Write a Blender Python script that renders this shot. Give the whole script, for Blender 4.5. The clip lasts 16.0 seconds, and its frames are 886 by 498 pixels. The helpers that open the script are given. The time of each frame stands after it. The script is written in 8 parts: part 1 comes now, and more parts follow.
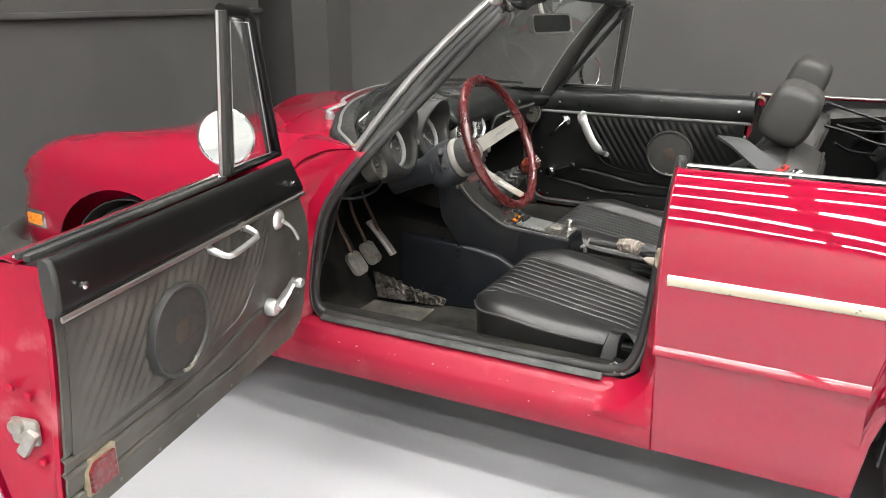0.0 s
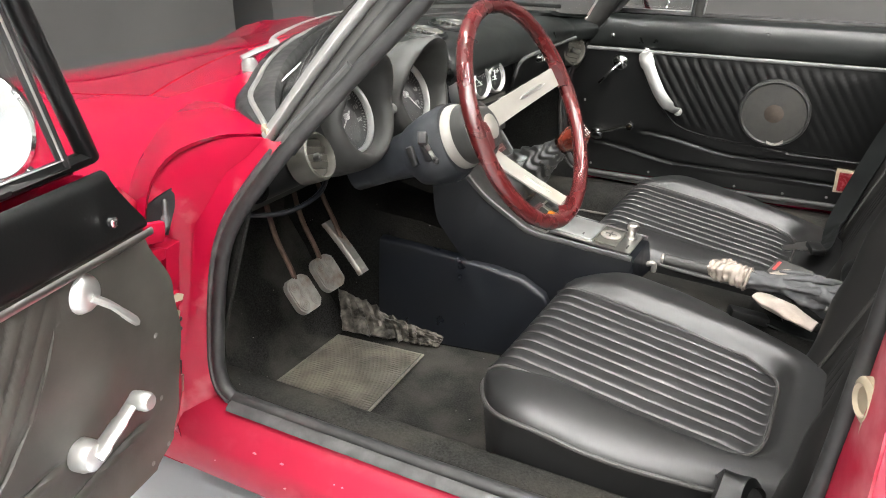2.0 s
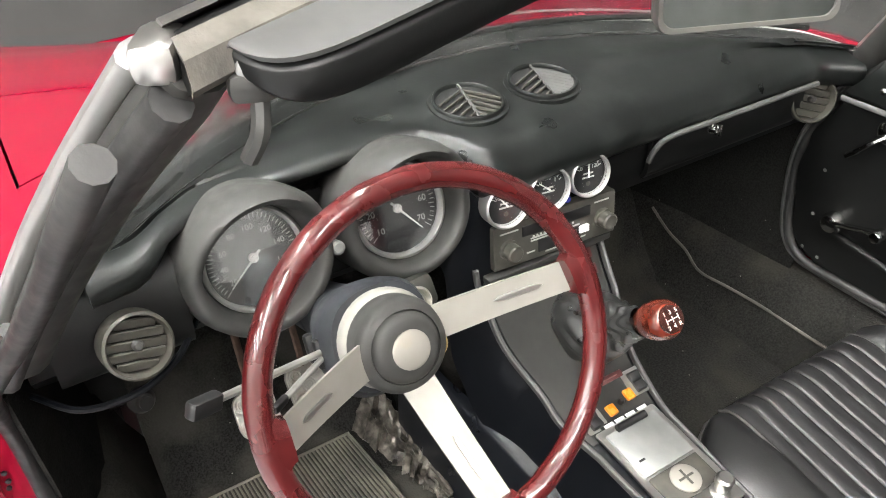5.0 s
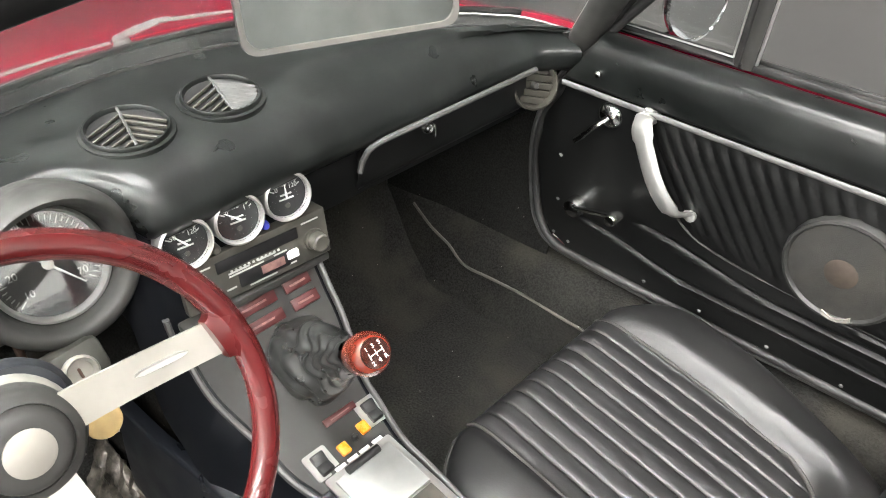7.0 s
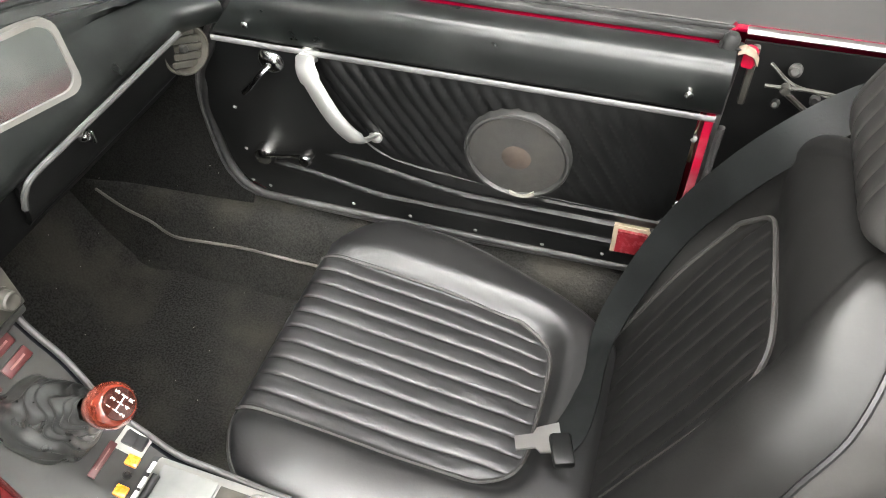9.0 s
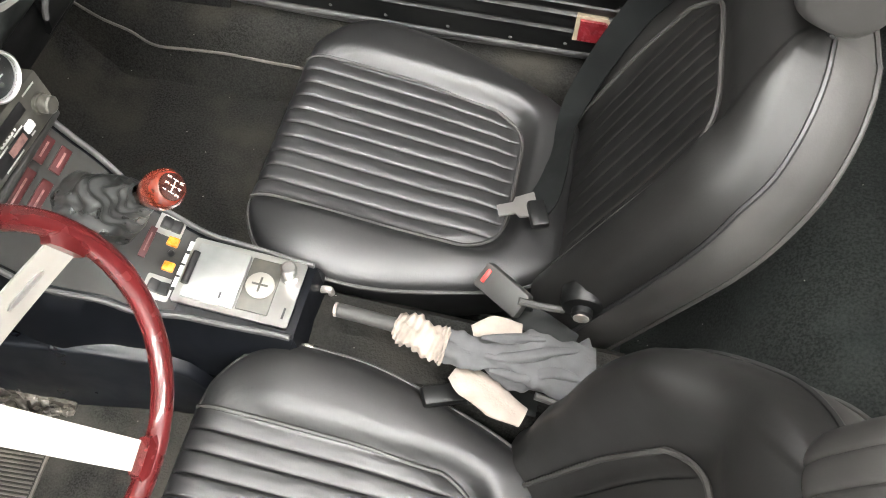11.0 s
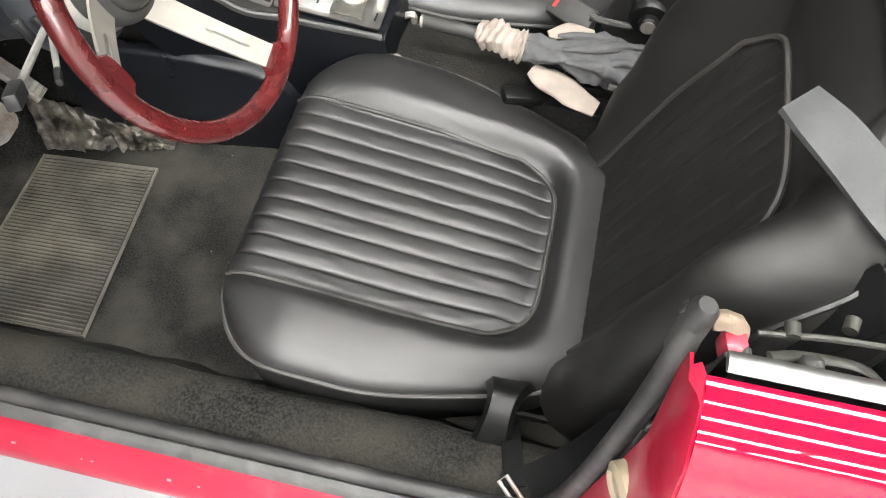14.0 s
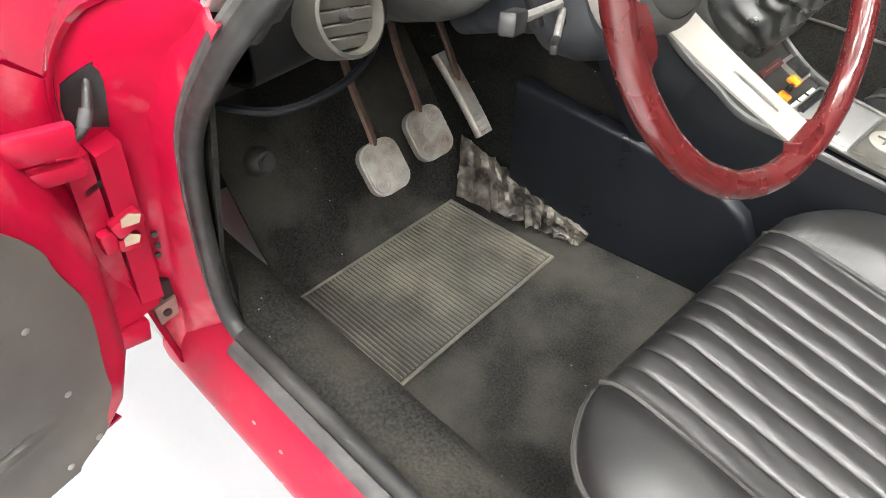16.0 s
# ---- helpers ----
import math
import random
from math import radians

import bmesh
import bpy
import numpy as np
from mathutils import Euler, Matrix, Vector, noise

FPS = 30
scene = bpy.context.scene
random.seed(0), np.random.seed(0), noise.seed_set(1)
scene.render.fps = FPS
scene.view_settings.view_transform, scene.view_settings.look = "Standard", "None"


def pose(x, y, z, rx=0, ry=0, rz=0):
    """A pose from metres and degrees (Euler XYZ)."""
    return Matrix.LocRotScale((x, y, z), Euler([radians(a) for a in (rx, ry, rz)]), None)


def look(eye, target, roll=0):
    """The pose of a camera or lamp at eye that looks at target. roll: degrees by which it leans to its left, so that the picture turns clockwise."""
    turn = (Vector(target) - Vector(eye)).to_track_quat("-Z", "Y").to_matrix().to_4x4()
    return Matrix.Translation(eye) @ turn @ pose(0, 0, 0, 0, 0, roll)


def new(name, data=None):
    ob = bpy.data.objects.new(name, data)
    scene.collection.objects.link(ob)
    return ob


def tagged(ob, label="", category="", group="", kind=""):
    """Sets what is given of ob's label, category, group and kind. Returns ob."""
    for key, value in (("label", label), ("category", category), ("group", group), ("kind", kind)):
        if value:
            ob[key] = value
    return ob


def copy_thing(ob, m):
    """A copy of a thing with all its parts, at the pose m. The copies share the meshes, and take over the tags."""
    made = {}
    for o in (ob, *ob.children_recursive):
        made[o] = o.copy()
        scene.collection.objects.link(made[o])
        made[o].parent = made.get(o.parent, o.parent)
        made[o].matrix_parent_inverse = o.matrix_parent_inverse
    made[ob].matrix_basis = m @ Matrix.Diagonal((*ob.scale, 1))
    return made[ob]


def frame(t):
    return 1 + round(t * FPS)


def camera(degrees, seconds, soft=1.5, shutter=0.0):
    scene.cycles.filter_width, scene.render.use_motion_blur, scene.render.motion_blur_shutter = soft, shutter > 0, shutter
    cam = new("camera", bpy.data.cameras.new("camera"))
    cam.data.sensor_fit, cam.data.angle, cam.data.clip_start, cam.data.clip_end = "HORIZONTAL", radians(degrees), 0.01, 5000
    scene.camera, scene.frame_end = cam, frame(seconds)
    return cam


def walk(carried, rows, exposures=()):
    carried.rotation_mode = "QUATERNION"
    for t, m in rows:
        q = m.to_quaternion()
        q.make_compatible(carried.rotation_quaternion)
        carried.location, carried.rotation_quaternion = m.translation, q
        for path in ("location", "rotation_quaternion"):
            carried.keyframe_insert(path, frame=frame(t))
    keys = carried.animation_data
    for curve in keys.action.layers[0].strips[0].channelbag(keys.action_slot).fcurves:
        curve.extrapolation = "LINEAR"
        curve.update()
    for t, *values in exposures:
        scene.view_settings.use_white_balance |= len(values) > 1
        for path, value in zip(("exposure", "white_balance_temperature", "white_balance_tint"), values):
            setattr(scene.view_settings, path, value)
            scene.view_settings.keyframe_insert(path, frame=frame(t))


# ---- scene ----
# camera: X runs to the car's rear, Y to its passenger side, Z up; the ground is z = 0
cam = camera(58.93, 16.0, soft=1.0)
PATH = [
    (0, (0.8978, -2.3024, 1.1762), (0.0346, -0.6069, 0.5597), 0.00),
    (0.5, (0.8049, -2.0998, 1.1515), (-0.0556, -0.4072, 0.5233), -0.07),
    (1, (0.7119, -1.8863, 1.1338), (-0.1431, -0.2041, 0.4710), -0.04),
    (1.5, (0.6298, -1.6688, 1.1158), (-0.2277, -0.0135, 0.3914), 0.03),
    (2, (0.5445, -1.4900, 1.0981), (-0.3334, 0.1196, 0.2991), -0.15),
    (2.5, (0.4701, -1.3038, 1.1080), (-0.4575, 0.2339, 0.2274), -0.23),
    (3, (0.4461, -1.1061, 1.1787), (-0.5884, 0.3250, 0.2396), -0.46),
    (3.2, (0.4438, -1.0416, 1.2148), (-0.6418, 0.3344, 0.2514), -0.37),
    (5.3, (0.5397, -0.5440, 1.3075), (-0.8618, 0.2793, 0.1422), -1.21),
    (5.5, (0.5440, -0.4995, 1.3006), (-0.8569, 0.3124, 0.1267), -1.11),
    (6, (0.5629, -0.4325, 1.3016), (-0.8070, 0.4190, 0.1191), -0.75),
    (6.5, (0.5622, -0.4056, 1.2995), (-0.7125, 0.5774, 0.1125), -0.26),
    (7, (0.5459, -0.3867, 1.2943), (-0.5748, 0.7640, 0.1027), 0.21),
    (7.5, (0.5383, -0.3563, 1.3024), (-0.4018, 0.9430, 0.1074), 0.20),
    (8, (0.5306, -0.3475, 1.3382), (-0.2217, 1.0396, 0.1094), -0.13),
    (8.5, (0.5294, -0.3356, 1.3688), (-0.0419, 1.0615, 0.0567), -0.51),
    (9, (0.5260, -0.3271, 1.3896), (0.0978, 1.0038, -0.0406), -0.89),
    (9.2, (0.5189, -0.3315, 1.4045), (0.1368, 0.9580, -0.0758), -1.00),
    (11.3, (0.4843, -0.5215, 1.4901), (0.3092, 0.4495, -0.2496), 2.12),
    (11.5, (0.4955, -0.5627, 1.4862), (0.3220, 0.3895, -0.2640), 1.86),
    (12, (0.5164, -0.6546, 1.4873), (0.3572, 0.2495, -0.2896), 1.85),
    (12.5, (0.5221, -0.7249, 1.4771), (0.3741, 0.1420, -0.3191), 1.93),
    (13, (0.5204, -0.8035, 1.4683), (0.3732, 0.0497, -0.3345), 1.75),
    (13.5, (0.5072, -0.8756, 1.4327), (0.3430, -0.0010, -0.3584), 1.03),
    (14, (0.4840, -0.9217, 1.3498), (0.2640, 0.0604, -0.3785), 0.23),
    (14.5, (0.4606, -0.9259, 1.2516), (0.0755, 0.1825, -0.3680), -2.02),
    (15, (0.4416, -0.9429, 1.1594), (-0.2030, 0.1961, -0.3530), -3.11),
    (15.5, (0.4153, -0.9372, 1.1004), (-0.4641, 0.1351, -0.3408), -3.12),
    (16, (0.3445, -0.9226, 1.0694), (-0.7422, 0.0269, -0.3154), -3.09),
]
EXPOSURES = [(0, 0.37), (1.5, 0.90), (2.0, 0.96), (3.0, 1.02), (5.5, 0.92), (6.2, 1.10), (8.0, 1.44), (9.2, 1.50), (11.5, 1.28), (12.5, 1.20), (13.0, 1.24), (13.5, 1.03), (14.2, 0.98), (15.0, 1.20), (16.0, 1.30)]
walk(cam, [(t, look(eye, target, roll)) for t, eye, target, roll in PATH], EXPOSURES)

# ---- light: a closed hall lit by rows of ceiling tubes ----
TUBE_STRENGTH = 44.0
world = bpy.data.worlds.new("world")
scene.world = world
world.use_nodes = True
world.node_tree.nodes["Background"].inputs[0].default_value = (0.80, 0.86, 1.0, 1)
world.node_tree.nodes["Background"].inputs[1].default_value = 0.05

# ---- materials ----


def mat(name, color, rough=0.5, metal=0.0, vary=0.15, scale=12.0, grain=0.0, grain_scale=400.0, bump=0.0, bump_scale=200.0,
        coat=0.0, lint=False, dirt=None, dirt_scale=6.0, dirt_amount=0.0, dirt_lo=0.5, transmission=0.0, emit=0.0, spec=0.5, rough_vary=0.1, coat_ior=1.5):
    """A procedural surface: a base colour varied at two scales, patches of dirt, and fine relief."""
    m = bpy.data.materials.new(name)
    m.use_nodes = True
    nt = m.node_tree
    b = nt.nodes["Principled BSDF"]
    tc = nt.nodes.new("ShaderNodeTexCoord")

    def noise_node(s, detail=4.0):
        n = nt.nodes.new("ShaderNodeTexNoise")
        n.inputs["Scale"].default_value = s
        n.inputs["Detail"].default_value = detail
        nt.links.new(tc.outputs["Object"], n.inputs["Vector"])
        return n

    def mix(fac, a, c, blend="MIX"):
        n = nt.nodes.new("ShaderNodeMix")
        n.data_type, n.blend_type = "RGBA", blend
        for sock, v in ((n.inputs[0], fac), (n.inputs[6], a), (n.inputs[7], c)):
            if isinstance(v, (int, float)):
                sock.default_value = v
            elif isinstance(v, tuple):
                sock.default_value = (*v[:3], 1)
            else:
                nt.links.new(v, sock)
        return n.outputs[2]

    def span(out, lo, hi, a, c):
        n = nt.nodes.new("ShaderNodeMapRange")
        for i, v in enumerate((lo, hi, a, c)):
            n.inputs[i + 1].default_value = v
        nt.links.new(out, n.inputs[0])
        return n.outputs[0]

    big = noise_node(scale)
    lo = tuple(c * (1 - vary) for c in color)
    hi = tuple(min(1.0, c * (1 + vary)) for c in color)
    col = mix(span(big.outputs[0], 0.3, 0.7, 0, 1), lo, hi)
    if grain:
        fine = noise_node(grain_scale, 2.0)
        col = mix(span(fine.outputs[0], 0.35, 0.65, 0, grain), col, tuple(min(1, c * 2.2 + 0.02) for c in color))
    if dirt is not None:
        d = noise_node(dirt_scale, 6.0)
        col = mix(span(d.outputs[0], dirt_lo, dirt_lo + 0.2, 0, dirt_amount), col, dirt)
    if lint:
        v = nt.nodes.new("ShaderNodeTexVoronoi")
        v.inputs["Scale"].default_value = 75.0
        nt.links.new(tc.outputs["Object"], v.inputs["Vector"])
        pick = span(v.outputs["Color"], 0.80, 0.81, 0, 1)
        dot = nt.nodes.new("ShaderNodeMath")
        dot.operation = "MULTIPLY"
        nt.links.new(pick, dot.inputs[0])
        nt.links.new(span(v.outputs["Distance"], 0.05, 0.09, 1, 0), dot.inputs[1])
        col = mix(dot.outputs[0], col, (0.30, 0.29, 0.27))
    nt.links.new(col, b.inputs["Base Color"])
    nt.links.new(span(noise_node(scale * 2.3).outputs[0], 0.3, 0.7, max(0.02, rough - rough_vary), min(1, rough + rough_vary)), b.inputs["Roughness"])
    b.inputs["Metallic"].default_value = metal
    b.inputs["Specular IOR Level"].default_value = spec
    b.inputs["Coat Weight"].default_value = coat
    b.inputs["Coat Roughness"].default_value = 0.03
    b.inputs["Coat IOR"].default_value = coat_ior
    b.inputs["Transmission Weight"].default_value = transmission
    if bump:
        n = nt.nodes.new("ShaderNodeBump")
        n.inputs["Strength"].default_value = bump
        n.inputs["Distance"].default_value = 0.002
        nt.links.new(noise_node(bump_scale, 3.0).outputs[0], n.inputs["Height"])
        nt.links.new(n.outputs[0], b.inputs["Normal"])
    if emit:
        b.inputs["Emission Color"].default_value = (*color, 1)
        b.inputs["Emission Strength"].default_value = emit
    return m


RED = mat("red_paint", (0.255, 0.001, 0.020), 0.45, vary=0.03, scale=2, coat=1.0, rough_vary=0.03, spec=0.02, coat_ior=1.7)
RED_DULL = mat("dull_red_paint", (0.27, 0.006, 0.026), 0.5, vary=0.08, scale=6, coat=0.15, spec=0.35, dirt=(0.36, 0.06, 0.08), dirt_scale=14, dirt_amount=0.5, dirt_lo=0.56)
RED_WORN = mat("worn_red_paint", (0.30, 0.003, 0.024), 0.45, vary=0.15, scale=9, coat=0.3, spec=0.2, dirt=(0.46, 0.15, 0.17), dirt_scale=11, dirt_amount=0.75, dirt_lo=0.55)
CHROME = mat("chrome", (0.70, 0.70, 0.69), 0.14, 1.0, vary=0.03, scale=30, rough_vary=0.01)
DECK_TRIM = mat("dulled_bright_trim", (0.36, 0.36, 0.35), 0.40, 1.0, vary=0.08, scale=25, rough_vary=0.03)
CHROME_DULL = mat("dull_chrome", (0.50, 0.49, 0.47), 0.32, 1.0, vary=0.06, scale=20, rough_vary=0.015)
ALU = mat("brushed_aluminium", (0.29, 0.275, 0.248), 0.6, 0.45, rough_vary=0.03, vary=0.08, scale=20, dirt=(0.40, 0.28, 0.15), dirt_scale=14, dirt_amount=0.4, dirt_lo=0.60)
STEEL = mat("bare_steel", (0.36, 0.345, 0.32), 0.5, 0.7, rough_vary=0.03, vary=0.15, scale=50, dirt=(0.2, 0.12, 0.07), dirt_scale=35, dirt_amount=0.6)
WIPER_PALE = mat("pale_grey_metal", (0.30, 0.295, 0.275), 0.4, 0.5, vary=0.12, scale=40)
WIPER = mat("dull_grey_metal", (0.17, 0.17, 0.165), 0.55, 0.3, vary=0.15, scale=40)
MIRROR_FRAME = mat("pale_grey_frame", (0.085, 0.082, 0.076), 0.5, vary=0.12, scale=30)
RUST = mat("rusty_steel", (0.085, 0.052, 0.038), 0.7, 0.3, vary=0.3, scale=60, bump=0.3)
GRILLE = mat("speaker_mesh", (0.015, 0.0145, 0.013), 0.6, vary=0.25, scale=30, grain=0.5, grain_scale=900, bump=0.4, bump_scale=900, dirt=(0.040, 0.036, 0.030), dirt_scale=25, dirt_amount=0.5)
CONE = mat("brown_speaker_cone", (0.036, 0.026, 0.019), 0.8, vary=0.25, scale=60)
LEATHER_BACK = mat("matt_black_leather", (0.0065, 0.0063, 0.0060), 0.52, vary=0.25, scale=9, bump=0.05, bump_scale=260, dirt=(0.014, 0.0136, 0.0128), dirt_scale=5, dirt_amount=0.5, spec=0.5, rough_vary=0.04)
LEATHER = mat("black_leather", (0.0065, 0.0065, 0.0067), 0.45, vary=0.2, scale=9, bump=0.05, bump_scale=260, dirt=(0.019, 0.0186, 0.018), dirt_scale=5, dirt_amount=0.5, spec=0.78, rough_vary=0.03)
# backrest sides, headrests, piping, roof flap: paler than the seat fronts
LEATHER_GREY = mat("grey_leather", (0.027, 0.026, 0.0245), 0.55, vary=0.15, scale=6, bump=0.05, bump_scale=260, dirt=(0.085, 0.082, 0.078), dirt_scale=5, dirt_amount=0.4, rough_vary=0.04)
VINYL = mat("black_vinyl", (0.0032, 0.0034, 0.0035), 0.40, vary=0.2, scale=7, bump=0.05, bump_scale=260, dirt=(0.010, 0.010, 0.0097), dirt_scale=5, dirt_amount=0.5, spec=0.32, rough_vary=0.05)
GAITER = mat("creased_leather", (0.014, 0.0145, 0.014), 0.34, vary=0.25, scale=20, spec=0.8, bump=0.35, bump_scale=70, dirt=(0.036, 0.036, 0.033), dirt_scale=14, dirt_amount=0.5)
# dusty vinyl, paled further for the light on the open door
VINYL_DUSTY_LIT = mat("dusty_lit_vinyl", (0.045, 0.0425, 0.0365), 0.48, vary=0.25, scale=8, bump=0.05, bump_scale=260, dirt=(0.098, 0.091, 0.077), dirt_scale=4, dirt_amount=0.55, dirt_lo=0.45)
DASH = mat("dash_vinyl", (0.0048, 0.0057, 0.0055), 0.32, vary=0.25, scale=6, bump=0.05, bump_scale=260, dirt=(0.019, 0.021, 0.020), dirt_scale=16, dirt_amount=0.6, dirt_lo=0.48, spec=0.5, rough_vary=0.05)
PLASTIC = mat("grey_black_plastic", (0.033, 0.0327, 0.031), 0.55, vary=0.12, scale=20, spec=0.35)
NAVY = mat("blue_black_panel", (0.0032, 0.0038, 0.0052), 0.38, vary=0.2, scale=8, dirt=(0.007, 0.008, 0.010), dirt_scale=6, dirt_amount=0.4, spec=0.14)
RUBBER = mat("rubber", (0.015, 0.015, 0.015), 0.55, vary=0.25, scale=25, bump=0.1, bump_scale=200, dirt=(0.075, 0.073, 0.070), dirt_scale=10, dirt_amount=0.5)
CARPET = mat("black_carpet", (0.0042, 0.0042, 0.0037), 0.95, vary=0.5, scale=9, grain=0.5, grain_scale=300, bump=0.6, bump_scale=240, dirt=(0.022, 0.0205, 0.0175), dirt_scale=7, dirt_amount=0.8, dirt_lo=0.50, spec=0.1, lint=True)
CARPET_FLOOR = mat("trodden_carpet", (0.0060, 0.0058, 0.0050), 0.95, vary=0.5, scale=9, grain=0.6, grain_scale=260, bump=0.7, bump_scale=220, dirt=(0.034, 0.0315, 0.026), dirt_scale=8, dirt_amount=0.6, dirt_lo=0.45, spec=0.1, lint=True)
CARPET_REAR = mat("chalky_rear_carpet", (0.0040, 0.0050, 0.0045), 0.95, vary=0.5, scale=9, grain=0.5, grain_scale=260, bump=0.7, bump_scale=220, dirt=(0.020, 0.024, 0.023), dirt_scale=5, dirt_amount=0.8, dirt_lo=0.57, spec=0.1, lint=True)
CARPET_DUSTY = mat("dusty_carpet", (0.010, 0.0097, 0.0089), 0.95, vary=0.5, scale=8, grain=0.5, grain_scale=300, bump=0.6, bump_scale=240, dirt=(0.060, 0.057, 0.049), dirt_scale=8, dirt_amount=0.6, dirt_lo=0.44, spec=0.1, lint=True)
MAT_RUBBER = mat("dusty_ribbed_rubber", (0.075, 0.070, 0.060), 0.8, vary=0.4, scale=10, bump=0.3, bump_scale=300, dirt=(0.19, 0.172, 0.14), dirt_scale=8, dirt_amount=0.75, dirt_lo=0.45)
# mat's sheet: dusty rubber, darkened to put shade between its ribs
MAT_DARK = mat("shaded_mat_rubber", (0.022, 0.020, 0.018), 0.85, vary=0.4, scale=10, dirt=(0.075, 0.068, 0.056), dirt_scale=8, dirt_amount=0.7, dirt_lo=0.48)
WOOD = mat("varnished_mahogany", (0.068, 0.0075, 0.008), 0.27, vary=0.22, scale=9, coat=0.7, dirt=(0.042, 0.006, 0.006), dirt_scale=12, dirt_amount=0.4, rough_vary=0.02)
WOOD_KNOB = mat("varnished_knob_wood", (0.105, 0.016, 0.008), 0.2, vary=0.45, scale=40, coat=0.9)
WHITE_INK = mat("white_ink", (0.75, 0.75, 0.72), 0.6, vary=0.05)
BLACK_FACE = mat("dial_black", (0.007, 0.007, 0.0075), 0.5, vary=0.1)
RADIO_GREY = mat("radio_fascia", (0.060, 0.058, 0.050), 0.42, 0.2, vary=0.15, scale=30, dirt=(0.12, 0.11, 0.09), dirt_scale=30, dirt_amount=0.4)
RED_PLASTIC = mat("red_legend", (0.055, 0.013, 0.013), 0.4, vary=0.15, scale=60)
ORANGE = mat("amber_lens", (0.62, 0.20, 0.015), 0.3, vary=0.12, scale=60, coat=0.4)
BLUE_LENS = mat("blue_lens", (0.05, 0.06, 0.35), 0.2, coat=0.5)
SKIN_CLOTH = mat("pale_suede", (0.235, 0.200, 0.172), 0.85, vary=0.15, scale=30, bump=0.3, bump_scale=200)
GREY_CLOTH = mat("grey_cloth", (0.055, 0.056, 0.058), 0.9, vary=0.2, scale=20, bump=0.2, bump_scale=250)
WEBBING = mat("belt_webbing", (0.030, 0.032, 0.033), 0.6, vary=0.15, scale=15, bump=0.1, bump_scale=300, dirt=(0.065, 0.068, 0.068), dirt_scale=10, dirt_amount=0.4)
WEBBING_DARK = mat("dark_webbing", (0.0085, 0.0095, 0.0095), 0.55, vary=0.25, scale=15, bump=0.1, bump_scale=300, spec=0.15)
BUCKLE_RED = mat("red_anchor", (0.35, 0.03, 0.025), 0.4, vary=0.12, scale=30)
WALL = mat("dark_grey_wall", (0.054, 0.053, 0.051), 0.75, vary=0.10, scale=0.7, bump=0.08, bump_scale=60, dirt=(0.085, 0.083, 0.08), dirt_scale=1.3, dirt_amount=0.5)
WALL_WHITE = mat("white_wall", (0.62, 0.62, 0.60), 0.8, vary=0.05, scale=1.2)
# slate blue, darkened to carry the shade of its recess
NICHE = mat("slate_blue_door", (0.014, 0.020, 0.028), 0.6, vary=0.15, scale=2)
FLOOR = mat("grey_epoxy_floor", (0.37, 0.378, 0.395), 0.34, vary=0.04, scale=1.2, bump=0.04, bump_scale=120, rough_vary=0.02)
CEILING = mat("dark_ceiling", (0.055, 0.055, 0.056), 0.85, vary=0.05, scale=1)
TUBE = mat("tube_light", (1.0, 0.98, 0.94), 0.5, vary=0.0, emit=TUBE_STRENGTH)
GLASS = mat("window_glass", (0.93, 0.95, 0.94), 0.02, vary=0.02, transmission=1.0, rough_vary=0.015)
MIRROR = mat("mirror_silver", (0.86, 0.87, 0.87), 0.03, 1.0, vary=0.02, rough_vary=0.02)
LENS_PLAIN = mat("plain_gauge_glass", (0.95, 0.96, 0.96), 0.02, vary=0.02, transmission=1.0, rough_vary=0.01, spec=0.3)
LENS = mat("gauge_glass", (0.95, 0.96, 0.96), 0.03, vary=0.02, transmission=1.0, rough_vary=0.02, coat=1.0, spec=1.0, coat_ior=2.0)
TYRE = mat("tyre_rubber", (0.022, 0.022, 0.022), 0.8, vary=0.2, scale=20, bump=0.2)
CREAM = mat("cream_plastic", (0.27, 0.225, 0.16), 0.5, vary=0.1, scale=30)
TRIM_CHAMP = mat("champagne_trim", (0.55, 0.49, 0.38), 0.35, 0.6, vary=0.08, scale=20)
ASH = mat("scuffed_alloy_plate", (0.42, 0.43, 0.42), 0.42, 0.8, vary=0.12, scale=25, dirt=(0.50, 0.49, 0.45), dirt_scale=14, dirt_amount=0.4, rough_vary=0.03)
INSULATION = mat("torn_insulation", (0.11, 0.100, 0.086), 0.42, 0.5, vary=0.7, scale=60, bump=1.0, bump_scale=90, dirt=(0.012, 0.010, 0.008), dirt_scale=35, dirt_amount=0.95, dirt_lo=0.46)
VENT_BEIGE = mat("beige_grey_plastic", (0.042, 0.040, 0.033), 0.55, vary=0.15, scale=30, dirt=(0.05, 0.045, 0.036), dirt_scale=40, dirt_amount=0.4)
FACE_GREY = mat("dusty_grey_plastic", (0.014, 0.0138, 0.0125), 0.5, vary=0.18, scale=25, dirt=(0.028, 0.027, 0.024), dirt_scale=20, dirt_amount=0.5)
DIAL_INK = mat("dial_ink", (0.42, 0.42, 0.40), 0.6, vary=0.05)
REFLECTOR = mat("dark_red_lens", (0.13, 0.010, 0.014), 0.25, vary=0.2, scale=60, coat=0.5)
SATIN = mat("satin_chrome", (0.60, 0.60, 0.585), 0.34, 0.85, vary=0.05, scale=30, rough_vary=0.015)
PANEL = mat("navy_plastic", (0.0055, 0.0066, 0.0092), 0.36, vary=0.25, scale=7, dirt=(0.011, 0.0125, 0.0155), dirt_scale=6, dirt_amount=0.4, spec=0.4)
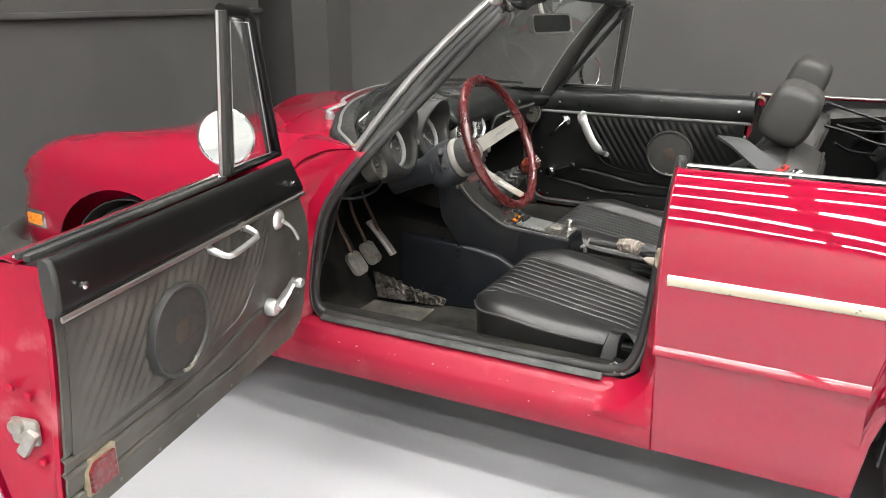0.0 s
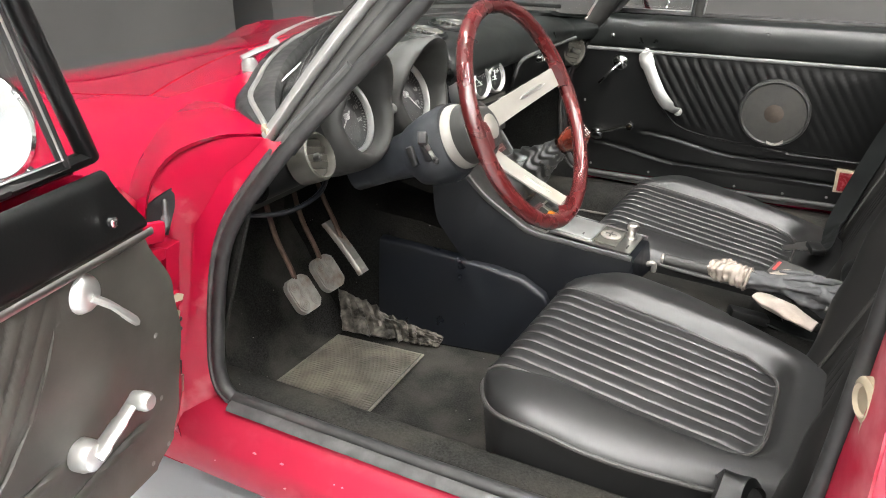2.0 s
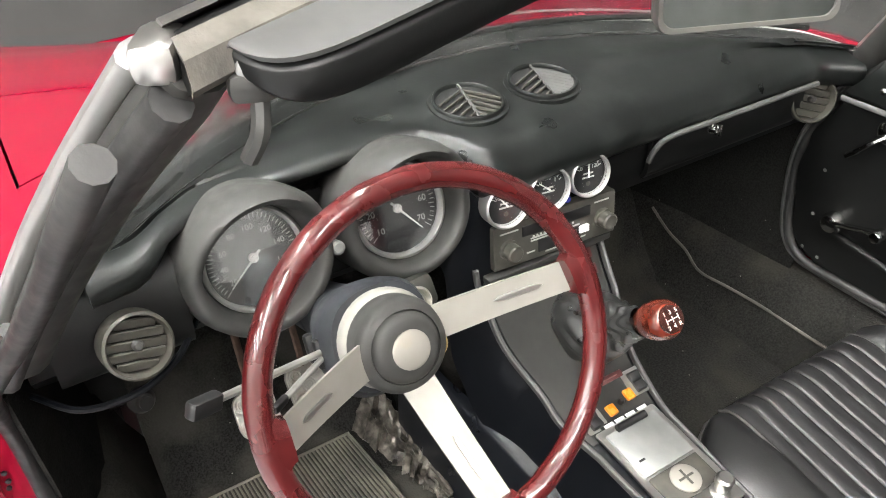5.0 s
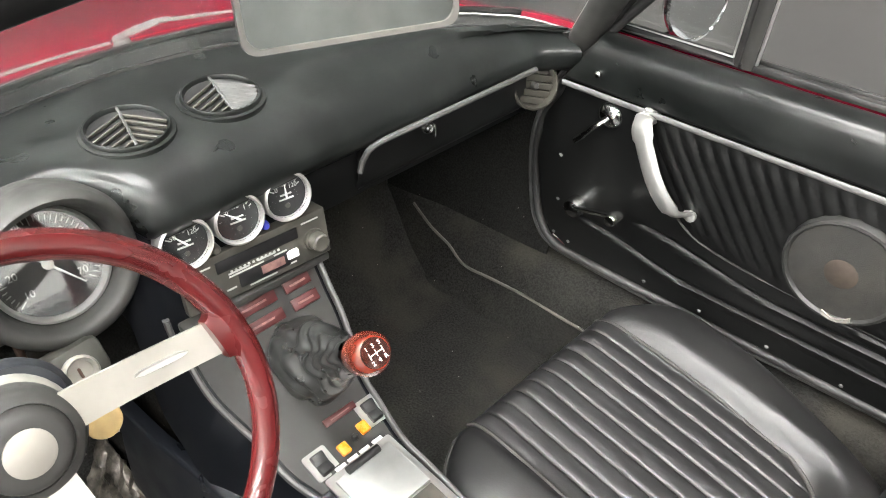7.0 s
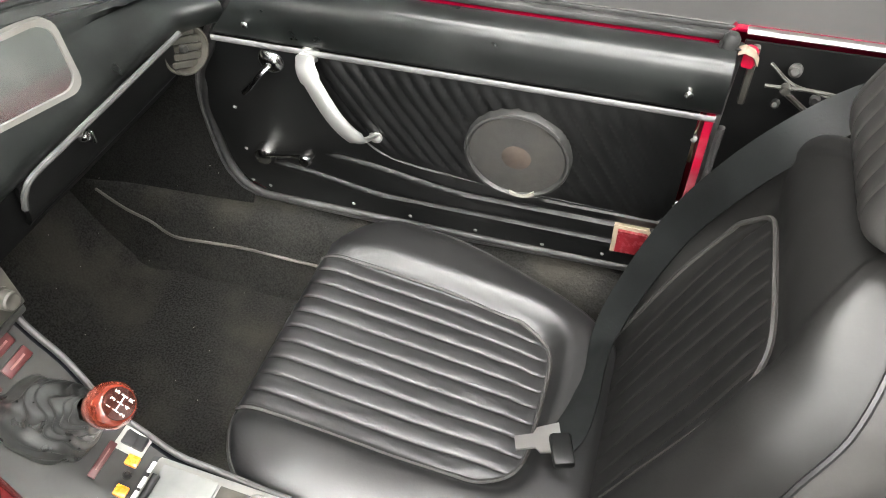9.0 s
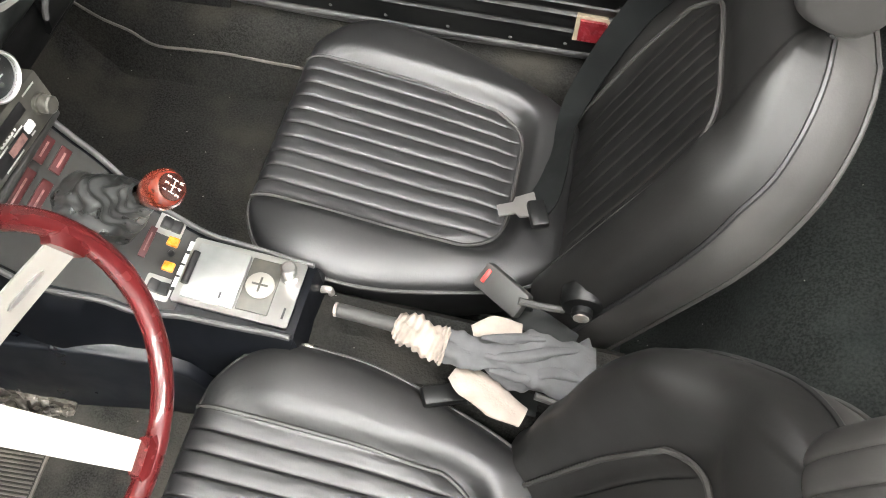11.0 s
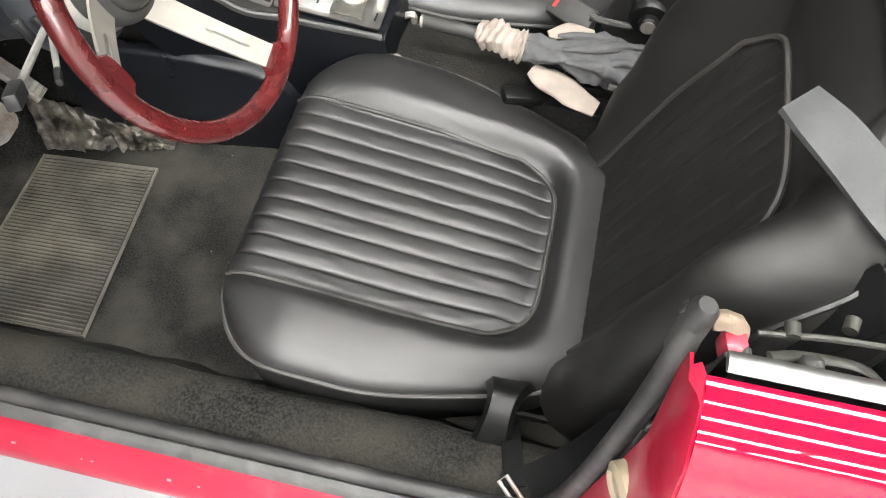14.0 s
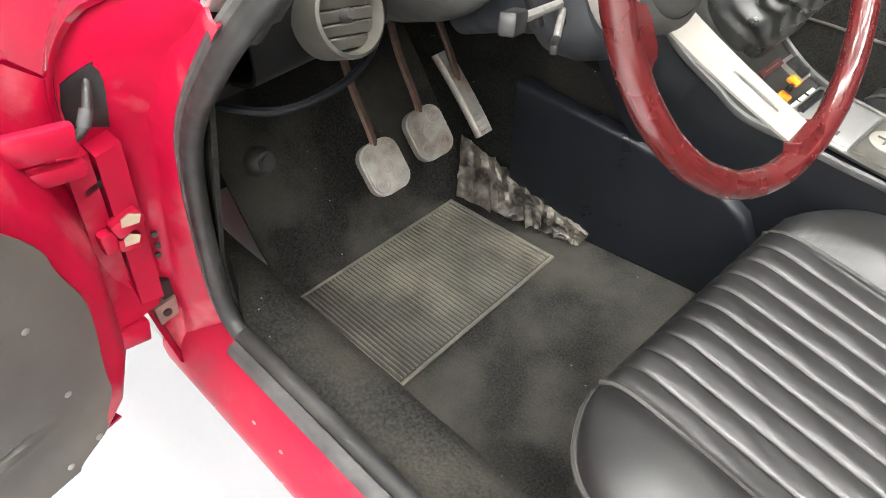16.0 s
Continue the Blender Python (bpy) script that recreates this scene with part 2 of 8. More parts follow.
STRIP = mat("scuffed_grey_rubber", (0.040, 0.040, 0.0395), 0.6, vary=0.3, scale=25, dirt=(0.10, 0.10, 0.098), dirt_scale=20, dirt_amount=0.6, dirt_lo=0.5)
# silver darkened to dim the bright hall's reflection in the interior mirror
MIRROR_DIM = mat("dim_mirror_silver", (0.13, 0.14, 0.135), 0.08, 1.0, vary=0.25, scale=14, rough_vary=0.03, dirt=(0.19, 0.19, 0.18), dirt_scale=18, dirt_amount=0.5)
BELT_BLACK = mat("matt_black_webbing", (0.006, 0.0062, 0.0064), 0.9, vary=0.2, scale=15, spec=0.06)
# visor's top: overhead light put into a paler colour
VISOR_LIT = mat("lit_visor_vinyl", (0.060, 0.060, 0.059), 0.6, vary=0.12, scale=10, dirt=(0.085, 0.085, 0.083), dirt_scale=6, dirt_amount=0.4)
CHIP = mat("bare_chip", (0.42, 0.20, 0.20), 0.7, vary=0.3, scale=80)
DISPLAY = mat("faded_pink_print", (0.19, 0.105, 0.095), 0.5, vary=0.35, scale=120)
SHROUD = mat("blue_grey_plastic", (0.016, 0.018, 0.022), 0.5, vary=0.2, scale=20, dirt=(0.035, 0.037, 0.040), dirt_scale=12, dirt_amount=0.4)
RING = mat("pale_alloy_ring", (0.24, 0.23, 0.21), 0.6, 0.2, vary=0.1, scale=30)
OLIVE = mat("olive_grey_casting", (0.034, 0.034, 0.029), 0.55, 0.2, vary=0.2, scale=30)
PALE_STRIP = mat("pale_plastic_strip", (0.10, 0.10, 0.099), 0.45, vary=0.15, scale=25)
SPEAKER_RING = mat("speaker_ring", (0.021, 0.021, 0.020), 0.5, vary=0.2, scale=30)
LINING = mat("stained_lining", (0.085, 0.078, 0.066), 0.75, vary=0.3, scale=30, bump=0.2, bump_scale=200, dirt=(0.035, 0.032, 0.028), dirt_scale=25, dirt_amount=0.7)
TORN = mat("torn_beige_liner", (0.12, 0.090, 0.065), 0.8, vary=0.25, scale=60, bump=0.4, bump_scale=300)
KNOB_TOP = mat("dark_knob_wood", (0.035, 0.009, 0.006), 0.12, vary=0.3, scale=60, coat=1.0)
TRIM_GREY = mat("pale_grey_edging", (0.058, 0.058, 0.057), 0.5, vary=0.2, scale=25, dirt=(0.05, 0.05, 0.049), dirt_scale=20, dirt_amount=0.5)
FOB = mat("yellowed_fob", (0.36, 0.26, 0.11), 0.45, 0.3, vary=0.15, scale=60)
BROWN_PLATE = mat("primer_brown_steel", (0.17, 0.10, 0.085), 0.6, vary=0.2, scale=40)

# ---- mesh helpers ----


def spline(pts, n=8, closed=False):
    """Points of a smooth curve through the given ones."""
    p = [Vector(q) for q in pts]
    out, count = [], len(p)
    for i in range(count if closed else count - 1):
        if closed:
            a, b, c, d = p[i - 1], p[i], p[(i + 1) % count], p[(i + 2) % count]
        else:
            b, c = p[i], p[i + 1]
            a = p[i - 1] if i else b * 2 - c
            d = p[i + 2] if i + 2 < count else c * 2 - b
        for k in range(n):
            t = k / n
            out.append(0.5 * (2 * b + (c - a) * t + (2 * a - 5 * b + 4 * c - d) * t * t + (3 * b - a - 3 * c + d) * t ** 3))
    if not closed:
        out.append(p[-1].copy())
    return out


def loft(bm, rows, closed=False, caps=False):
    """A skin over rows of equally many points; closed joins each row's ends."""
    vs = [[bm.verts.new(p) for p in row] for row in rows]
    n = len(vs[0])
    for a, b in zip(vs, vs[1:]):
        for i in range(n if closed else n - 1):
            j = (i + 1) % n
            bm.faces.new((a[i], a[j], b[j], b[i]))
    if caps:
        bm.faces.new(vs[0][::-1])
        bm.faces.new(vs[-1])
    return vs


def solid(bm, thick):
    """Gives a skin its thickness: a second skin behind it and walls round the open edges."""
    bmesh.ops.remove_doubles(bm, verts=bm.verts[:], dist=1e-5)
    bmesh.ops.recalc_face_normals(bm, faces=bm.faces[:])
    bm.normal_update()
    faces, rims = bm.faces[:], [e for e in bm.edges if e.is_boundary]
    twin = {v: bm.verts.new(v.co - v.normal * thick) for v in bm.verts[:]}
    walls = []
    for e in rims:
        a, b = next((lp.vert, lp.link_loop_next.vert) for lp in e.link_faces[0].loops if lp.edge == e)
        walls.append((b, a, twin[a], twin[b]))
    for f in faces:
        bm.faces.new([twin[v] for v in reversed(f.verts)])
    for w in walls:
        bm.faces.new(w)


def box(bm, c, s, m=None, bevel=0.0, seg=2):
    """A bevelled block of size s with its middle at c, turned by m."""
    t = Matrix.Translation(c) @ (m.to_4x4() if m else Matrix()) @ Matrix.Diagonal((*s, 1))
    made = bmesh.ops.create_cube(bm, size=1.0, matrix=t)
    if bevel:
        edges = list({e for v in made["verts"] for e in v.link_edges})
        bmesh.ops.bevel(bm, geom=edges, offset=bevel, segments=seg, profile=0.5, affect="EDGES")


def tube(bm, pts, r, seg=10, closed=False, flat=1.0, up=None):
    """A round or flattened bar along points; r is a number or a list, one for each point."""
    p = [Vector(q) for q in pts]
    n = len(p)
    rows, side = [], None
    for i in range(n):
        t = (p[(i + 1) % n] - p[i - 1]) if closed else (p[min(i + 1, n - 1)] - p[max(i - 1, 0)])
        t.normalize()
        if up is not None:
            side = t.cross(Vector(up)).normalized()
        elif side is None:
            side = t.cross(Vector((0.31, 0.2, 0.93))).normalized()
        else:
            side = (side - t * side.dot(t)).normalized()
        top = side.cross(t)
        rr = r[i] if isinstance(r, (list, tuple)) else r
        rows.append([p[i] + side * (rr * math.cos(2 * math.pi * k / seg)) + top * (rr * flat * math.sin(2 * math.pi * k / seg)) for k in range(seg)])
    if closed:
        rows.append(rows[0])
        vs = [[bm.verts.new(q) for q in row] for row in rows[:-1]]
        vs.append(vs[0])
        for a, b in zip(vs, vs[1:]):
            for i in range(seg):
                bm.faces.new((a[i], a[(i + 1) % seg], b[(i + 1) % seg], b[i]))
    else:
        loft(bm, rows, closed=True, caps=True)


def lathe(bm, profile, m=None, seg=32, caps=True):
    """A turned shape from (radius, height) along the z axis of m."""
    m = m or Matrix()
    rows = [[m @ Vector((max(r, 1e-4) * math.cos(2 * math.pi * k / seg), max(r, 1e-4) * math.sin(2 * math.pi * k / seg), z)) for k in range(seg)] for r, z in profile]
    loft(bm, rows, closed=True, caps=caps)


def prism(bm, outline, m, depth):
    """A plate: an outline of (x, y) in the plane of m, made depth thick along its z."""
    loft(bm, [[m @ Vector((x, y, 0)) for x, y in outline], [m @ Vector((x, y, depth)) for x, y in outline]], closed=True, caps=True)


def rounded(w, h, r, n=4):
    """The outline of a rounded rectangle about the origin."""
    out = []
    for cx, cy, a in ((w / 2 - r, h / 2 - r, 0), (-w / 2 + r, h / 2 - r, 90), (-w / 2 + r, -h / 2 + r, 180), (w / 2 - r, -h / 2 + r, 270)):
        out += [(cx + r * math.cos(radians(a + 90 * k / n)), cy + r * math.sin(radians(a + 90 * k / n))) for k in range(n + 1)]
    return out


def facing(at, ahead, above=(0, 0, 1)):
    """A pose at a point whose z axis looks along ahead and whose y axis is as near above as can be."""
    z = Vector(ahead).normalized()
    x = Vector(above).cross(z).normalized()
    y = z.cross(x)
    m = Matrix((x, y, z)).transposed().to_4x4()
    m.translation = Vector(at)
    return m


def thing(name, base, label, category, group="", kind=""):
    ob = new(name)
    ob.location = base
    ob.empty_display_size = 0.05
    return tagged(ob, label, category, group, kind)


def part(name, bm, material, parent=None, label="", m=None, sharp=40, flip=False):
    """Links a bmesh as one mesh object under a thing or a part."""
    bmesh.ops.remove_doubles(bm, verts=bm.verts[:], dist=1e-5)
    bmesh.ops.recalc_face_normals(bm, faces=bm.faces[:])
    if m is not None:
        bmesh.ops.transform(bm, matrix=m, verts=bm.verts[:])
        if m.determinant() < 0:
            bmesh.ops.reverse_faces(bm, faces=bm.faces[:])
    mesh = bpy.data.meshes.new(name)
    bm.to_mesh(mesh)
    bm.free()
    mesh.shade_smooth()
    mesh.set_sharp_from_angle(angle=radians(sharp))
    mesh.materials.append(material)
    ob = new(name, mesh)
    if parent is not None:
        ob.parent = parent
        if parent.type == "EMPTY":
            ob.matrix_parent_inverse = Matrix.Translation(parent.location).inverted()
    if label:
        ob["label"] = label
    return ob


def words(name, text, material, parent, m, size, depth=0.0006):
    """Lettering on a surface: m's x runs along the line, its z out of the surface."""
    cu = bpy.data.curves.new(name, "FONT")
    cu.body, cu.size, cu.align_x, cu.align_y, cu.extrude = text, size, "CENTER", "CENTER", depth
    tmp = bpy.data.objects.new(name, cu)
    scene.collection.objects.link(tmp)
    mesh = bpy.data.meshes.new_from_object(tmp.evaluated_get(bpy.context.evaluated_depsgraph_get()))
    bpy.data.objects.remove(tmp)
    bpy.data.curves.remove(cu)
    mesh.transform(m)
    mesh.materials.clear()
    mesh.materials.append(material)
    ob = new(name, mesh)
    ob.parent = parent
    if parent.type == "EMPTY":
        ob.matrix_parent_inverse = Matrix.Translation(parent.location).inverted()
    return ob


def bm_():
    return bmesh.new()


MIRROR_Y = Matrix.Diagonal((1, -1, 1, 1))

# ---- the hall ----
def wall(name, c, s, material, label):
    bm = bm_()
    box(bm, c, s, bevel=0.004, seg=1)
    return tagged(part(name, bm, material), label, "wall", kind="structure")


bm = bm_()
box(bm, (1.9, -3.2, -0.10), (11, 12, 0.2))
tagged(part("floor", bm, FLOOR), "pale grey painted concrete floor, slightly glossy", "floor", kind="structure")
wall("wall_side", (1.9, 2.05, 2.1), (11, 0.2, 4.2), WALL, "dark grey painted hall wall beside the car")
wall("wall_front", (-2.45, -3.74, 2.1), (0.2, 10.72, 4.2), WALL, "dark grey painted hall wall before the car")
wall("wall_rear", (7.1, -3.5, 2.1), (0.2, 11.2, 4.2), WALL_WHITE, "plain white hall wall behind the car")
wall("wall_far", (1.9, -9.1, 2.1), (11, 0.2, 4.2), WALL_WHITE, "plain white hall wall on the driver's side")
wall("wall_pier", (-2.04, 1.825, 2.1), (0.26, 0.25, 4.2), WALL, "dark grey square pier in the wall's corner")
wall("door_1", (-2.75, 1.70, 2.1), (0.08, 0.60, 4.2), NICHE, "slate-blue door leaf set back beside the pier")
wall("wall_recess", (-2.55, 1.585, 3.2), (0.5, 0.08, 1.6), WALL, "dark grey head of the recess")
bm = bm_()
box(bm, (-2.335, -3.74, 1.088), (0.05, 10.7, 0.030), bevel=0.010)
tagged(part("trim_ledge", bm, WALL), "dark grey narrow ledge along the wall", "trim", kind="structure")
bm = bm_()
box(bm, (1.9, -3.2, 4.25), (11, 12, 0.1))
tagged(part("ceiling", bm, CEILING), "plain dark grey hall ceiling", "ceiling", kind="structure")


def tube_light(x, y):
    t = thing("ceiling_light", (x, y, 4.2), "long white fluorescent ceiling light, switched on", "ceiling light", "rows of ceiling lights")
    bm = bm_()
    box(bm, (x, y, 4.17), (2.00, 0.32, 0.06), bevel=0.01)
    part("housing", bm, CEILING, t)
    bm = bm_()
    box(bm, (x, y, 4.125), (1.94, 0.26, 0.04), bevel=0.012)
    part("diffuser", bm, TUBE, t, "glowing white diffuser")
    return t


lamp = tube_light(-0.3, -7.4)
for i in range(3):
    for j in range(5):
        if i or j:
            copy_thing(lamp, Matrix.Translation((-0.3 + 2.1 * i, -7.4 + 1.85 * j, 4.2)))

# ---- the car: body ----
car = thing("car", (0.0, 0.0, 0.0), "red open roadster, worn paint, roof folded, driver's door open", "car")
HINGE, SWING = Vector((-0.337, -0.743, 0)), 79.0
DOOR_OPEN = Matrix.Translation(HINGE) @ Matrix.Rotation(radians(-SWING), 4, "Z") @ Matrix.Translation(-HINGE) @ MIRROR_Y
FRONT_AXLE, REAR_AXLE = -0.915, 1.36


def clamp(v, a, b):
    return max(a, min(b, v))


def ramp(x, pts):
    """A smooth value from (x, value) pairs."""
    if x <= pts[0][0]:
        return pts[0][1]
    for (a, u), (b, v) in zip(pts, pts[1:]):
        if x <= b:
            t = (x - a) / (b - a)
            return u + (v - u) * t * t * (3 - 2 * t)
    return pts[-1][1]


def ws_base(y):
    """The foot of the windscreen."""
    return Vector((-0.445 + 0.55 * y * y + 0.2 * y ** 4, y, 0.862 - 0.13 * y * y))


def ws_top(y):
    """The head of the windscreen; y runs as wide as at the foot."""
    return Vector((0.035 + 0.217 * y * y, y * 0.785, 1.185 - 0.06 * y * y))


def side_skin(columns, profile, low, n=14):
    """A body side: at each x the profile's points (out, z) run down to the height low(x)."""
    rows = []
    for x in columns:
        pts = [Vector((x, *q)) for q in profile(x)]
        dense = spline(pts, 10)
        cut = low(x)
        keep = [p for p in dense if p.z >= cut]
        last = dense[len(keep)] if len(keep) < len(dense) else dense[-1]
        if len(keep) < len(dense) and len(keep) > 0:
            a = keep[-1]
            t = (a.z - cut) / max(1e-6, a.z - last.z)
            keep.append(a.lerp(last, clamp(t, 0, 1)))
        total = [0.0]
        for a, b in zip(keep, keep[1:]):
            total.append(total[-1] + (b - a).length)
        row = []
        for k in range(n):
            want, i = total[-1] * k / (n - 1), 0
            while i < len(total) - 2 and total[i + 1] < want:
                i += 1
            t = (want - total[i]) / max(1e-6, total[i + 1] - total[i])
            row.append(keep[i].lerp(keep[i + 1], clamp(t, 0, 1)))
        rows.append(row)
    return rows


def arch(x, axle, radius, below=0.22):
    d = radius * radius - (x - axle) ** 2
    return max(below, 0.30 + math.sqrt(d)) if d > 0 else below


def shoulder(x):
    """Height of the body's top where bonnet and wing meet."""
    return ramp(x, [(-1.47, 0.61), (-1.45, 0.66), (-1.42, 0.702), (-1.37, 0.730), (-1.28, 0.752), (-1.10, 0.774), (-0.8, 0.797), (-0.4, 0.822), (-0.2, 0.818)])


def body_top(x, y):
    """Height of bonnet and scuttle between the wings."""
    return shoulder(x) + ramp(x, [(-1.5, -0.10), (-1.28, -0.065), (-1.0, -0.010), (-0.65, 0.034)]) * (1 - (y / 0.612) ** 2)


def fender_profile(x):
    top = shoulder(x)
    out = ramp(x, [(-1.47, 0.70), (-1.42, 0.735), (-1.3, 0.765), (-1.0, 0.79), (-0.4, 0.785)])
    return [(-0.612, top), (-0.645, top - 0.006), (-0.69, top - 0.026), (-out + 0.03, top - 0.09), (-out, top - 0.20), (-out + 0.004, 0.45), (-out + 0.02, 0.32), (-out + 0.04, 0.21)]


def quarter_profile(x):
    bulge = ramp(x, [(0.6, 0.0), (1.4, 0.012), (2.0, -0.05), (2.4, -0.16)])
    drop = ramp(x, [(0.6, 0.0), (1.4, 0.0), (2.1, -0.05), (2.4, -0.12)])
    return [(-0.69, 0.842 + drop), (-0.712, 0.838 + drop), (-0.748, 0.805 + drop), (-0.780 - bulge, 0.73 + drop), (-0.795 - bulge, 0.64 + drop * 0.6), (-0.795 - bulge, 0.56),
            (-0.789 - bulge, 0.50), (-0.789 - bulge, 0.488), (-0.797 - bulge, 0.480), (-0.797 - bulge, 0.472), (-0.776 - bulge, 0.462), (-0.770 - bulge, 0.445), (-0.768 - bulge * 0.8, 0.40), (-0.76 - bulge * 0.6, 0.30), (-0.745 - bulge * 0.5, 0.215)]


def columns(a, b, n, axle, radius):
    xs = [a + (b - a) * i / n for i in range(n + 1)]
    xs += [axle + radius * math.cos(math.pi * k / 18) for k in range(1, 18)]
    return sorted(xs)


def even(pts, n):
    """n points evenly spaced along a line of points."""
    total = [0.0]
    for a, b in zip(pts, pts[1:]):
        total.append(total[-1] + (b - a).length)
    out, i = [], 0
    for k in range(n):
        want = total[-1] * k / (n - 1)
        while i < len(total) - 2 and total[i + 1] < want:
            i += 1
        out.append(pts[i].lerp(pts[i + 1], clamp((want - total[i]) / max(1e-6, total[i + 1] - total[i]), 0, 1)))
    return out


def fenders(side):
    m = None if side < 0 else MIRROR_Y
    bm = bm_()
    loft(bm, side_skin(columns(-1.455, -0.372, 26, FRONT_AXLE, 0.345), fender_profile, lambda x: arch(x, FRONT_AXLE, 0.345)))
    solid(bm, 0.004)
    fender = part("front_wing", bm, RED, car, "glossy red front wing with a wheel arch", m=m)
    bm = bm_()
    box(bm, (-1.315, -0.765, 0.51), (0.098, 0.014, 0.056), Matrix.Rotation(radians(-7), 3, "Z"), bevel=0.005)
    bezel = part("marker_bezel", bm, CHROME, fender, "chrome marker lamp bezel", m=m)
    bm = bm_()
    box(bm, (-1.315, -0.772, 0.51), (0.074, 0.012, 0.036), Matrix.Rotation(radians(-7), 3, "Z"), bevel=0.004)
    part("marker_lens", bm, ORANGE, fender, "amber side marker lens", m=m)
    bm = bm_()
    loft(bm, side_skin(columns(0.618, 2.3, 34, REAR_AXLE, 0.335), quarter_profile, lambda x: arch(x, REAR_AXLE, 0.335), n=60))
    solid(bm, 0.004)
    quarter = part("rear_quarter", bm, RED, car, "glossy red rear quarter panel", m=m)
    bm = bm_()
    line = [(x, -0.798 - ramp(x, [(0.6, 0.0), (1.4, 0.012), (2.0, -0.05)]), 0.638) for x in [0.632 + 0.08 * k for k in range(19)]]
    tube(bm, line, 0.0115, seg=8, flat=0.45, up=(0, 1, 0))
    part("side_moulding", bm, TRIM_CHAMP, quarter, "thin champagne side moulding", m=m)
    bm = bm_()
    tube(bm, [(0.63 + 0.08 * k, -0.679, 0.847 + ramp(0.63 + 0.08 * k, [(0.6, 0.0), (1.4, 0.0), (2.1, -0.05)])) for k in range(18)], 0.0085, seg=10, flat=0.5, up=(0, 0, 1))
    part("deck_moulding", bm, DECK_TRIM, quarter, "polished chrome strip along the top", m=m)
    # door shut face at the front of the rear quarter
    bm = bm_()
    prof = [Vector((0.618, y, z)) for y, z in quarter_profile(0.618)]
    inner = [Vector((ramp(p.z, [(0.40, 0.574), (0.50, 0.588), (0.65, 0.600), (0.78, 0.610)]), clamp(p.y + 0.080, -0.702, -0.672), min(p.z, 0.835))) for p in prof]
    loft(bm, [prof, [p + Vector((-0.003, 0.008, 0)) for p in prof], [p.lerp(q, 0.55) + Vector((-0.004, -0.004, 0)) for p, q in zip(prof, inner)], inner])
    solid(bm, 0.003)
    part("shut_face", bm, RED_WORN, quarter, "worn red door shut face", m=m)
    # wheel and dark arch liner
    for axle, r, nm in ((FRONT_AXLE, 0.29, "front"), (REAR_AXLE, 0.29, "rear")):
        w = Matrix.Translation((axle, -0.665, 0.292)) @ Matrix.Rotation(radians(90), 4, "X")
        bm = bm_()
        lathe(bm, [(0.19, -0.08), (0.25, -0.085), (0.283, -0.07), (0.292, -0.04), (0.292, 0.04), (0.283, 0.07), (0.25, 0.085), (0.19, 0.08)], w, seg=48, caps=False)
        tyre = part("tyre", bm, TYRE, car, "black rubber tyre", m=m)
        bm = bm_()
        lathe(bm, [(0.195, 0.075), (0.185, 0.06), (0.17, 0.045), (0.12, 0.06), (0.06, 0.055), (0.03, 0.075), (0.0, 0.075)], w, seg=40, caps=False)
        lathe(bm, [(0.195, 0.075), (0.195, -0.075)], w, seg=40, caps=False)
        part("rim", bm, STEEL, tyre, "silver steel wheel rim", m=m)
        bm = bm_()
        loft(bm, [[Vector((axle + (r + 0.02) * math.cos(a), y, 0.30 + (r + 0.02) * math.sin(a))) for a in [math.pi * k / 16 for k in range(17)]] for y in (-0.74, -0.48)])
        solid(bm, 0.004)
        part("arch_liner", bm, TYRE, car, "black wheel arch liner", m=m)
    # sill
    bm = bm_()
    prof = [(-0.672, 0.358), (-0.70, 0.352), (-0.725, 0.345), (-0.742, 0.330), (-0.750, 0.312), (-0.760, 0.302), (-0.765, 0.285), (-0.764, 0.262), (-0.757, 0.236), (-0.742, 0.216), (-0.69, 0.208)]
    loft(bm, [[Vector((x, y, z)) for y, z in prof] for x in (-0.40, -0.36, -0.2, 0.0, 0.2, 0.4, 0.56, 0.619)])
    solid(bm, 0.004)
    part("sill", bm, RED_DULL, car, "chipped red door sill", m=m)
    # rounded corner where the step turns up into the rear quarter
    bm = bm_()
    rows = []
    for k in range(15):
        u = math.sin(math.pi / 2 * k / 14)
        x, zt = 0.490 + 0.129 * u, 0.303 + 0.150 * (1 - math.sqrt(max(0.0, 1 - u * u)))
        rows.append([Vector((x, -0.767, 0.285)), Vector((x, -0.7695, min(zt, 0.30))), Vector((x, -0.771, zt - 0.004)), Vector((x, -0.767, zt + 0.003)), Vector((x, -0.745, zt + 0.022)), Vector((x, -0.712, zt + 0.040))])
    loft(bm, rows)
    solid(bm, 0.003)
    part("sill_corner", bm, RED_WORN, car, "worn red rounded corner of the door step", m=m, sharp=50)
    if side < 0:
        chips = random.Random(4)
        for k in range(16):
            bm = bm_()
            x, w = -0.26 + 0.05 * k + chips.uniform(-0.02, 0.02), chips.uniform(0.0014, 0.0045)
            at = facing((x, -0.7515, 0.3105), (0, -0.85, 0.5)) if k % 3 else facing((x, -0.7660, 0.280), (0, -1, 0.05))
            prism(bm, [(w * math.cos(a) * chips.uniform(0.6, 1.1), w * 0.5 * math.sin(a) * chips.uniform(0.6, 1.1)) for a in [2 * math.pi * j / 7 for j in range(7)]], at, 0.0012)
            part("paint_chip", bm, CHIP, car, m=m)
    bm = bm_()
    prof = [(-0.713, 0.356), (-0.716, 0.361), (-0.722, 0.360), (-0.728, 0.356), (-0.731, 0.350)]
    loft(bm, [[Vector((x, y, z + 0.004)) for y, z in prof] for x in [-0.27 + 0.765 * k / 16 for k in range(17)]])
    solid(bm, 0.004)
